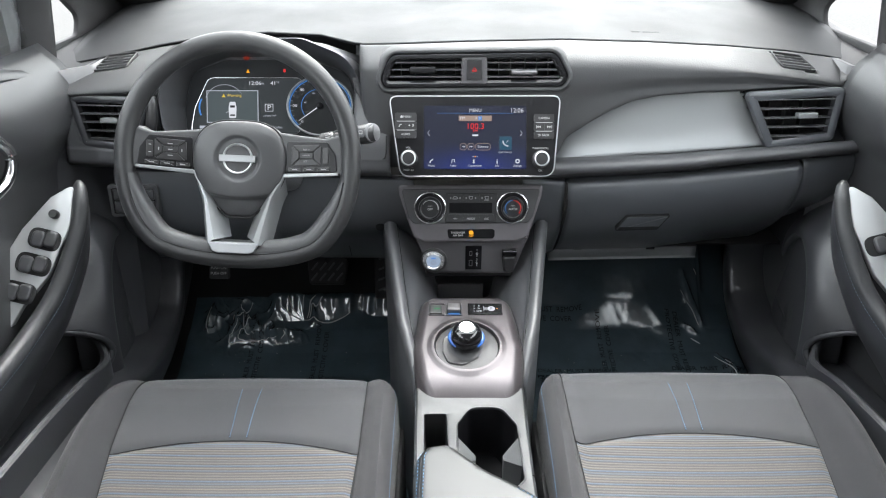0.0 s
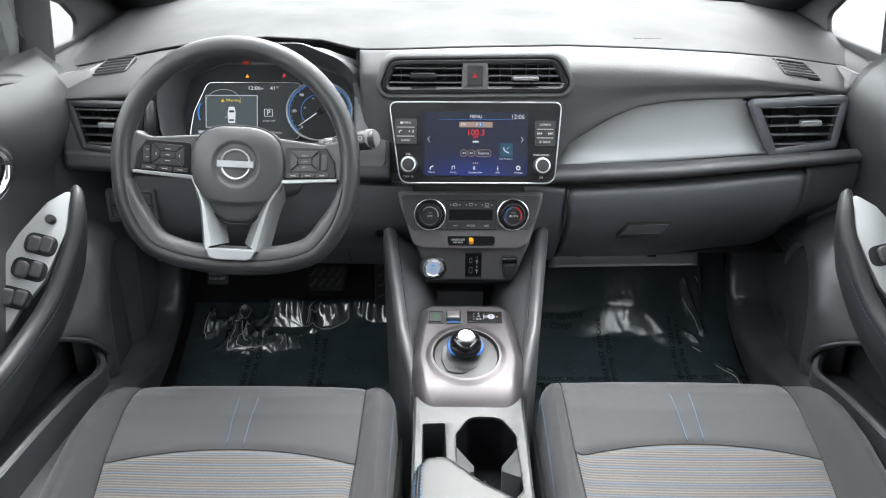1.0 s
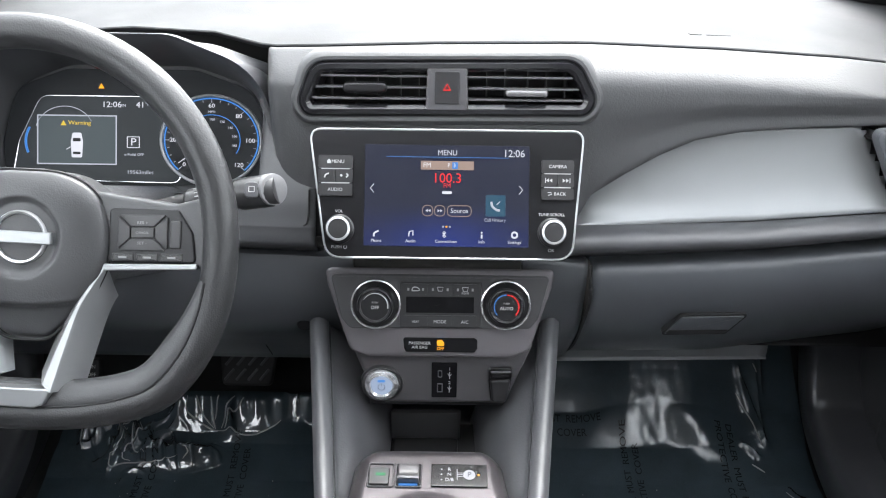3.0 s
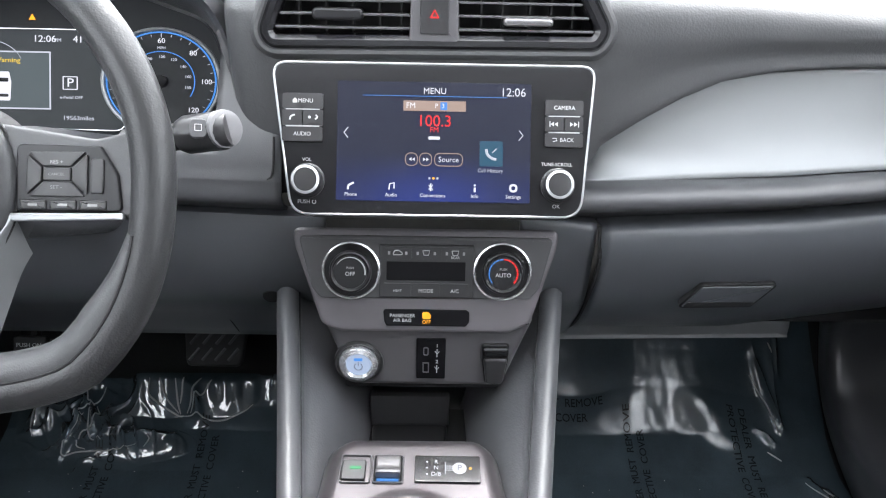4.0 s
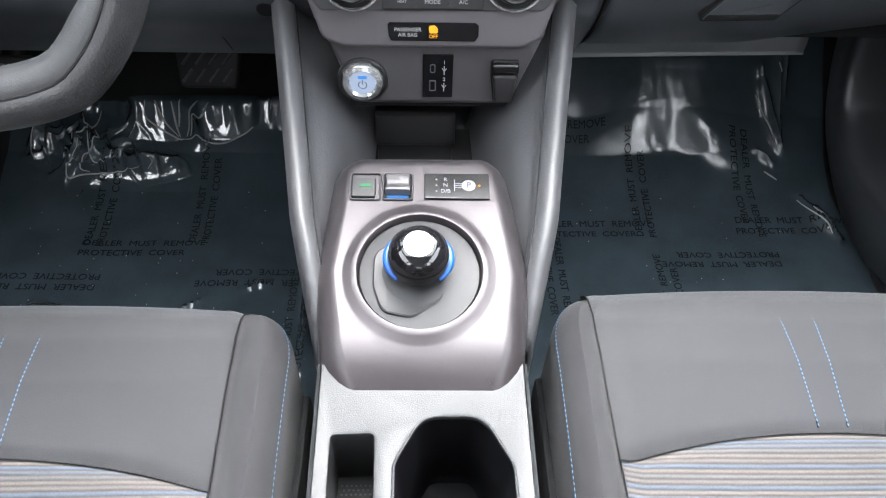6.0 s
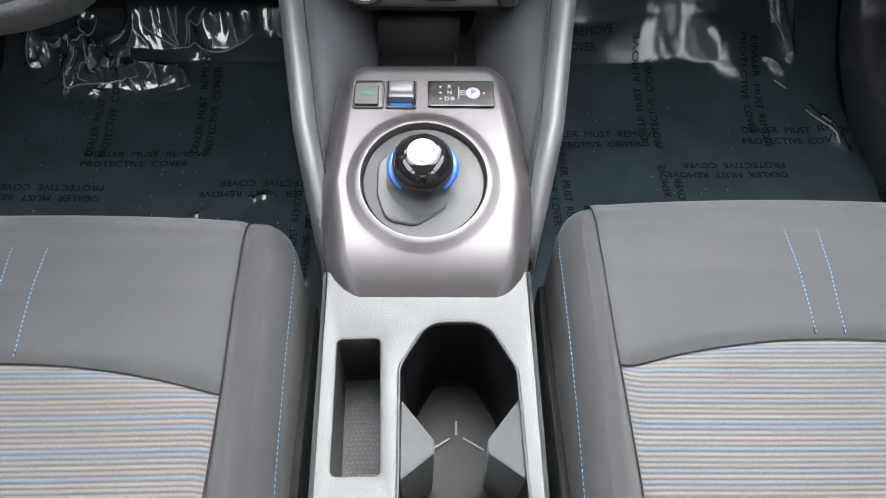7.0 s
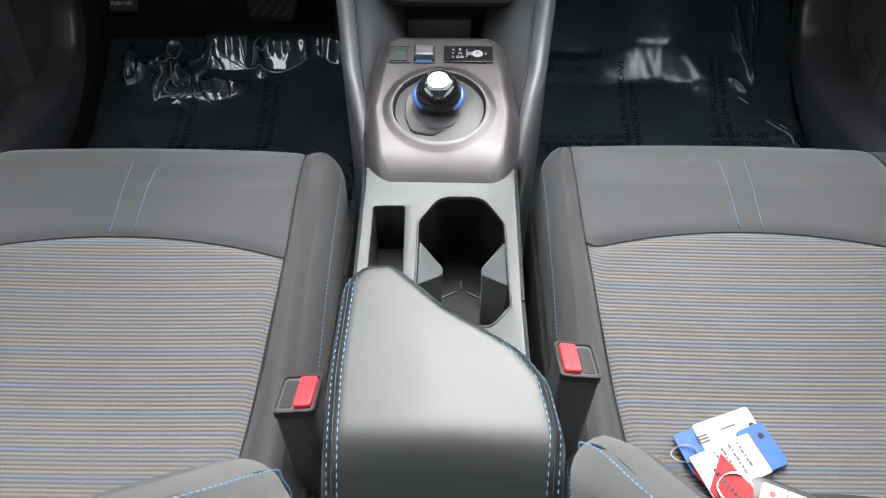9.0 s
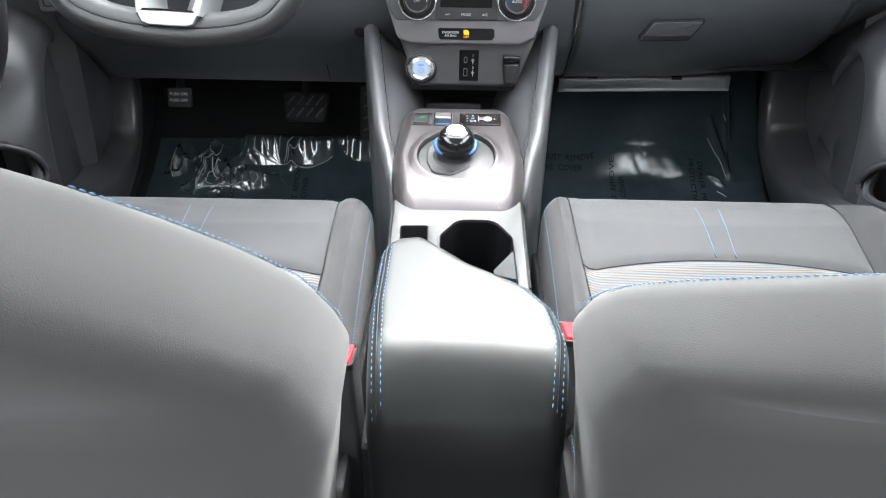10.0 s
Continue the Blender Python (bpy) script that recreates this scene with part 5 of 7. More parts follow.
for s, x0 in ((-1, -0.0215), (1, 0.0625)):
    tip = x0 - s * 0.0235
    o = rounded([(x0, 0.779), (tip, 0.802), (tip, 0.811), (x0, 0.838)] if s < 0 else [(x0, 0.838), (tip, 0.811), (tip, 0.802), (x0, 0.779)], [0.0008, 0.003, 0.003, 0.0008], 3)
    top = [(p[0], p[1], DZ - 0.002 - 0.010 * min(1, abs(p[0] - x0) / 0.0235)) for p in inset(o, 0.001)]
    top0 = [(p[0], p[1], DZ - 0.003 - 0.010 * min(1, abs(p[0] - x0) / 0.0235)) for p in o]
    placed("cup_fin", rings([lift(inset(o, 0.001), DZ - 0.082), top0, top]), FIN, console, "grey cup-gripping fin")
for y, dy in ((0.838, -0.005), (0.756, 0.005)):
    for s in (-1, 1):
        placed("cup_rib", tube([(0.0205 + s * 0.005, y - dy, DZ - 0.0818), (0.0205 + s * 0.021, y + dy, DZ - 0.0818)], 0.0012, n=6), BUTTON, console)
placed("cup_rib", tube([(0.0205, 0.846, DZ - 0.0818), (0.0205, 0.858, DZ - 0.0818)], 0.0012, n=6), BUTTON, console)
placed("cup_lip", tube([(x, y, DZ + 0.0002) for x, y in inset(CUP, -0.0008)], 0.0011, closed=True, n=8), DECK, console, "raised lip of the cup holder")
placed("tunnel", box(0.17, 0.54, 0.26, 0.02, (0, 1.20, 0.12)), LOWER, console)

# gear selector panel
gear = thing("gear_panel", pose(-0.003, 1.028, 0.3342, 9, 0, -0.5), "gunmetal selector panel with a round shifter on the console", "gear selector")
pl = [(-0.062, -0.124), (0.002, -0.131), (0.068, -0.124), (0.0800, -0.085), (0.0890, -0.011), (0.0825, 0.055), (0.0750, 0.108), (0.060, 0.125), (-0.060, 0.124), (-0.0780, 0.108), (-0.0825, 0.052), (-0.0880, -0.011), (-0.0765, -0.085)]
o = rounded(pl, [0.012, 0.3, 0.012, 0.08, 0.02, 0.1, 0.02, 0.02, 0.02, 0.02, 0.1, 0.02, 0.08], 6)
R0, RC = 0.0512, (-0.0015, -0.0088)
N = 96
oo = resample(o, N, True)
ang = np.arctan2(oo[:, 1] - RC[1], oo[:, 0] - RC[0])
circ = lambda r: np.stack([RC[0] + r * np.cos(ang), RC[1] + r * 1.08 * np.sin(ang)], 1)
dip = lambda ring, z: [(p[0], p[1], z - 0.024 * max(0, (-0.066 - p[1]) / 0.06) ** 2) for p in ring]
loops = [dip(inset(oo, 0.002), -0.045), dip(inset(oo, -0.002), -0.026), dip(inset(oo, -0.001), -0.018), dip(inset(oo, 0.0025), -0.0105), dip(inset(oo, 0.0075), -0.0045), dip(inset(oo, 0.0125), -0.0012), dip(inset(oo, 0.0165), 0.0)]
loops += [dip((1 - k) * inset(oo, 0.0165) + k * circ(R0 + 0.012), 0.0) for k in (0.06, 0.2, 0.4, 0.6, 0.8, 0.95)]
loops += [dip(circ(R0 + 0.0110), 0.0003), lift(circ(R0 + 0.006), 0.0024), lift(circ(R0 + 0.0022), 0.0036), lift(circ(R0 + 0.0008), 0.0034), lift(circ(R0), 0.0020), lift(circ(R0 - 0.0008), -0.004), lift(circ(R0 - 0.001), -0.010)]
part("plate", rings(loops, True, False), GUNMETAL, gear, "gunmetal selector plate")
dish = part("dish", turned([(0.0518, -0.009), (0.0500, -0.0035), (0.0490, -0.0022), (0.038, -0.0005), (0.026, 0.0015), (0.018, 0.006)], 64), DISH, gear, "dark shifter dish", m=pose(*RC, 0) @ Matrix.Diagonal((1, 1.08, 1, 1)))
gate = resample(rounded([(-0.038, -0.014), (-0.030, -0.036), (-0.006, -0.041), (0.020, -0.026), (0.022, 0.018), (-0.018, 0.030), (-0.038, 0.016)], 0.014, 6), 60, True)
part("gate_step", rings([lift(gate, -0.006), lift(gate, 0.0004), lift(inset(gate, 0.0012), 0.0013), lift(inset(gate, 0.0045), 0.0006), lift(inset(gate, 0.010), 0.0008)]), DISH, dish, "stepped gate round the shifter")
knob = part("shift_knob", turned([(0.012, 0.000), (0.015, 0.005), (0.0215, 0.010), (0.0255, 0.018), (0.0262, 0.026), (0.0245, 0.0345), (0.0205, 0.0410), (0.0160, 0.0440), (0.0125, 0.0455), (0.008, 0.0460)], 48), KNOBGLOSS, gear, "gloss black ball shifter with blue ring", m=pose(RC[0] - 0.0008, RC[1] + 0.0030, -0.003, 6, 0, 0) @ Matrix.Scale(0.955, 4))
for s in (-1, 1):
    arc = [(0.0268 * s * math.cos(a), 0.0268 * math.sin(a) + 0.001, 0.0195) for a in np.linspace(-0.85, 0.85, 18)]
    part("blue_ring", tube(arc, [0.0008 + 0.0028 * math.cos(a * 1.6) for a in np.linspace(-0.85, 0.85, 18)], n=10), BLUE, knob, "blue crescent")
part("stem", turned([(0.018, -0.002), (0.014, 0.006), (0.013, 0.014)], 32), PLASTIC, knob)
part("cap", turned([(0.0098, 0.0435), (0.0097, 0.0462), (0.0092, 0.0467), (0.004, 0.0470)], 36), WHITECAP, knob, "pale silver cap")
part("cap_rim", turned([(0.0127, 0.0440), (0.0126, 0.0464), (0.0122, 0.0467), (0.0118, 0.0458)], 36), CHROME, knob)
eco = part("eco_button", slab(rrect(0.0208, 0.0215, 0.002, 3, -0.0515, 0.0775), -0.002, 0.0035, 0.001), BUTTON, gear, "black button with a green lamp")
part("lamp", slab(rrect(0.010, 0.0032, 0.0005, 2, -0.050, 0.079), 0.003, 0.0038, 0.0001), LITGREEN, eco, smooth=False)
part("button_well", hoop(rrect(0.0275, 0.031, 0.003, 4, -0.050, 0.080), rrect(0.0245, 0.028, 0.002, 4, -0.050, 0.080), -0.001, 0.002, 0.0006), STACKGREY, gear)
part("toggle_well", slab(rrect(0.0245, 0.028, 0.002, 4, -0.0215, 0.080), -0.004, 0.0006, 0.0003), GLARELESS, gear)
tog = part("brake_toggle", rings([[(-0.0215 + 0.0108 * a, y, z) for a, z in ((-1, -0.002), (-1, h), (-0.86, h + 0.0012), (0.86, h + 0.0012), (1, h), (1, -0.002))] for y, h in ((0.0925, 0.001), (0.0915, 0.0035), (0.0870, 0.0048), (0.0815, 0.0040), (0.0765, 0.0048), (0.0728, 0.0078), (0.0710, 0.0070), (0.0706, 0.0030))]), TOGGLE, gear, "grey metal parking brake toggle, hollowed, with a raised lip")
part("toggle_lamp", slab(rrect(0.0190, 0.0024, 0.0006, 3, -0.0215, 0.0682), 0.0, 0.0016, 0.0003), LITBLUE, tog, "blue lamp strip")
part("button_well", hoop(rrect(0.0275, 0.031, 0.003, 4, -0.0215, 0.080), rrect(0.0245, 0.028, 0.002, 4, -0.0215, 0.080), -0.001, 0.002, 0.0006), STACKGREY, gear)
gd = part("gear_display", slab(rrect(0.0575, 0.0285, 0.001, 3, 0.0305, 0.0805), -0.002, 0.0022, 0.0005), GLOSS, gear, "black gear position display")
for s, yy in (("R", 0.0875), ("N", 0.0810), ("D/B", 0.0742)):
    words(s, 0.0056, 0.0205, yy, 0.0024, LITWHITE, gd)
    part("gear_dot", turned([(0.0009, 0.0020), (0.0009, 0.0025)], 10), LITWHITE, gd, m=pose(0.0125, yy, 0), smooth=False)
part("park_disc", turned([(0.0062, 0.0020), (0.0062, 0.0025)], 28), LITWHITE, gd, m=pose(0.041, 0.0808, 0), smooth=False)
words("P", 0.0085, 0.041, 0.0808, 0.0028, INK, gd)
for k in (-1, 0, 1):
    part("gate_line", tube([(0.0285, 0.0808 + 0.0022 * k, 0.0024), (0.0355, 0.0808 + 0.0022 * k, 0.0024)], 0.0004, n=4), LITWHITE, gd)
part("gate_line", tube([(0.0285, 0.0742, 0.0024), (0.0285, 0.0875, 0.0024)], 0.0004, n=4), LITWHITE, gd)
part("gear_dot", turned([(0.0013, 0.0020), (0.0013, 0.0025)], 10), LITAMBER, gd, m=pose(0.0505, 0.0808, 0), smooth=False)

# armrest lid
arm = thing("armrest", pose(0, 0.6, 0.33), "black leatherette armrest lid with blue double stitching", "armrest")
AO = rounded([(-0.070, 0.505), (0.079, 0.505), (0.0865, 0.575), (0.0805, 0.617), (0.063, 0.644), (0.040, 0.661), (0.010, 0.681), (-0.018, 0.711), (-0.034, 0.7275), (-0.063, 0.7245), (-0.0755, 0.706), (-0.0765, 0.62)], [0.02, 0.02, 0.05, 0.03, 0.03, 0.08, 0.06, 0.03, 0.020, 0.018, 0.03, 0.2], 8)
AO = resample(AO, 150, True)


def arm_top(p, z):
    fall = min(0.075, max(0.0, 0.580 - p[1]))
    return (p[0], p[1], z - 0.054 * (fall / 0.075) ** 2.2 + 0.004 * math.cos(p[0] * 18))


loops = [[(p[0], p[1], 0.315 if p[1] > 0.565 else 0.03) for p in inset(AO, 0.004)], [arm_top(p, 0.352) for p in inset(AO, 0.0)], [arm_top(p, 0.368) for p in inset(AO, 0.0)], [arm_top(p, 0.3785) for p in inset(AO, 0.0025)], [arm_top(p, 0.3845) for p in inset(AO, 0.0065)], [arm_top(p, 0.3878) for p in inset(AO, 0.0105)], [arm_top(p, 0.3885) for p in inset(AO, 0.0135)]]
ce = np.array([0.0, 0.60])
for k in np.linspace(0.94, 0.04, 16):
    loops.append([arm_top(ce + (p - ce) * k, 0.3885 + 0.0012 * (1 - k)) for p in inset(AO, 0.0135)])
placed("lid", rings(loops, False, True), HIDE, arm, "grained black lid")
st = lambda path, d, z: [arm_top(p, z) for p in inset(AO, d)[path]]
right = [i for i in range(150) if AO[i][0] > 0.045 and 0.52 < AO[i][1] < 0.66]
left = [i for i in range(150) if AO[i][0] < -0.055 and 0.515 < AO[i][1] < 0.717]
front = [i for i in range(150) if AO[i][1] > 0.655 and AO[i][0] > -0.045]
for idx in (right, left):
    idx = sorted(idx)
    for d, z in ((0.0045, 0.3826), (0.0118, 0.3885)):
        tagged(placed("stitching", dashes(st(idx, d, z), 0.0042, 0.0016, 0.0005), BLUETHREAD, arm, "blue stitching"), kind="stuff")
    placed("seam", tube(st(idx, 0.0080, 0.3858), 0.0007, n=5), DARKTHREAD, arm)
tagged(placed("stitching", dashes(st(sorted(front), 0.004, 0.3805), 0.0042, 0.0014, 0.0005), BLUETHREAD, arm, "blue stitching"), kind="stuff")

# ---- steering wheel ----
wheel = thing("steering_wheel", pose(-0.344, 1.094, 0.620, 69, 0, 0) @ pose(0, 0, 0, 0, 0, -2.6), "black leather flat-bottomed steering wheel with silver lower spokes", "steering wheel")
path = []
for a in np.linspace(0, 2 * math.pi, 96, endpoint=False):
    r = 0.1668
    if math.cos(a) < 0:
        r *= (abs(math.sin(a)) ** 2.35 + abs(math.cos(a)) ** 2.35) ** (-1 / 2.35)
    x, y = r * math.sin(a), r * math.cos(a)
    if y < -0.128:
        y = -0.128 + (y + 0.128) * 0.58
    path.append((x, y, 0.022))
part("rim", tube(path, 0.0148, True, 16, 1.0), RIM, wheel, "grained leather rim")
# inner pad of the lower rim, from spoke to spoke, with its seam
low = [p for p in path if p[1] < -0.022]
low = sorted(low, key=lambda p: math.atan2(p[0], -p[1]))
loops, seam = [], []
for k, p in enumerate(low):
    r = math.hypot(p[0], p[1])
    w = min(1.0, 0.55 + 0.08 * min(k, len(low) - 1 - k))
    ux, uy = -p[0] / r, -p[1] / r
    loops.append([(p[0] + ux * d * (w if d > 0.012 else 1), p[1] + uy * d * (w if d > 0.012 else 1), z) for d, z in ((0.006, 0.010), (0.006, 0.0345), (0.0088, 0.0352), (0.0145, 0.0350), (0.0215, 0.0322), (0.0262, 0.0265), (0.0278, 0.018), (0.0250, 0.008))])
    seam.append((p[0] + ux * 0.0076, p[1] + uy * 0.0076, 0.0349))
part("lower_pad", rings(loops), HUB, wheel, "smooth inner pad of the lower rim")
part("rim_seam", tube(seam, 0.0010, False, 6), DARKTHREAD, wheel)


def dished(me):
    """Carries a spoke's pieces outwards and up towards the rim."""
    for v in (me.verts if isinstance(me, bmesh.types.BMesh) else me.vertices):
        d = max(0.0, abs(v.co.x) - 0.06)
        v.co.x = math.copysign(min(abs(v.co.x), 0.06) + 1.2 * d, v.co.x)
        v.co.y += 0.06 * d
        v.co.z += 0.20 * d
    return me


half = [(0.0, 0.0525), (0.030, 0.0505), (0.052, 0.0400), (0.0655, 0.0200), (0.0690, -0.002), (0.0665, -0.024), (0.0590, -0.043), (0.0475, -0.062), (0.0310, -0.0770), (0.0180, -0.0880), (0.0, -0.0895)]
ring_pts = half[::-1] + [(-x, y) for x, y in half[1:-1]]
hub = resample(smooth_line(ring_pts + ring_pts[:1], 240)[:-1], 120, True)


def hub_point(p, k):
    """The hub: a domed pad with a dish round the emblem, and a chin that falls away below a crease."""
    x, y = p[0] * k, p[1] * k
    z = 0.012 + 0.015 * math.sqrt(max(0.0, 1 - k ** 2.4))
    c = min(1.0, max(0.0, (-0.059 + 2.6 * x * x - y) / 0.005))
    e = min(1.0, max(0.0, (0.0355 - math.hypot(x, y + 0.003)) / 0.007))
    return (x, y, z - 0.0065 * c * c * (3 - 2 * c) - 0.0042 * e * e * (3 - 2 * e))


hl = [lift(hub * 1.02, -0.02), lift(hub * 1.012, 0.006)] + [[hub_point(p, k) for p in hub] for k in np.linspace(1.0, 0.03, 46)]
part("hub", rings(hl), HUB, wheel, "rounded black hub")
part("hub_gap", tube(lift(hub * 1.018, 0.0098), 0.0014, True, 6), DARK, wheel)
em = part("emblem", turned([(0.0256, 0.022), (0.0256, 0.0285), (0.0243, 0.0302), (0.0224, 0.0290), (0.0221, 0.022)], 48), RIMSILVER, wheel, "chrome ring emblem", m=pose(0.0, -0.003, -0.0008) @ Matrix.Scale(0.88, 4))
part("emblem_bar", slab(rrect(0.0610, 0.0115, 0.001, 3), 0.024, 0.0312, 0.001), WHEELSILVER, em, "plain chrome bar", smooth=False)
part("airbag_mark", joined(*[box(0.003, 0.0018, 0.0006, 0, (-0.008 + 0.004 * k, -0.053, 0.0222)) for k in range(5)]), STACKGREY, wheel, smooth=False)
for s in (-1, 1):
    arm_o = rounded([(s * 0.050, 0.040), (s * 0.060, -0.022), (s * 0.128, -0.023), (s * 0.145, -0.030), (s * 0.143, 0.036), (s * 0.115, 0.028)][::s], 0.008, 5)
    part("spoke", dished(slab(arm_o, -0.012, 0.010, 0.004)), HUB, wheel, "black switch spoke")
    pod = part("switch_pod", dished(slab(rounded([(s * 0.068, 0.025), (s * 0.068, -0.021), (s * 0.133, -0.021), (s * 0.130, 0.004), (s * 0.119, 0.0235)][::s], 0.004, 4), 0.006, 0.0122, 0.0012)), BEZEL, wheel, "gloss black switch pod")
    cx = s * 0.0935
    W, H, w, h = 0.0185, 0.0152, 0.0085, 0.0045
    keys = [[(-w, h + 0.0007), (w, h + 0.0007), (W - 0.001, H), (0.001 - W, H)], [(-W + 0.001, -H), (W - 0.001, -H), (w, -h - 0.0007), (-w, -h - 0.0007)],
            [(-W, -H + 0.001), (-w - 0.0007, -h), (-w - 0.0007, h), (-W, H - 0.001)], [(w + 0.0007, -h), (W, -H + 0.001), (W, H - 0.001), (w + 0.0007, h)], [(-w, -h), (w, -h), (w, h), (-w, h)]]
    for o in keys:
        part("button", dished(slab(rounded([(cx + a, 0.0042 + b) for a, b in o], 0.0009, 3), 0.010, 0.0140, 0.0009)), BUTTON, pod, smooth=False)
    part("button", dished(slab(rrect(0.0080, 0.024, 0.002, 3, s * 0.1178, 0.003), 0.009, 0.0138, 0.0012)), BUTTON, pod, smooth=False)
    if s > 0:
        for legend, dy, size in (("RES +", 0.0125, 0.0034), ("CANCEL", 0.0042, 0.0026), ("SET -", -0.0046, 0.0034)):
            ob = words(legend, size, 0, 0, 0, DIMLEGEND, pod)
            ob.data.transform(Matrix.Translation((cx, dy, 0.0140)))
            ob.matrix_basis = Matrix()
            dished(ob.data)
    for dx, dy, w, h in () if s > 0 else ((0, 0.0125, 0.006, 0.0012), (0, -0.0045, 0.006, 0.0012), (-0.0135, 0.004, 0.0012, 0.004), (0.0135, 0.004, 0.0012, 0.004), (0, 0.004, 0.005, 0.0014), (s * 0.0235, 0.009, 0.003, 0.0012), (s * 0.0235, -0.002, 0.003, 0.0012)):
        part("mark", dished(box(w, h, 0.0003, 0, (cx + dx, dy, 0.0142))), DIMLEGEND, pod, smooth=False)
    for k in range(3):
        bt = part("button", dished(slab(rrect(0.0165, 0.0068, 0.001, 3, s * (0.079 + 0.0182 * k), -0.0165), 0.006, 0.0132, 0.001)), BUTTON, pod)
        part("mark", dished(box(0.006, 0.0016, 0.0003, 0, (s * (0.079 + 0.0182 * k), -0.0165, 0.0134))), DIMLEGEND, bt, smooth=False)
    # silver blade: along the spoke's foot, then down to the rim
    blade = rounded([(s * q[0], q[1]) for q in [(0.134, -0.0215), (0.134, -0.0262), (0.066, -0.0285), (0.060, -0.0225)][::-s]], 0.0012, 2)
    part("spoke_trim", dished(slab(blade, -0.010, 0.0130, 0.0010)), WHEELSILVER, wheel, "silver edge below the switches")
rise = lambda y: 0.0142 + 0.026 * min(1.0, max(0.0, (-y - 0.03) / 0.10))
vee = smooth_line([(0.0680, -0.0262), (0.0585, -0.044), (0.0505, -0.062), (0.0445, -0.090), (0.0375, -0.1285)], 16)
vee_in = smooth_line([(0.0635, -0.0222), (0.0540, -0.043), (0.0455, -0.061), (0.0360, -0.092), (0.0280, -0.1225)], 16)
for k in (-1, 1):
    loops = []
    for j, (a, b) in enumerate(zip(vee, vee_in)):
        deep = 0.030 * min(1.0, j / 5)
        loops.append([(k * (a[0] + 0.4 * deep), a[1] - 0.1 * deep, rise(a[1]) - 0.004 - deep), (k * (a[0] + 0.0006), a[1], rise(a[1]) - 0.0016), (k * (a[0] - 0.0012), a[1], rise(a[1])), (k * (b[0] + 0.0012), b[1], rise(b[1])), (k * b[0], b[1], rise(b[1]) - 0.0012), (k * (b[0] - 0.55 * deep), b[1] + 0.1 * deep, rise(b[1]) - 0.004 - deep)])
    part("lower_spoke", rings(loops), WHEELSILVER, wheel, "silver lower spoke with a hollowed inner side")
foot_o = rounded([(-0.0376, -0.1255), (-0.0310, -0.1390), (-0.0230, -0.1420), (0.0230, -0.1420), (0.0310, -0.1390), (0.0376, -0.1255)], 0.003, 3)
part("spoke_foot", slab(foot_o, 0.012, 0.0405, 0.0015), WHEELSILVER, wheel, "silver foot joining the lower spokes")

# column shroud and stalks
col = thing("steering_column", pose(-0.352, 1.20, 0.575, 69), "black steering column shroud with control stalks", "steering column")
part("shroud", rings([lift(rrect(0.12, 0.10, 0.03, 6), -0.14), lift(rrect(0.115, 0.095, 0.03, 6), 0.0), lift(rrect(0.10, 0.085, 0.03, 6), 0.07)]), PLASTIC, col)
for s in (-1, 1):
    pth = smooth_line([(s * 0.05, 0.018, 0.02), (s * 0.11, 0.030, 0.03), (s * 0.155, 0.038, 0.036), (s * 0.19, 0.043, 0.04)], 12)
    stalk = part("stalk", tube(pth, np.linspace(0.009, 0.012, 12), n=14), DARK, col, "black control stalk")
    pth2 = [(s * 0.160, 0.039, 0.0365), (s * 0.166, 0.040, 0.0375), (s * 0.196, 0.044, 0.041), (s * 0.202, 0.045, 0.042)]
    part("stalk_end", tube(pth2, [0.0125, 0.0155, 0.0158, 0.0135], n=18), BUTTON, stalk, "ribbed stalk end")
    part("stalk_collar", tube([(s * 0.112, 0.0305, 0.0302), (s * 0.116, 0.0310, 0.0308), (s * 0.134, 0.0340, 0.0334), (s * 0.138, 0.0348, 0.0340)], [0.0100, 0.0135, 0.0140, 0.0115], n=18), BUTTON, stalk, "ribbed stalk collar")
    for j in range(3):
        part("mark", tube([(s * (0.121 + 0.0012 * j), 0.0440 - 0.0035 * j, 0.0412 + 0.002 * j), (s * (0.128 + 0.0012 * j), 0.0450 - 0.0035 * j, 0.0424 + 0.002 * j)], 0.0006, n=5), LEGEND, stalk)
    part("stalk_tip", turned([(0.0150, -0.010), (0.0156, -0.002), (0.0150, 0.0012), (0.0120, 0.0024), (0.005, 0.0028)], 32), STALKTIP, stalk, "grey stalk tip", m=pose(s * 0.1985, 0.0445, 0.0455, 0, s * 47, 0))
    pad = part("wash_pad", slab(rrect(0.013, 0.015, 0.004, 5), -0.004, 0.0012, 0.0008), PLASTIC, stalk, m=pose(s * 0.180, 0.0440, 0.0548, -8, s * 6, 0))
    part("wiper_icon", tube([(-0.0025, -0.002, 0.0014), (-0.0025, 0.003, 0.0014), (0.0025, 0.003, 0.0014), (0.0025, -0.002, 0.0014), (-0.0025, -0.002, 0.0014)], 0.0004, n=4), LEGEND, pad)

# ---- instrument cluster ----
clu = thing("instrument_cluster", pose(-0.360, 1.362, 0.621, 67, 0, 0) @ Matrix.Diagonal((1.12, 1, 1, 1)), "hooded instrument cluster with a lit display and round speedometer", "instrument cluster")
KO = lambda px: (px - 464) / 975.0
KX = lambda px: ((368.6 + (px - 366) * 0.887) - 464) / 975.0
KY = lambda py: (190 - py) / 960.0
hood = [(-0.142, -0.062), (0.150, -0.062), (0.160, 0.0), (0.138, 0.072), (0.07, 0.098), (-0.07, 0.098), (-0.132, 0.072), (-0.146, 0.0)]
ho = rounded(hood, [0.03, 0.03, 0.05, 0.05, 0.05, 0.05, 0.05, 0.05], 6)
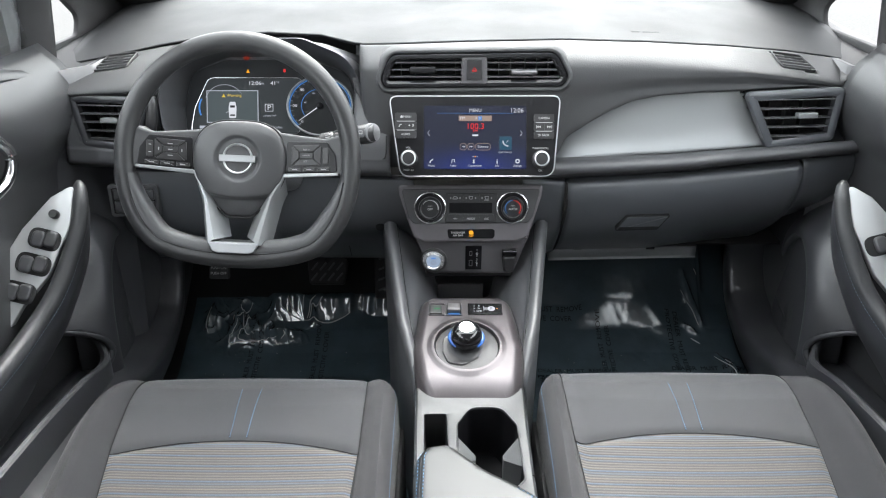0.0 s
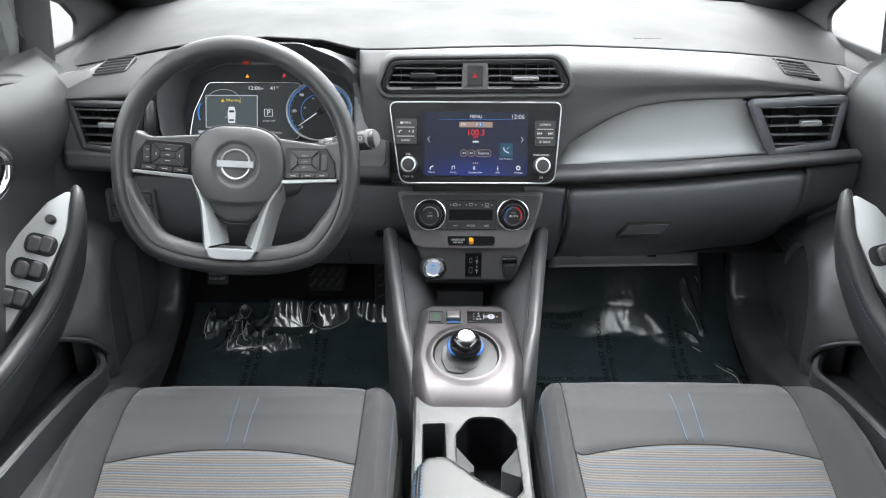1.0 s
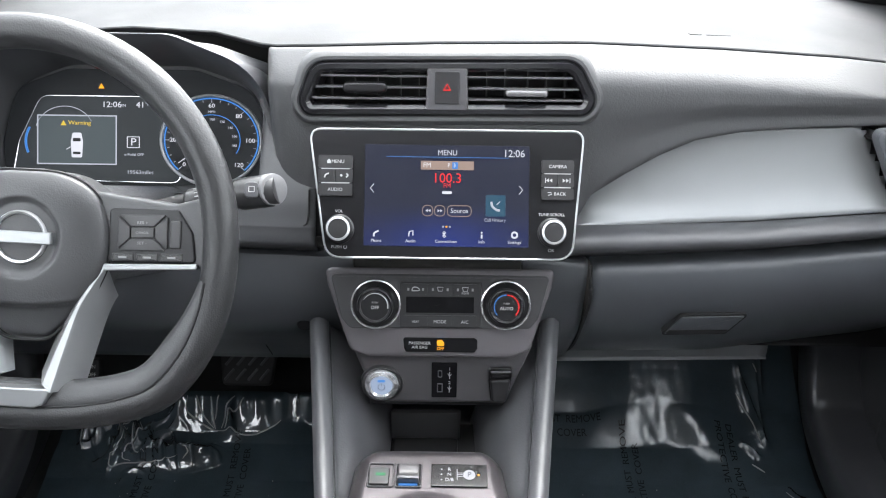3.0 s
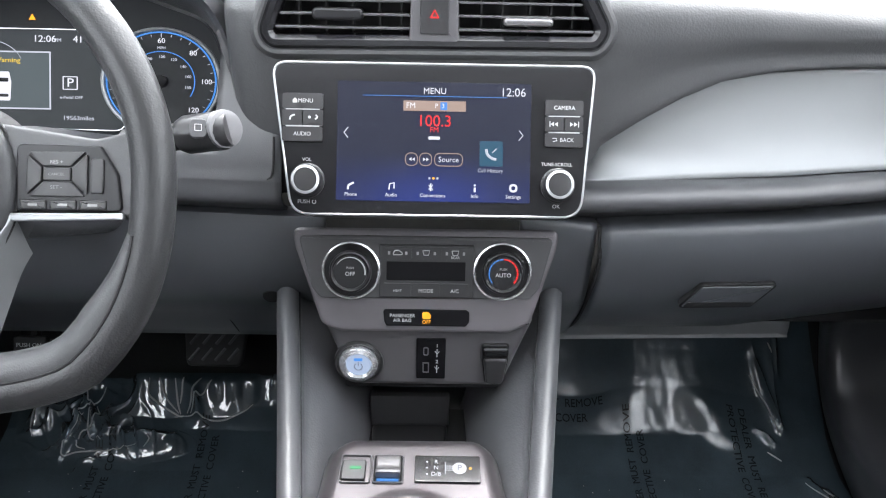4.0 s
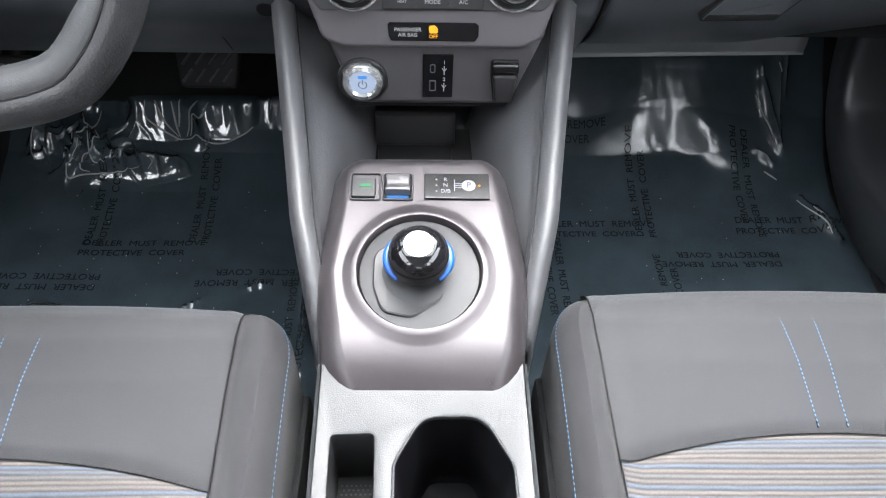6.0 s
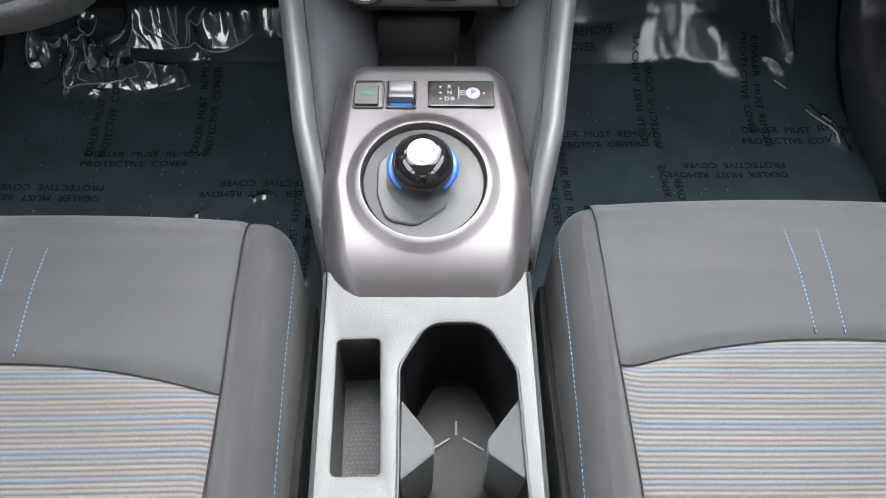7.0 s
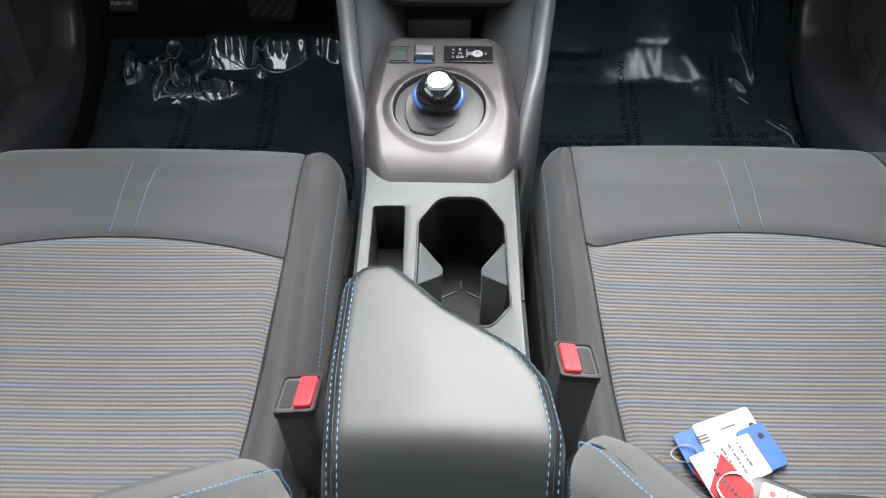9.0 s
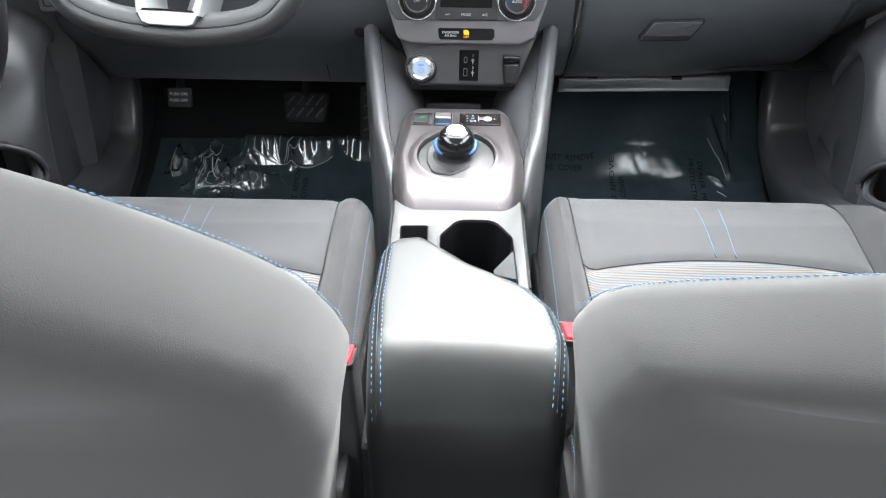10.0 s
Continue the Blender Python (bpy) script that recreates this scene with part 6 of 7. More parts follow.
dz = lambda p: 0.085 + 0.025 * (p[1] - 0.0) / 0.1 - 0.058 * min(1.0, max(0.0, (p[0] - 0.05) / 0.08)) * min(1.0, max(0.0, (0.095 - p[1]) / 0.05))
loops = [[(min(p[0] * 1.30, 0.166), p[1] * 1.12, dz(p) - 0.075) for p in ho], [(min(p[0] * 1.12, 0.167), p[1] * 1.08, dz(p) - 0.050) for p in ho], [(p[0] * 1.055, p[1] * 1.05, dz(p) - 0.008) for p in ho], [(p[0] * 1.025, p[1] * 1.025, dz(p)) for p in ho], [(p[0], p[1], dz(p) - 0.006) for p in ho], [(p[0] * 0.97, p[1] * 0.97, 0.03) for p in ho], [(p[0] * 0.93, p[1] * 0.93, -0.004) for p in ho]]
part("hood", rings(loops, False, True), PLASTIC, clu, "black hood")
part("face", slab(inset(ho, 0.012), -0.006, 0.0, 0.0005), CLUSTERDARK, clu, smooth=False)
d_o = rounded([(KO(343), KY(232)), (KO(514), KY(235)), (KO(518), KY(139)), (KO(372), KY(139)), (KO(350), KY(190))], [0.008, 0.01, 0.01, 0.014, 0.02], 5)
part("display_rim", hoop(inset(d_o, -0.0012), d_o, -0.001, 0.0016, 0.0004), CHROME, clu)
# the ground's even glow stands in for a reflection on the display
dp = part("display", slab(d_o, -0.002, 0.0006, 0.0001), glow("cluster_reflection_ground", (0.026, 0.031, 0.034), 0.8), clu, "lit driver display with a car picture", smooth=False)
zz = 0.0010
kbar = lambda nm, a, b, c, d, mt: bar(nm, a, b, c, d, mt, dp, z=zz, fx=KX, fy=KY)
kbar("warning_panel", 366, 160, 456, 216, CLUSTERLIT)
part("warning_frame", hoop(rrect(KX(457) - KX(365), KY(160) - KY(216), 0.0006, 2, KX(411), KY(188)), rrect(KX(455.6) - KX(366.4), KY(161.4) - KY(214.6), 0.0005, 2, KX(411), KY(188)), zz, zz + 0.0005, 0.0001), LITGREY, dp, smooth=False)
words("Warning", 0.0068, KX(414), KY(169), zz + 0.0004, LITYELLOW, dp)
part("triangle", mesh_of("t", [(KX(392), KY(172), zz + 0.0004), (KX(399), KY(172), zz + 0.0004), (KX(395.5), KY(166), zz + 0.0004)], [(0, 1, 2)]), LITYELLOW, dp, smooth=False)
part("car_picture", slab(rounded([(KX(405), KY(208)), (KX(417), KY(208)), (KX(418), KY(190)), (KX(416), KY(180)), (KX(406), KY(180)), (KX(404), KY(190))], 0.002, 4), zz, zz + 0.0006, 0.0002), LITWHITE, dp, smooth=False)
part("car_glass", slab(rrect(0.008, 0.004, 0.001, 3, KX(411), KY(188)), zz, zz + 0.0009, 0.0001), CLUSTERDARK, dp, smooth=False)
part("car_glass", slab(rrect(0.008, 0.003, 0.001, 3, KX(411), KY(203)), zz, zz + 0.0009, 0.0001), CLUSTERDARK, dp, smooth=False)
part("open_door_mark", tube([(KX(404), KY(196), zz + 0.0005), (KX(399), KY(199), zz + 0.0005)], 0.0004, n=4), LITWHITE, dp)
part("power_arc", tube([(KX(397) + 0.031 * math.cos(a), KY(180) + 0.031 * math.sin(a), zz) for a in np.linspace(0.45, 2.9, 24)], 0.0004, n=4), LITGREY, dp)
part("charge_arc", tube([(KX(397) + 0.041 * math.cos(a), KY(190) + 0.038 * math.sin(a), zz) for a in np.linspace(2.7, 3.5, 14)], 0.0014, n=5), LITBLUE, dp)
words("12:06", 0.0095, KX(451), KY(148), zz, LITWHITE, dp)
words("PM", 0.0050, KX(464), KY(149), zz, LITGREY, dp)
words("41", 0.0095, KX(484), KY(148), zz, LITWHITE, dp)
words("°F", 0.0055, KX(492), KY(147), zz, LITGREY, dp)
part("gear_box", hoop(rrect(0.0135, 0.0135, 0.0008, 3, KX(476), KY(190)), rrect(0.0118, 0.0118, 0.0006, 3, KX(476), KY(190)), zz, zz + 0.0004, 0.0001), LITWHITE, dp, smooth=False)
words("P", 0.0125, KX(476), KY(190), zz, LITWHITE, dp)
words("e-Pedal OFF", 0.0042, KX(477), KY(204), zz, LITGREY, dp)
words("19563miles", 0.0062, KX(484), KY(224), zz, LITGREY, dp)
kbar("range_bar", 352, 221, 374, 226, LITGREY)
# speedometer
dial = part("speedometer", turned([(0.0545, -0.002), (0.0540, 0.0030), (0.0528, 0.0038), (0.0514, 0.0030), (0.0508, 0.0005)], 56), SATIN, clu, "round blue-rimmed speedometer", m=pose(0.085, KY(187), 0.0022))
part("dial_face", turned([(0.0510, -0.001), (0.0508, 0.0006)], 48), CLUSTERDARK, dial, smooth=False)
part("blue_arc", tube([(0.0492 * math.cos(a), 0.0492 * math.sin(a), 0.0012) for a in np.linspace(radians(-45), radians(225), 60)], 0.0008, n=6), LITBLUE, dial)
part("inner_arc", tube([(0.030 * math.cos(a), 0.030 * math.sin(a), 0.0010) for a in np.linspace(radians(-30), radians(215), 50)], 0.0005, n=5), LITBLUE, dial)
for k in range(7):
    a = radians(225 - 45 * k)
    words(str(20 * k), 0.0070, 0.0405 * math.cos(a), 0.0405 * math.sin(a), 0.0010, LITWHITE, dial)
for k in range(25):
    a = radians(225 - 270 * k / 24)
    part("tick", box(0.0045 if k % 4 == 0 else 0.0025, 0.0006, 0.0004, 0), LITGREY, dial, smooth=False, m=pose(0.0462 * math.cos(a), 0.0462 * math.sin(a), 0.0012, 0, 0, math.degrees(a)))
for k in range(10):
    a = radians(218 - 25.8 * k)
    if k in (0, 2, 4, 5, 6, 7, 8, 9):
        words(str(20 * k), 0.0040, 0.0245 * math.cos(a), 0.0245 * math.sin(a), 0.0010, LITGREY, dial)
words("MPH", 0.0038, 0, 0.0335, 0.0010, LITGREY, dial)
part("needle", tube([(0.004, 0.003, 0.003), (-0.034, -0.027, 0.003)], [0.0012, 0.0004], n=6), LITWHITE, dial, "white needle")
part("needle_hub", turned([(0.0065, 0.0), (0.0060, 0.004), (0.003, 0.005)], 24), GLARELESS, dial)
part("warning_lamp", mesh_of("t", [(KX(436), KY(130), 0.002), (KX(443), KY(130), 0.002), (KX(439.5), KY(124), 0.002)], [(0, 1, 2)]), LITAMBER, clu, "amber warning triangle", smooth=False)
part("belt_lamp", slab(rrect(0.0035, 0.006, 0.001, 3, KX(504), KY(126)), 0.0005, 0.002, 0.0002), LITRED, clu, "red belt lamp", smooth=False)
part("security_lamp", slab(rrect(0.010, 0.010, 0.004, 4, KX(437), KY(103)), 0.0005, 0.001, 0.0002), glow("dim_red", (0.6, 0.05, 0.02), 0.25), clu, "dim red lamp", smooth=False)

# ---- front seats ----
SY = 0.85


def seat_top(x, y):
    """Height of the cushion's upper face; x from the seat's middle, y in the car."""
    z = float(np.interp(y, [0.45, 0.55, 0.65, 0.725, 0.82, 0.92, 0.98, 1.02, 1.045, 1.062, 1.076], [0.158, 0.166, 0.178, 0.192, 0.219, 0.246, 0.258, 0.260, 0.255, 0.244, 0.226]))
    a = np.clip((abs(x) - 0.176) / 0.044, 0, 1)
    hgt = float(np.interp(y, [0.5, 0.85, 1.0, 1.08], [0.045, 0.034, 0.018, 0.008]))
    return z + hgt * a * a * (3 - 2 * a) - 0.004 * math.cos(x * 9)


def seat_seam(y):
    return float(np.interp(y, [0.45, 0.6, 0.75, 0.9, 1.0, 1.12], [0.150, 0.158, 0.172, 0.183, 0.185, 0.182]))


def insert_edge(x):
    return 0.9175 - 0.85 * x * x


def build_seat(name, label, shoulder, hollow, recline, lean, outer):
    seat = thing(name, pose(0, SY, 0), label, "car seat", "front seats")
    slew = lambda y: lean * float(np.interp(y, [0.60, 0.95], [0.3, 1.0]))
    pinch = lambda d: 0.0045 * math.exp(-(d / 0.006) ** 2)
    # striped middle
    P = []
    for v in np.linspace(0, 1, 70):
        row = []
        for u in np.linspace(-1, 1, 41):
            y = 0.46 + v * (insert_edge(u * 0.18) - 0.46)
            x = slew(y) + u * seat_seam(y)
            d = min(seat_seam(y) - abs(x - slew(y)), insert_edge(u * 0.18) - y)
            row.append((x, y, seat_top(x, y) - pinch(d) + 0.002))
        P.append(row)
    me = grid(P, uv=True)
    for lp in me.loops:
        me.uv_layers[0].data[lp.index].uv = (me.vertices[lp.vertex_index].co.x, me.vertices[lp.vertex_index].co.y * 1.02)
    placed("seat_insert", me, STRIPE, seat, "ribbed cloth insert striped in taupe, grey and blue")
    # front panel, over the lip and down
    P = []
    for v in np.linspace(0, 1, 60):
        row = []
        for u in np.linspace(-1, 1, 41):
            e = insert_edge(u * 0.18)
            y = e + v * 1.45 * (1.076 - e)
            if y > 1.076:
                w = (y - 1.076) / (0.45 * (1.076 - e))
                x = lean + u * 0.182
                yy, z = 1.076 + 0.014 * math.sin(w * 1.8), seat_top(x, 1.076) - 0.15 * w
            else:
                x, yy = slew(y) + u * seat_seam(y), y
                z = seat_top(x, y)
            crown = 0.012 * (1 - u * u) if yy > 1.01 else 0
            d = min(seat_seam(min(y, 1.076)) - abs(x - slew(min(y, 1.076))), yy - e if y < 1.06 else 1)
            row.append((x, yy + crown * min(1, max(0, (yy - 1.01) / 0.05)), z - pinch(d) + 0.001))
        P.append(row)
    placed("seat_front", grid(P), CLOTH, seat, "charcoal cloth front panel")
    # bolsters
    for s in (-1, 1):
        P = []
        for v in np.linspace(0, 1, 64):
            y = 0.46 + v * (1.081 - 0.46)
            row = []
            x0 = seat_seam(y) + s * slew(y)
            edge = 0.236 - 0.045 * max(0, (y - 0.99) / 0.091) ** 2.4 + (0.012 if s == outer else 0)
            fall = 0.020 * ease(0.90, 1.08, y) if s == outer else 0
            for u in np.linspace(0, 1, 30):
                if u < 0.6:
                    k = u / 0.6
                    x = x0 + (edge - 0.036 - x0) * k
                    z = seat_top(x, min(y, 1.076)) - 0.10 * max(0, (y - 1.06) / 0.025) ** 2 * 0.15
                else:
                    a = (u - 0.6) / 0.4
                    ph = min(1, a / 0.5) * math.pi / 2
                    x = edge - 0.036 + 0.036 * math.sin(ph) + 0.006 * max(0, a - 0.5)
                    z = seat_top(x, min(y, 1.076)) - 0.040 * (1 - math.cos(ph)) - 0.20 * max(0, a - 0.5)
                row.append((s * x, y, z - pinch(x - x0) + 0.001 - fall * ease(x0, edge, x)))
            P.append(row)
        for k in range(1, 7):   # round the front corner down
            w = k / 6
            P.append([(q[0] * (1 - 0.03 * w), q[1] + 0.012 * math.sin(w * 1.6), max(0.05, q[2] - 0.14 * w)) for q in P[63]])
        placed("bolster", grid(P, flip=s < 0), BOLSTER, seat, "charcoal cloth side bolster")
        line = [(s * (0.236 - 0.045 * max(0, (y - 0.99) / 0.091) ** 2.4 - 0.0030 + (0.012 if s == outer else 0)), y, seat_top(0.233, y) - 0.0232 - (0.020 * ease(0.90, 1.08, y) if s == outer else 0)) for y in np.linspace(0.50, 1.072, 60)]
        tagged(placed("stitching", dashes(line, 0.0036, 0.0011, 0.00055), BLUETHREAD, seat, "blue stitching"), kind="stuff")
        seam = [(s * seat_seam(y) + slew(y), y, seat_top(s * seat_seam(y) + slew(y), y) - 0.002) for y in np.linspace(0.48, 1.072, 50)]
        placed("seam", tube(seam, 0.0009, n=5), DARKTHREAD, seat)
    e = [(x + lean, insert_edge(x), seat_top(x + lean, insert_edge(x)) - 0.001) for x in np.linspace(-0.182, 0.182, 40)]
    placed("seam", tube(e, 0.0008, n=5), DARKTHREAD, seat)
    for k in (-1, 1):
        way = lambda y: 0.6 * lean + k * float(np.interp(y, [0.91, 0.95, 1.0, 1.05, 1.08], [0.0125, 0.0130, 0.0145, 0.0165, 0.0180]))
        line = [(way(y), y, seat_top(way(y), y) + 0.0012) for y in np.linspace(insert_edge(0.0) + 0.004, 1.072, 40)]
        tagged(placed("stitching", dashes(line, 0.0034, 0.0008, 0.0007), BLUETHREAD, seat, "blue stitching"), kind="stuff")
        placed("seam", tube([(a, b, c - 0.0010) for a, b, c in line], 0.0009, n=4), DARKTHREAD, seat)
    # underside and rails
    placed("seat_base", box(0.44, 0.52, 0.11, 0.02, (0, 0.79, 0.12)), DARK, seat)
    for s in (-1, 1):
        placed("seat_rail", box(0.035, 0.62, 0.03, 0.005, (s * 0.185, 0.80, 0.028)), STACKGREY, seat, "steel seat rail")
        placed("rail_bracket", box(0.03, 0.06, 0.09, 0.006, (s * 0.185, 1.02, 0.05)), WHEELSILVER, seat)
        placed("side_carpet", box(0.012, 0.5, 0.14, 0.004, (s * 0.238, 0.76, 0.12)), CARPET, seat)
    # backrest: closed rings from the hip to the shoulder
    loops = []
    hs = [(0.155, 0.235), (0.22, 0.242), (0.30, 0.253), (0.38, 0.264)] + list(shoulder)

    spine = lambda z: 0.564 - 0.28 * (min(z, 0.5) - 0.2) - (0.80 + recline) * max(0.0, z - 0.5)
    wing = lambda z: float(np.interp(z, [0.155, 0.30, 0.40, 0.455, 0.515, 0.56, 0.60, 0.64, 0.70], [0.650, 0.612, 0.568, 0.538, 0.490, 0.453, 0.418, 0.380, 0.330])) - recline * max(0.0, z - 0.47)

    def front_of(w, z, x):
        """The backrest's front face: a hollow middle between proud wings."""
        c = min(1.0, abs(x) / w) ** (1 / 0.42)
        sn = math.sqrt(max(0.0, 1 - c * c))
        b = ease(hollow, 0.94 * w, abs(x))
        return spine(z) - 0.055 + (0.014 + b * (wing(z) - spine(z) + 0.041)) * sn ** 0.24 * min(1.0, w / 0.25) ** 0.5

    for z, w in hs:
        f = spine(z)
        thin = min(1.0, w / 0.25) ** 0.5
        ring = []
        for a in np.linspace(0, 2 * math.pi, 72, endpoint=False):
            c, sn = math.cos(a), math.sin(a)
            x = w * math.copysign(abs(c) ** 0.42, c)
            y = front_of(w, z, x) if sn >= 0 else f - 0.055 - 0.060 * abs(sn) ** 0.45 * thin
            x *= 1 - 0.05 * abs(min(0.0, sn))
            ring.append((x, y, z + 0.012 * (1 - (y - f + 0.055) / 0.06) * (0 if z < 0.5 else 0.3)))
        loops.append(ring)
    # the cloth front between the stitched edges, and the plain cover round the back
    whole = rings(loops)
    front = [j for j in range(72) if math.sin(2 * math.pi * (j + 0.5) / 72) > 0 and abs(math.cos(2 * math.pi * (j + 0.5) / 72)) < 0.79]
    vs = [v.co[:] for v in whole.vertices]
    quads = [tuple(p.vertices) for p in whole.polygons]
    placed("backrest", mesh_of("front", vs, [q for k, q in enumerate(quads) if k % 72 in front and k < 72 * (len(loops) - 1)]), BOLSTER, seat, "charcoal cloth backrest")
    placed("back_cover", mesh_of("cover", vs, [q for k, q in enumerate(quads) if k % 72 not in front or k >= 72 * (len(loops) - 1)]), BACKCLOTH, seat, "plain dark cloth back cover")
    for s in (-1, 1):
        line = [(s * (w - 0.0085), front_of(w, z, w - 0.010) + 0.0012, z) for z, w in hs[1:11]]
        line = smooth_line(line, 60)
        tagged(placed("stitching", dashes(line, 0.0038, 0.0008, 0.0007, up=(0, 1, 0)), BLUETHREAD, seat, "blue stitching"), kind="stuff")
        placed("seam", tube([(p[0] - s * 0.005, p[1] - 0.0012, p[2]) for p in line], 0.0009, n=5), DARKTHREAD, seat)
    # headrest
    hr = [lift(rrect(0.15, 0.05, 0.024, 6), 0), lift(rrect(0.195, 0.085, 0.04, 6), 0.02), lift(rrect(0.212, 0.10, 0.045, 6), 0.07), lift(rrect(0.20, 0.095, 0.045, 6), 0.13), lift(rrect(0.16, 0.07, 0.034, 6), 0.165), lift(rrect(0.08, 0.03, 0.014, 6), 0.175)]
    h = part("headrest", rings(hr), CLOTH, seat, "charcoal cloth headrest", m=pose(0, 0.205 - SY, 0.730, 10))
    for s in (-1, 1):
        placed("headrest_post", tube([(s * 0.055, 0.270, 0.665), (s * 0.055, 0.212, 0.765)], 0.006, n=10), CHROME, seat)
    return seat


SHOULDER = [(0.45, 0.277), (0.48, 0.273), (0.515, 0.265), (0.54, 0.254), (0.565, 0.240), (0.595, 0.221), (0.625, 0.200), (0.65, 0.176), (0.67, 0.146), (0.687, 0.100), (0.693, 0.045)]
driver = build_seat("driver_seat", "charcoal cloth driver seat with striped insert and blue stitching", SHOULDER, 0.125, 0.0, 0.0, -1)
driver.matrix_world = pose(-0.349, SY - 0.014, 0.0)
passenger = build_seat("passenger_seat", "charcoal cloth passenger seat with striped insert, keys lying on it", [(z - 0.012 * ease(0.5, 0.6, z), w) for z, w in SHOULDER], 0.185, 0.45, -0.0135, 1)
passenger.matrix_world = pose(0.349, SY + 0.006, -0.002)

# ---- doors ----


def build_door(s):
    d = thing("door_1" if s < 0 else "door_2", pose(s * 0.70, 0.8, 0.3), "black door panel with silver switch plate, armrest and bottle pocket", "car door", kind="structure")
    P = []
    for y in np.linspace(-0.2, 1.335, 60):
        row = []
        for z in np.linspace(0.03, 0.735, 50):
            x = float(np.interp(z, [0.03, 0.25, 0.36, 0.47, 0.56, 0.62, 0.66, 0.70, 0.735], [0.735, 0.735, 0.725, 0.735, 0.735, 0.716, 0.705, 0.712, 0.745]))
            x -= 0.035 * math.exp(-((z - 0.62) / 0.07) ** 2) * np.clip((y - 0.9) / 0.3, 0, 1) * 0.6
            x += 0.02 * math.exp(-((y - 1.03) / 0.07) ** 2 - ((z - 0.60) / 0.05) ** 2)
            row.append((s * x, y, z))
        P.append(row)
    placed("panel", grid(P, flip=s > 0), DOORPAD, d, "grained door panel", thick=0.01)
    # belt-line ledge under the glass
    placed("sill", tube(smooth_line([(s * 0.745, -0.2, 0.735), (s * 0.742, 0.6, 0.735), (s * 0.735, 1.08, 0.728), (s * 0.722, 1.26, 0.700)], 30), 0.022, n=12, squash=0.7), DOORPAD, d, "soft sill")
    # armrest: padded roll that climbs to the front
    roll = smooth_line([(s * 0.690, 0.30, 0.345), (s * 0.688, 0.70, 0.348), (s * 0.682, 0.90, 0.352), (s * 0.672, 1.0, 0.372), (s * 0.650, 1.065, 0.415), (s * 0.630, 1.12, 0.486), (s * 0.629, 1.150, 0.530), (s * 0.637, 1.172, 0.552)], 60)
    rad = np.interp(np.linspace(0, 1, 60), [0, 0.6, 0.85, 0.96, 1], [0.0160, 0.0140, 0.0120, 0.0095, 0.004])
    placed("armrest_pad", tube(roll, rad, n=18), DOORPAD, d, "black padded armrest edge")
    tagged(placed("stitching", dashes([(p[0] - s * rad[i] * 0.86, p[1], p[2] - rad[i] * 0.52) for i, p in enumerate(roll[:52])], 0.004, 0.002, 0.0006), PALETHREAD, d, "pale stitching"), kind="stuff")
    # body below the pad
    P = []
    for i in range(0, 60, 2):
        p, r = roll[i], rad[i]
        P.append(smooth_line([(p[0] - s * r * 0.7, p[1] + 0.004, p[2] - r * 0.6), (p[0] - s * 0.002, p[1] + 0.012, p[2] - 0.045), (p[0] + s * 0.025, p[1] + 0.03, p[2] - 0.10), (s * 0.737, p[1] + 0.05, p[2] - 0.16)], 12))
    placed("armrest_body", grid(P, flip=s < 0), DOORLOW, d)
    # silver switch plate
    A, B, C = V3((s * 0.637, 1.160, 0.556)), V3((s * 0.733, 1.026, 0.382)), V3((s * 0.640, 1.121, 0.498))
    e1 = (A - B).normalized()
    nrm = e1.cross(V3((s * -1, 0, 0.3)))
    nrm = (nrm if nrm.z > 0 else -nrm).normalized()
    if nrm.y > 0:
        nrm = V3((nrm.x, nrm.y, nrm.z))
    ex = V3((1, 0, -0.3 * (1 if s < 0 else -1))).normalized()
    ez = ex.cross(V3((0.023 * -s, 0.046, 0.063)).normalized()).normalized()
    ey = ez.cross(ex).normalized()
    org = V3((s * 0.686, 1.081, 0.447))
    fr = Matrix(((ex.x, ey.x, ez.x, org.x), (ex.y, ey.y, ez.y, org.y), (ex.z, ey.z, ez.z, org.z), (0, 0, 0, 1)))
    inv = fr.inverted()
    world_pts = [(-0.637, 1.16, 0.552), (-0.672, 1.142, 0.535), (-0.71, 1.108, 0.495), (-0.748, 1.06, 0.436), (-0.775, 0.98, 0.335), (-0.75, 0.96, 0.31), (-0.702, 1.04, 0.390), (-0.668, 1.072, 0.428), (-0.640, 1.121, 0.494)]
    q = [inv @ V3((-s * p[0], p[1], p[2])) for p in world_pts]
    o2 = [(p.x, p.y) for p in q]
    if s > 0:
        o2 = o2[::-1]
    area = sum(o2[i - 1][0] * o2[i][1] - o2[i][0] * o2[i - 1][1] for i in range(len(o2)))
    if area < 0:
        o2 = o2[::-1]
    loc = Matrix.Translation(-d.matrix_world.translation) @ fr
    plate = part("switch_plate", slab(rounded(o2, 0.008, 4), -0.010, 0.003, 0.002), SILVER, d, "silver switch plate", m=loc)
    L = lambda x, y, z: (inv @ V3((-s * x, y, z)))
    if s < 0:
        a = L(-0.663, 1.127, 0.511)
        part("mirror_knob", turned([(0.0075, 0), (0.0072, 0.010), (0.006, 0.012)], 20), BUTTON, plate, "black mirror knob", m=pose(a.x, a.y, 0.003))
    rows = [((-0.688, 1.103, 0.479), (-0.664, 1.105, 0.477)), ((-0.704, 1.079, 0.447), (-0.676, 1.081, 0.445)), ((-0.722, 1.053, 0.412), (-0.696, 1.055, 0.408))] if s < 0 else [((-0.690, 1.098, 0.472), (-0.668, 1.10, 0.470))]
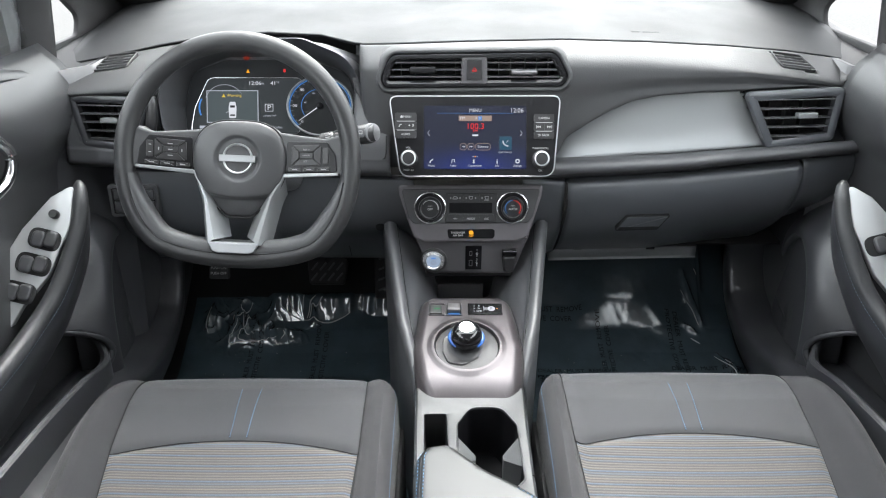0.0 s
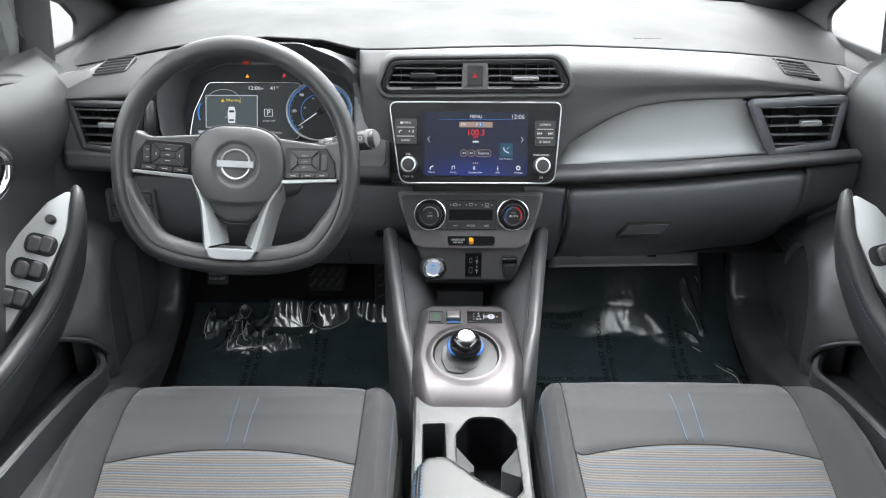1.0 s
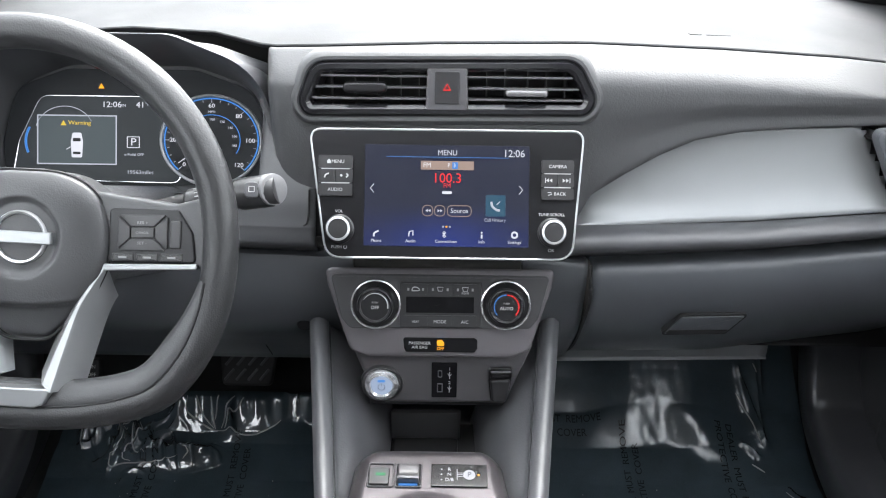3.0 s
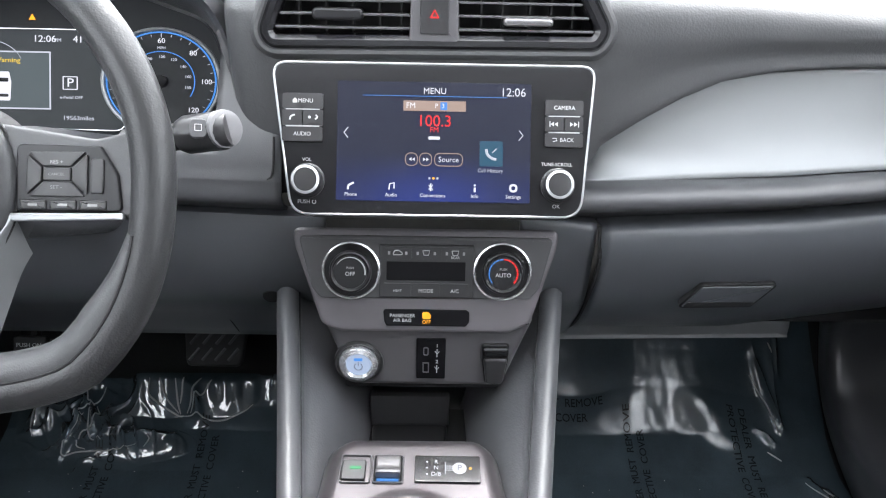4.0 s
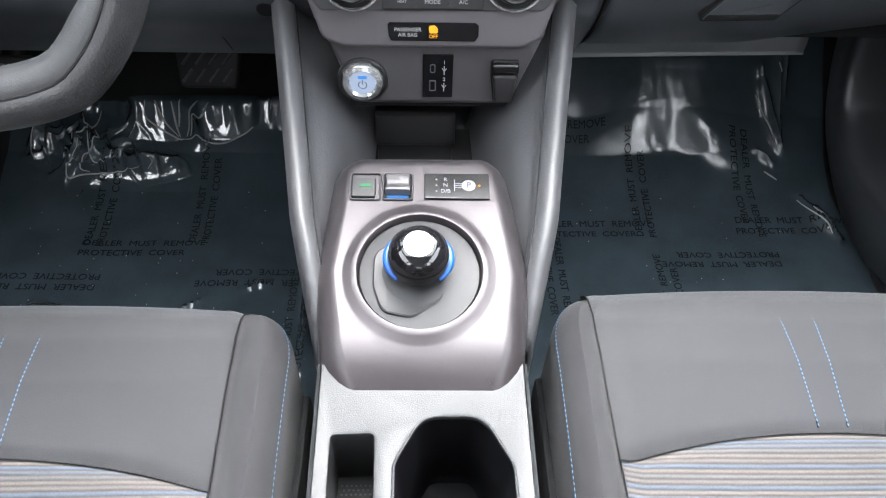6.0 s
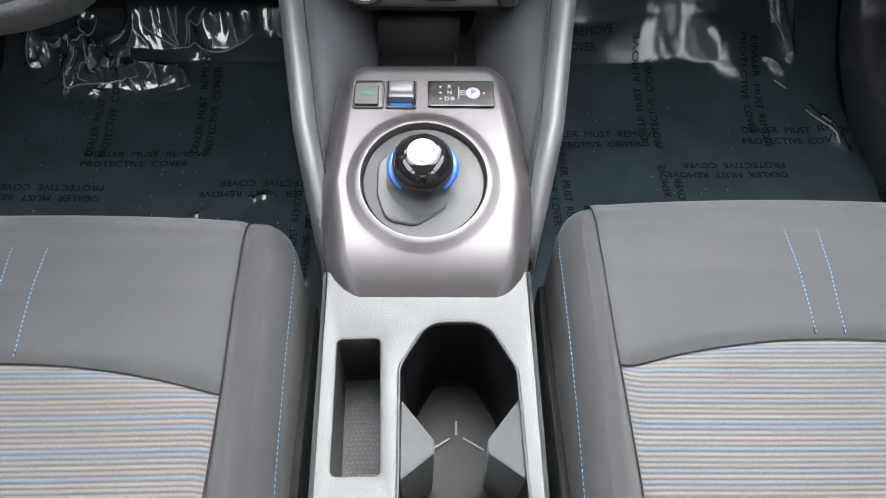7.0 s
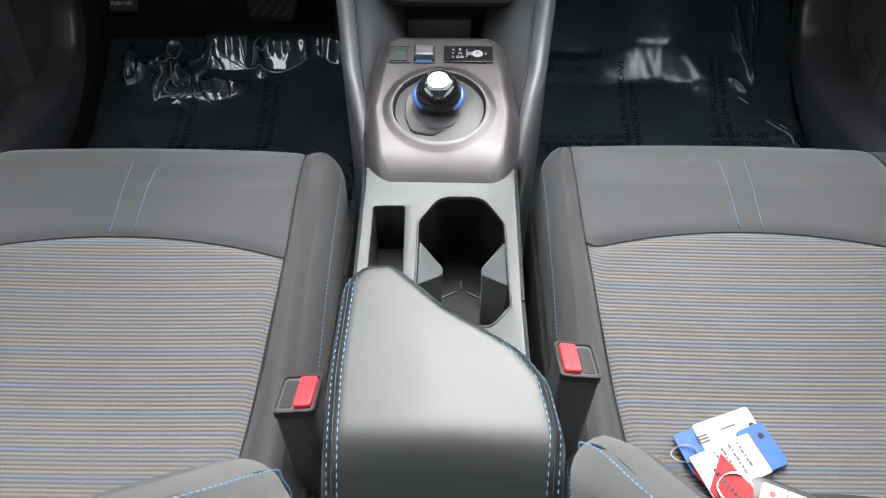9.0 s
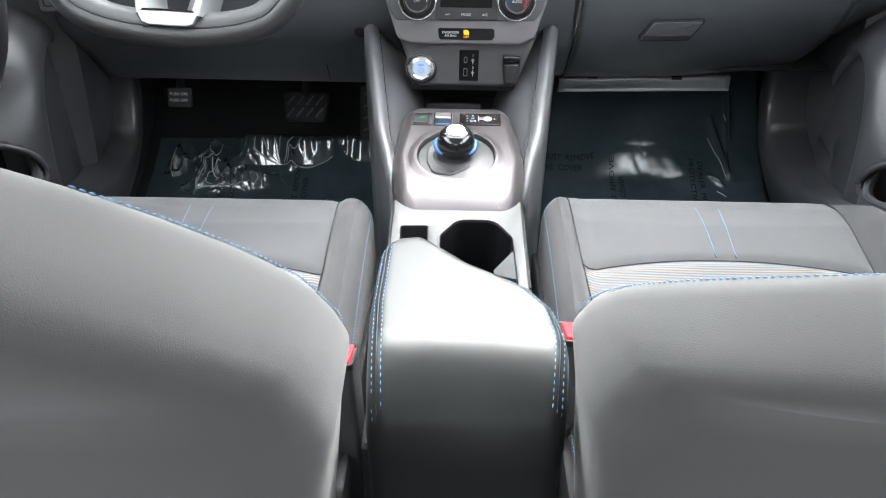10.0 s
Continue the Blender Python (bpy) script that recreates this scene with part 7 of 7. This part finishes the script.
    for a, b in rows:
        a, b = L(*a), L(*b)
        m2 = (a + b) / 2
        well = part("switch_well", slab(rrect(abs(b.x - a.x) + 0.026, 0.033, 0.0145, 7, m2.x, m2.y), 0.0, 0.0036, 0.0006), DARK, plate, "black switch well")
        for k in ((0, 1) if s < 0 else (0,)):
            c = a.lerp(b, 0.12 + 0.76 * k) if s < 0 else m2
            part("window_switch", slab(rrect(0.0200, 0.0270, 0.0085, 7, c.x, c.y), 0.002, 0.0095, 0.004), PLASTIC, well)
    # pull handle
    placed("pull_cup", tube(smooth_line([(s * 0.722, 1.075, 0.655), (s * 0.722, 1.03, 0.62), (s * 0.722, 0.95, 0.60)], 10), 0.030, n=14), DARK, d, "dark handle recess")
    placed("inside_handle", tube(smooth_line([(s * 0.690, 1.062, 0.660), (s * 0.682, 1.080, 0.628), (s * 0.686, 1.062, 0.594), (s * 0.692, 1.01, 0.580)], 16), 0.009, n=10), CHROME, d, "chrome inside handle")
    # bottle pocket: an outer wall whose level lip turns in to the panel at its front end
    lip = smooth_line([(0.668, 0.30, 0.262), (0.650, 0.70, 0.264), (0.642, 0.86, 0.262), (0.639, 0.96, 0.254), (0.638, 1.05, 0.241), (0.639, 1.12, 0.222), (0.645, 1.152, 0.222), (0.660, 1.172, 0.238), (0.682, 1.180, 0.268), (0.705, 1.172, 0.295)], 70)
    P = []
    for x, y, zr in lip:
        zs = np.linspace(0.02, zr - 0.004, 12)
        P.append([(s * (x + 0.022 * ((zz - zr) / 0.25) ** 2), y, zz) for zz in zs] + [(s * x, y, zr), (s * (x + 0.004), y - 0.002, zr + 0.003), (s * (x + 0.009), y - 0.004, zr)])
    placed("bottle_pocket", grid(P, flip=s > 0), DOORLOW, d, "bottle pocket with a rolled lip", thick=0.004)
    placed("pocket_lip", tube([(s * (x + 0.003), y, z) for x, y, z in lip], 0.0058, n=10), PLASTIC, d, "rolled pocket lip")
    # the panel's front end swells to a ridge behind an oval speaker grille
    deep = lambda y: 0.640 + 0.16 * (y - 1.19)
    swell = lambda r, z: 1 - ease(0.0, 1.0, (r - 0.005) / (0.125 - 0.025 * ease(0.26, 0.36, z)))
    mouth = np.array([(0.90, 0.05), (0.90, 0.300), (1.02, 0.312), (1.09, 0.305), (1.135, 0.285), (1.164, 0.255), (1.174, 0.225), (1.160, 0.200), (1.10, 0.05)])

    def shell(a, r):
        """A point of the shell at the angle a round the oval, r outside its rim."""
        ca, sa = math.cos(a), math.sin(a)
        y, z = 1.305 + 0.115 * ca, 0.205 + 0.185 * sa
        k = 1 / math.hypot(ca / 0.115, sa / 0.185)
        y, z = y + max(0.0, r) * ca / 0.115 * k, z + max(0.0, r) * sa / 0.185 * k
        if r < 0:
            y, z = y + r * ca, z + r * sa
        y, z = min(1.415, max(0.96, y)), min(0.58, max(0.01, z))
        x = 0.738 - (0.738 - deep(max(1.19, y))) * swell(r, z) + (0.011 * (1 - ease(-0.008, 0.0, r)) if r < 0 else 0.0)
        return s * (x + 0.05 * (max(0.0, y - 1.395) / 0.02) ** 2), y, z

    P = [[shell(a, r) for r in np.concatenate([[-0.010, -0.008, -0.006, -0.004, -0.002, 0.0, 0.002, 0.004], np.linspace(0.007, 0.14, 34), np.linspace(0.15, 0.36, 14)])] for a in np.linspace(0, 2 * math.pi, 181)]
    placed("panel_end", grid(P, flip=s < 0, drop=lambda c: inside((c[1], c[2]), mouth)), DOORSHELL, d, "swollen front end of the door panel", thick=0.003)
    rim = []
    for y, z, _ in smooth_line([(p[0], p[1], 0.0) for p in mouth[1:8]], 60):
        e = math.hypot((y - 1.305) / 0.115, (z - 0.205) / 0.185)
        r = (e - 1) / e * math.hypot(y - 1.305, z - 0.205)
        rim.append((s * (0.738 - (0.738 - deep(max(1.19, y))) * swell(r, z) + 0.002), y, z))
    placed("pocket_rim", tube(rim, 0.0065, n=10), DOORSHELL, d, "rounded rim of the pocket's mouth")
    P = []
    for r in (0.02, 0.3, 0.6, 0.8, 0.9, 0.96):
        P.append([(s * (deep(max(1.19, 1.305 + 0.115 * r * math.cos(a))) + 0.0085 - 0.002 * (1 - r * r)), 1.305 + 0.115 * r * math.cos(a), 0.205 + 0.185 * r * math.sin(a)) for a in np.linspace(0, 2 * math.pi, 60)])
    placed("speaker_grille", grid(P, flip=s < 0), GRILLE, d, "dark oval speaker grille", thick=0.003)
    return d


build_door(-1)
build_door(1).matrix_world = pose(0.70 - 0.025, 0.8, 0.3)

# ---- pedals ----
brake = thing("brake_pedal", pose(-0.305, 1.545, 0.19, 55), "black rubber brake pedal", "pedal", "pedals")
part("pad", slab(rounded([(-0.040, -0.030), (0.040, -0.030), (0.047, 0.030), (-0.047, 0.030)], 0.010, 5), -0.012, 0.0, 0.004), RUBBER, brake)
for k in range(4):
    for j in (0, 1):
        part("tread", tube([(-0.036 + 0.019 * k, -0.022 + 0.024 * j, 0.0), (-0.022 + 0.019 * k, -0.004 + 0.024 * j, 0.0)], 0.0022, n=6), PLASTIC, brake)
part("pedal_arm", tube([(0, 0.02, -0.01), (0.005, 0.12, 0.03), (0.01, 0.22, 0.02)], 0.010, n=8), DARK, brake)
acc = thing("accelerator_pedal", pose(-0.175, 1.565, 0.17, 60), "black rubber accelerator pedal", "pedal", "pedals")
part("pad", slab(rounded([(-0.024, -0.055), (0.024, -0.055), (0.026, 0.055), (-0.026, 0.055)], 0.008, 5), -0.01, 0.0, 0.004), RUBBER, acc)
for k in range(4):
    part("tread", tube([(-0.016, -0.036 + 0.024 * k, 0.0), (0.014, -0.024 + 0.024 * k, 0.0)], 0.0022, n=6), PLASTIC, acc)
part("pedal_arm", tube([(0, 0.04, -0.01), (0, 0.14, 0.02), (0, 0.24, 0.01)], 0.009, n=8), DARK, acc)
park = thing("parking_brake_pedal", pose(-0.522, 1.452, 0.240, 68), "black parking brake pedal with white lettering", "pedal", "pedals")
part("pad", slab(rrect(0.043, 0.036, 0.005, 4), -0.012, 0.0, 0.003), RUBBER, park)
words("PUSH ON", 0.0078, 0, 0.0060, 0.0002, WHITE, park)
words("PUSH OFF", 0.0078, 0, -0.0055, 0.0002, WHITE, park)
part("pedal_arm", tube([(0, 0.0, -0.012), (0, 0.10, -0.03), (0, 0.2, -0.02)], 0.009, n=8), DARK, park)


# ---- protective film on the floor ----
def near_line(x, y, ax, ay, bx, by):
    dx, dy = bx - ax, by - ay
    t = min(1.0, max(0.0, ((x - ax) * dx + (y - ay) * dy) / (dx * dx + dy * dy)))
    return math.hypot(x - ax - t * dx, y - ay - t * dy), t


LEFT_FOLDS = [(-0.345, 1.548, -0.450 + 0.021 * k, 1.66, 0.011 + 0.004 * (k % 2), 0.0045) for k in range(6)] + [
    (-0.532, 1.494, -0.521, 1.561, 0.014, 0.006), (-0.532, 1.494, -0.42, 1.508, 0.010, 0.006), (-0.42, 1.508, -0.375, 1.519, 0.006, 0.005), (-0.521, 1.561, -0.495, 1.520, 0.012, 0.006), (-0.505, 1.505, -0.480, 1.555, 0.011, 0.006),
    (-0.590, 1.52, -0.582, 1.578, 0.012, 0.006), (-0.545, 1.61, -0.519, 1.575, 0.012, 0.006), (-0.519, 1.575, -0.497, 1.605, 0.012, 0.006), (-0.53, 1.255, -0.46, 1.245, 0.010, 0.008), (-0.25, 1.28, -0.20, 1.30, 0.006, 0.006), (-0.15, 1.15, -0.16, 1.32, 0.010, 0.006), (-0.33, 1.24, -0.29, 1.27, 0.006, 0.005)]
RIGHT_FOLDS = [(0.535, 1.63, 0.562, 1.535, 0.016, 0.006), (0.575, 1.67, 0.57, 1.60, 0.012, 0.006), (0.52, 1.535, 0.545, 1.515, 0.012, 0.006), (0.58, 1.46, 0.612, 1.38, 0.014, 0.007), (0.60, 1.44, 0.615, 1.385, 0.012, 0.005), (0.565, 1.66, 0.56, 1.54, 0.010, 0.008)]


def film_z(x, y, side):
    """Height of the sheet: it lies on the carpet, kinks up the toe board and is crushed in places."""
    seed = 2.0 if side < 0 else 7.0
    z = floor_z(y) + 0.006 + 0.004 * noise.noise((x * 6, y * 6, seed)) + 0.0006 * noise.noise((x * 24, y * 24, seed))
    if y < 1.1:
        return z
    wob = 0.010 * noise.noise((x * 11, y * 5, seed + 1))
    if side < 0:
        # steep drape beside the accelerator, with a pleat in it
        on = 0.5 * ease(-0.46, -0.44, x) + 0.5 * ease(-0.365, -0.335, x) - 0.75 * ease(-0.262, -0.250, x) * (1 - ease(-0.238, -0.230, x))
        k0 = 1.546 + 0.02 * ease(-0.30, -0.24, x) - 0.012 * ease(-0.24, -0.2, x)
        z += on * 0.95 * max(0.0, min(y, 1.588) - k0 - wob * 0.4) + 0.006 * ease(-0.44, -0.42, x) * max(0.0, min(1, (y - 1.56) / 0.03))
        z += on * 0.004 * math.sin(x * 210 + 2.2 * noise.noise((x * 20, y * 14, 4))) * ease(1.55, 1.58, y) * (1 - ease(1.578, 1.592, y))
        # crushed knot under the parking brake
        g_ = math.exp(-((x + 0.500) / 0.055) ** 2 - ((y - 1.530) / 0.042) ** 2) + 0.8 * math.exp(-((x + 0.43) / 0.05) ** 2 - ((y - 1.508) / 0.014) ** 2) + 0.5 * math.exp(-((x + 0.585) / 0.02) ** 2 - ((y - 1.55) / 0.03) ** 2)
        if g_ > 0.03:
            n1 = noise.noise((x * 17 + 1.5 * noise.noise((x * 12, y * 12, 3)), y * 15, 5.0))
            n2 = noise.noise((x * 26 + y * 11, y * 24 + 1.2 * noise.noise((x * 18, y * 18, 9)), 8.0))
            z += g_ * (0.017 * max(0.0, 1 - abs(n1) * 5) + 0.011 * max(0.0, 1 - abs(n2) * 6) + 0.010)
    else:
        # a soft roll across the passenger's toe board
        on = ease(0.24, 0.35, x) * (1 - ease(0.43, 0.54, x))
        bow = 1.512 + 0.022 * math.sin((x - 0.25) * 17) + 1.6 * wob
        z += on * 0.021 * ease(bow, bow + 0.056, y) + on * (0.0016 * noise.noise((x * 22, y * 26, 2.0)) + 0.0007 * noise.noise((x * 75, y * 60, 3.0)))
    for ax, ay, bx, by, h, w in (LEFT_FOLDS if side < 0 else RIGHT_FOLDS):
        off, t = near_line(x + wob * 0.5, y, ax, ay, bx, by)
        if off < 5 * w:
            z += (1 - ease(1.580, 1.592, y) if side < 0 else 1) * h * math.exp(-off / w) * (0.35 + 0.65 * math.sin(math.pi * min(0.92, max(0.08, t))))
    if side < 0 and x > -0.46 and z > 0.100:   # the upper edge is tucked in level
        z = 0.100 + 0.009 * (1 - math.exp(-(z - 0.100) / 0.009))
    return z


def film(x0, x1, side, label):
    f = thing("floor_cover", pose((x0 + x1) / 2, 1.3, 0.0), label, "floor cover", "floor covers")
    ys = np.concatenate([np.linspace(0.95, 1.44, 90), np.linspace(1.442, 1.592 if side < 0 else 1.70, 150)])
    P = []
    for y in ys:
        wob = 0.012 * noise.noise((y * 7, side * 3.0, 0))
        P.append([(x, y, film_z(x, y, side)) for x in x0 + (x1 - x0) * np.linspace(0, 1, 340) + wob])
    placed("sheet", grid(P), FILM if side < 0 else SCUFFED, f, "clear creased film over black carpet")
    return f


cov_l = film(-0.63, -0.105, -1, "clear plastic floor cover with black print, crumpled near the pedals")
cov_r = film(0.100, 0.635, 1, "clear plastic floor cover with black print in the passenger footwell")


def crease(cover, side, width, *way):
    """A sharp fold: a thin rounded ridge over the sheet, coloured pale in place of a glint."""
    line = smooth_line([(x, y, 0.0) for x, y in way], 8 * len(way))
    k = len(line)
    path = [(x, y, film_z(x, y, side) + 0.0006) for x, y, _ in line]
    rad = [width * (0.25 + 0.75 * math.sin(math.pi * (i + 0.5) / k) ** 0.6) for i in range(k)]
    placed("crease", tube(path, rad, n=6), CREASEGLINT, cover, "fold line, paled to stand in for its glint")


# pale glint lines on the fan of folds beside the accelerator, then on the crushed knot
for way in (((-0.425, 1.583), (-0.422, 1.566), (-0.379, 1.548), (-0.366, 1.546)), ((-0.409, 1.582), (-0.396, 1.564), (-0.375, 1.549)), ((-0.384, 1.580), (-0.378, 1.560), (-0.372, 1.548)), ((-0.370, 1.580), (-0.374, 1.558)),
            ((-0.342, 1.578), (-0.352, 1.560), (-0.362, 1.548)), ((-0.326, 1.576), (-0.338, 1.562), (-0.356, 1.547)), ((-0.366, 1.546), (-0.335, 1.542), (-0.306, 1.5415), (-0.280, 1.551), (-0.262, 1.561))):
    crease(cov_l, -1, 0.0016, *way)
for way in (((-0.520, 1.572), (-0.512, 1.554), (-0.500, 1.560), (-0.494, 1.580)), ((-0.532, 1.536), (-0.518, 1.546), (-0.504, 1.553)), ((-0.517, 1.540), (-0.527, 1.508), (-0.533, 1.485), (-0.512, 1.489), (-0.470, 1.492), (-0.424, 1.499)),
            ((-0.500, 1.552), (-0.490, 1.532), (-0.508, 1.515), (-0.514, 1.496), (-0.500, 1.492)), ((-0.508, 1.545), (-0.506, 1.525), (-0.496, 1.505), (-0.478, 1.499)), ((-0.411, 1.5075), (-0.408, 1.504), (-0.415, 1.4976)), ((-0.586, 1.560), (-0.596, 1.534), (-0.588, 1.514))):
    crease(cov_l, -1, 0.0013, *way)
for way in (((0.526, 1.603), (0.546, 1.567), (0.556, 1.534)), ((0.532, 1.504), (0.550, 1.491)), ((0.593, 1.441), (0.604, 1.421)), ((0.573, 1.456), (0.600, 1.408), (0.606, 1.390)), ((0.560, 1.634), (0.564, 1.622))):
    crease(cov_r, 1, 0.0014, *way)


def sheet_print(cover, side, x, y, turn):
    """Two printed lines that lie on the sheet."""
    for line, dx, dy in (("DEALER  MUST  REMOVE", 0.0, 0.0095), ("PROTECTIVE  COVER", -0.014, -0.0095)):
        ob = words(line, 0.0150, 0, 0, 0, MATINK, cover, "print")
        ob.matrix_basis = Matrix()
        c, sn = math.cos(radians(turn)), math.sin(radians(turn))
        o = cover.matrix_world.translation
        for v in ob.data.vertices:
            a, b = v.co.x * 1.05 + dx, v.co.y + dy
            px, py = x + c * a - sn * b, y + sn * a + c * b
            v.co = (px - o.x, py - o.y, film_z(px, py, side) + 0.0016 + v.co.z)


for x, y, turn in ((-0.397, 1.363, 0), (-0.53, 1.30, 180), (-0.225, 1.306, 180), (-0.469, 1.455, 90), (-0.321, 1.46, 90), (-0.165, 1.22, 90), (-0.42, 1.18, 0)):
    sheet_print(cov_l, -1, x, y, turn)
for x, y, turn in ((0.255, 1.403, 0), (0.427, 1.343, 180), (0.331, 1.475, 90), (0.494, 1.475, -90), (0.555, 1.41, 0), (0.345, 1.265, 90), (0.185, 1.30, -90), (0.20, 1.56, 0), (0.45, 1.20, 0)):
    sheet_print(cov_r, 1, x, y, turn)

# pale dust and grit that has settled on the sheets
rng = random.Random(11)
flakes = []
for k in range(110):
    side = -1 if k < 75 else 1
    x, y = side * rng.uniform(0.14, 0.58), rng.uniform(1.12, 1.47)
    b_ = box(rng.uniform(0.0005, 0.0016), rng.uniform(0.0004, 0.0012), 0.0004, 0)
    b_.transform(pose(x, y, film_z(x, y, side) + 0.0008, 0, 0, rng.uniform(0, 180)))
    flakes.append(b_)
tagged(part("dust_specks", joined(*flakes), WHITE, smooth=False), "pale dust specks on the plastic floor covers", "dust", kind="stuff")

# ---- belt buckles ----
def buckle(x, y, z, lean):
    b = thing("belt_buckle", pose(x, y, z, -14, lean, 0), "black belt buckle with a red release button", "belt buckle", "belt buckles")
    part("body", rings([lift(rrect(0.024, 0.034, 0.005, 4), -0.16), lift(rrect(0.030, 0.042, 0.006, 4), -0.075), lift(rrect(0.034, 0.046, 0.006, 4), -0.006), lift(rrect(0.031, 0.043, 0.006, 4), 0.0)]), PLASTIC, b)
    part("button", slab(rrect(0.015, 0.037, 0.003, 4, -0.0065 if x > 0 else 0.0065, 0.0), -0.006, 0.004, 0.0012), RED, b, "red release button")
    part("latch_rim", hoop(rrect(0.036, 0.048, 0.006, 4), rrect(0.030, 0.041, 0.004, 4), -0.004, 0.0018, 0.0006), BUTTON, b)
    part("latch_slot", slab(rrect(0.011, 0.034, 0.002, 3, 0.008 if x > 0 else -0.008, 0), -0.004, 0.0006, 0.0003), DARK, b)


buckle(0.119, 0.708, 0.286, 6)
buckle(-0.117, 0.676, 0.277, -6)

# ---- keys on the passenger seat ----
kx, ky = 0.349, SY + 0.006


def on_seat(x, y, dz=0.0, turn=0.0, tip=0.0):
    z = seat_top(x - kx, y - 0.006) + dz
    g_ = math.degrees(math.atan2(seat_top(x - kx, y + 0.014) - seat_top(x - kx, y - 0.026), 0.04))
    return pose(x, y, z, g_, tip, turn)


t1 = thing("key_tag", on_seat(0.264, 0.690, 0.0045, 21), "white card key tag in a blue plastic holder", "key tag", "keys")
part("holder", slab(rrect(0.082, 0.044, 0.006, 4), -0.001, 0.0006, 0.0004), TAGBLUE, t1, "blue holder")
part("card", slab(rrect(0.062, 0.043, 0.004, 4, 0.012, 0.003), 0.0, 0.0013, 0.0002), WHITE, t1, "white card")
part("hole", turned([(0.003, 0.001), (0.003, 0.0016)], 14), DARK, t1, m=pose(0.037, 0.006, 0))
part("bars", joined(*[box(0.0016, 0.007, 0.0003, 0, (-0.016 + 0.0026 * k, -0.008, 0.0015)) for k in range(9)] + [box(0.012, 0.002, 0.0003, 0, (-0.015, 0.006 + 0.003 * k, 0.0015)) for k in range(3)] + [box(0.016, 0.0016, 0.0003, 0, (0.014, 0.012, 0.0015))]), INKGREY, t1, smooth=False)
t2 = thing("key_tag", on_seat(0.273, 0.674, 0.0075, 24), "white handwritten key tag with a blue end", "key tag", "keys")
part("holder", slab(rrect(0.030, 0.044, 0.005, 4, 0.030, 0), -0.001, 0.0008, 0.0004), TAGBLUE, t2, "blue end")
part("card", slab(rrect(0.066, 0.040, 0.002, 3, -0.008, -0.003), 0.0, 0.0015, 0.0002), WHITE, t2, "white card")
for k in range(4):
    part("scrawl", joined(*[box(0.0020, 0.0018 + 0.0012 * ((i + k) % 3), 0.0003, 0, (-0.016 + 0.0085 * k + 0.0006 * (i % 2), 0.012 - 0.0042 * i, 0.0017)) for i in range(7 - k % 2)]), INKGREY, t2, smooth=False)
part("red_scrawl", joined(*[box(0.0030, 0.0022, 0.0003, 0, (0.0245, 0.013 - 0.0036 * i, 0.0012)) for i in range(8)]), REDCARD, t2, smooth=False)
part("hole", turned([(0.003, 0.0006), (0.003, 0.0012)], 14), DARK, t2, m=pose(0.036, 0.010, 0))
t3 = thing("key_tag", on_seat(0.258, 0.649, 0.0115, -60), "red card key tag", "key tag", "keys")
part("card", slab(rrect(0.054, 0.033, 0.002, 3), -0.0006, 0.0008, 0.0002), REDCARD, t3)
part("scrawl", joined(*[box(0.0026, 0.0030 + 0.0010 * (i % 2), 0.0003, 0, (-0.015 + 0.0045 * i, 0.0, 0.001)) for i in range(8)]), INK, t3, smooth=False)
fob = thing("key_fob", on_seat(0.305, 0.631, 0.012, -24), "black car key fob with silver buttons", "key fob", "keys")
part("shell", rings([lift(rrect(0.060, 0.030, 0.014, 6), -0.008), lift(rrect(0.068, 0.038, 0.018, 6), -0.002), lift(rrect(0.064, 0.034, 0.016, 6), 0.004), lift(rrect(0.052, 0.024, 0.011, 6), 0.006)]), BUTTON, fob)
part("button_pad", slab(rrect(0.044, 0.022, 0.004, 4), 0.004, 0.0072, 0.001), SILVER, fob, "silver button pad")
part("red_mark", turned([(0.003, 0.007), (0.003, 0.0076)], 12), RED, fob, m=pose(-0.012, 0.002, 0))
part("button_gap", box(0.0008, 0.022, 0.0006, 0, (0.0, 0, 0.0073)), DARK, fob, smooth=False)
ring_ = thing("key_ring", on_seat(0.265, 0.642, 0.014, 10), "steel split ring holding the tags", "key ring", "keys")
part("ring", tube([(0.016 * math.cos(a), 0.016 * math.sin(a), 0.002 * math.sin(a * 2)) for a in np.linspace(0, 2 * math.pi, 32, endpoint=False)], 0.0010, True, 6), CHROME, ring_)
ring2 = thing("key_ring", on_seat(0.226, 0.677, 0.008, 10), "clear plastic loop of the key tag", "key ring", "keys")
part("ring", tube([(0.012 * math.cos(a), 0.008 * math.sin(a), 0.002 * math.sin(a * 2)) for a in np.linspace(0, 2 * math.pi, 28, endpoint=False)], 0.0008, True, 6), TOGGLE, ring2)
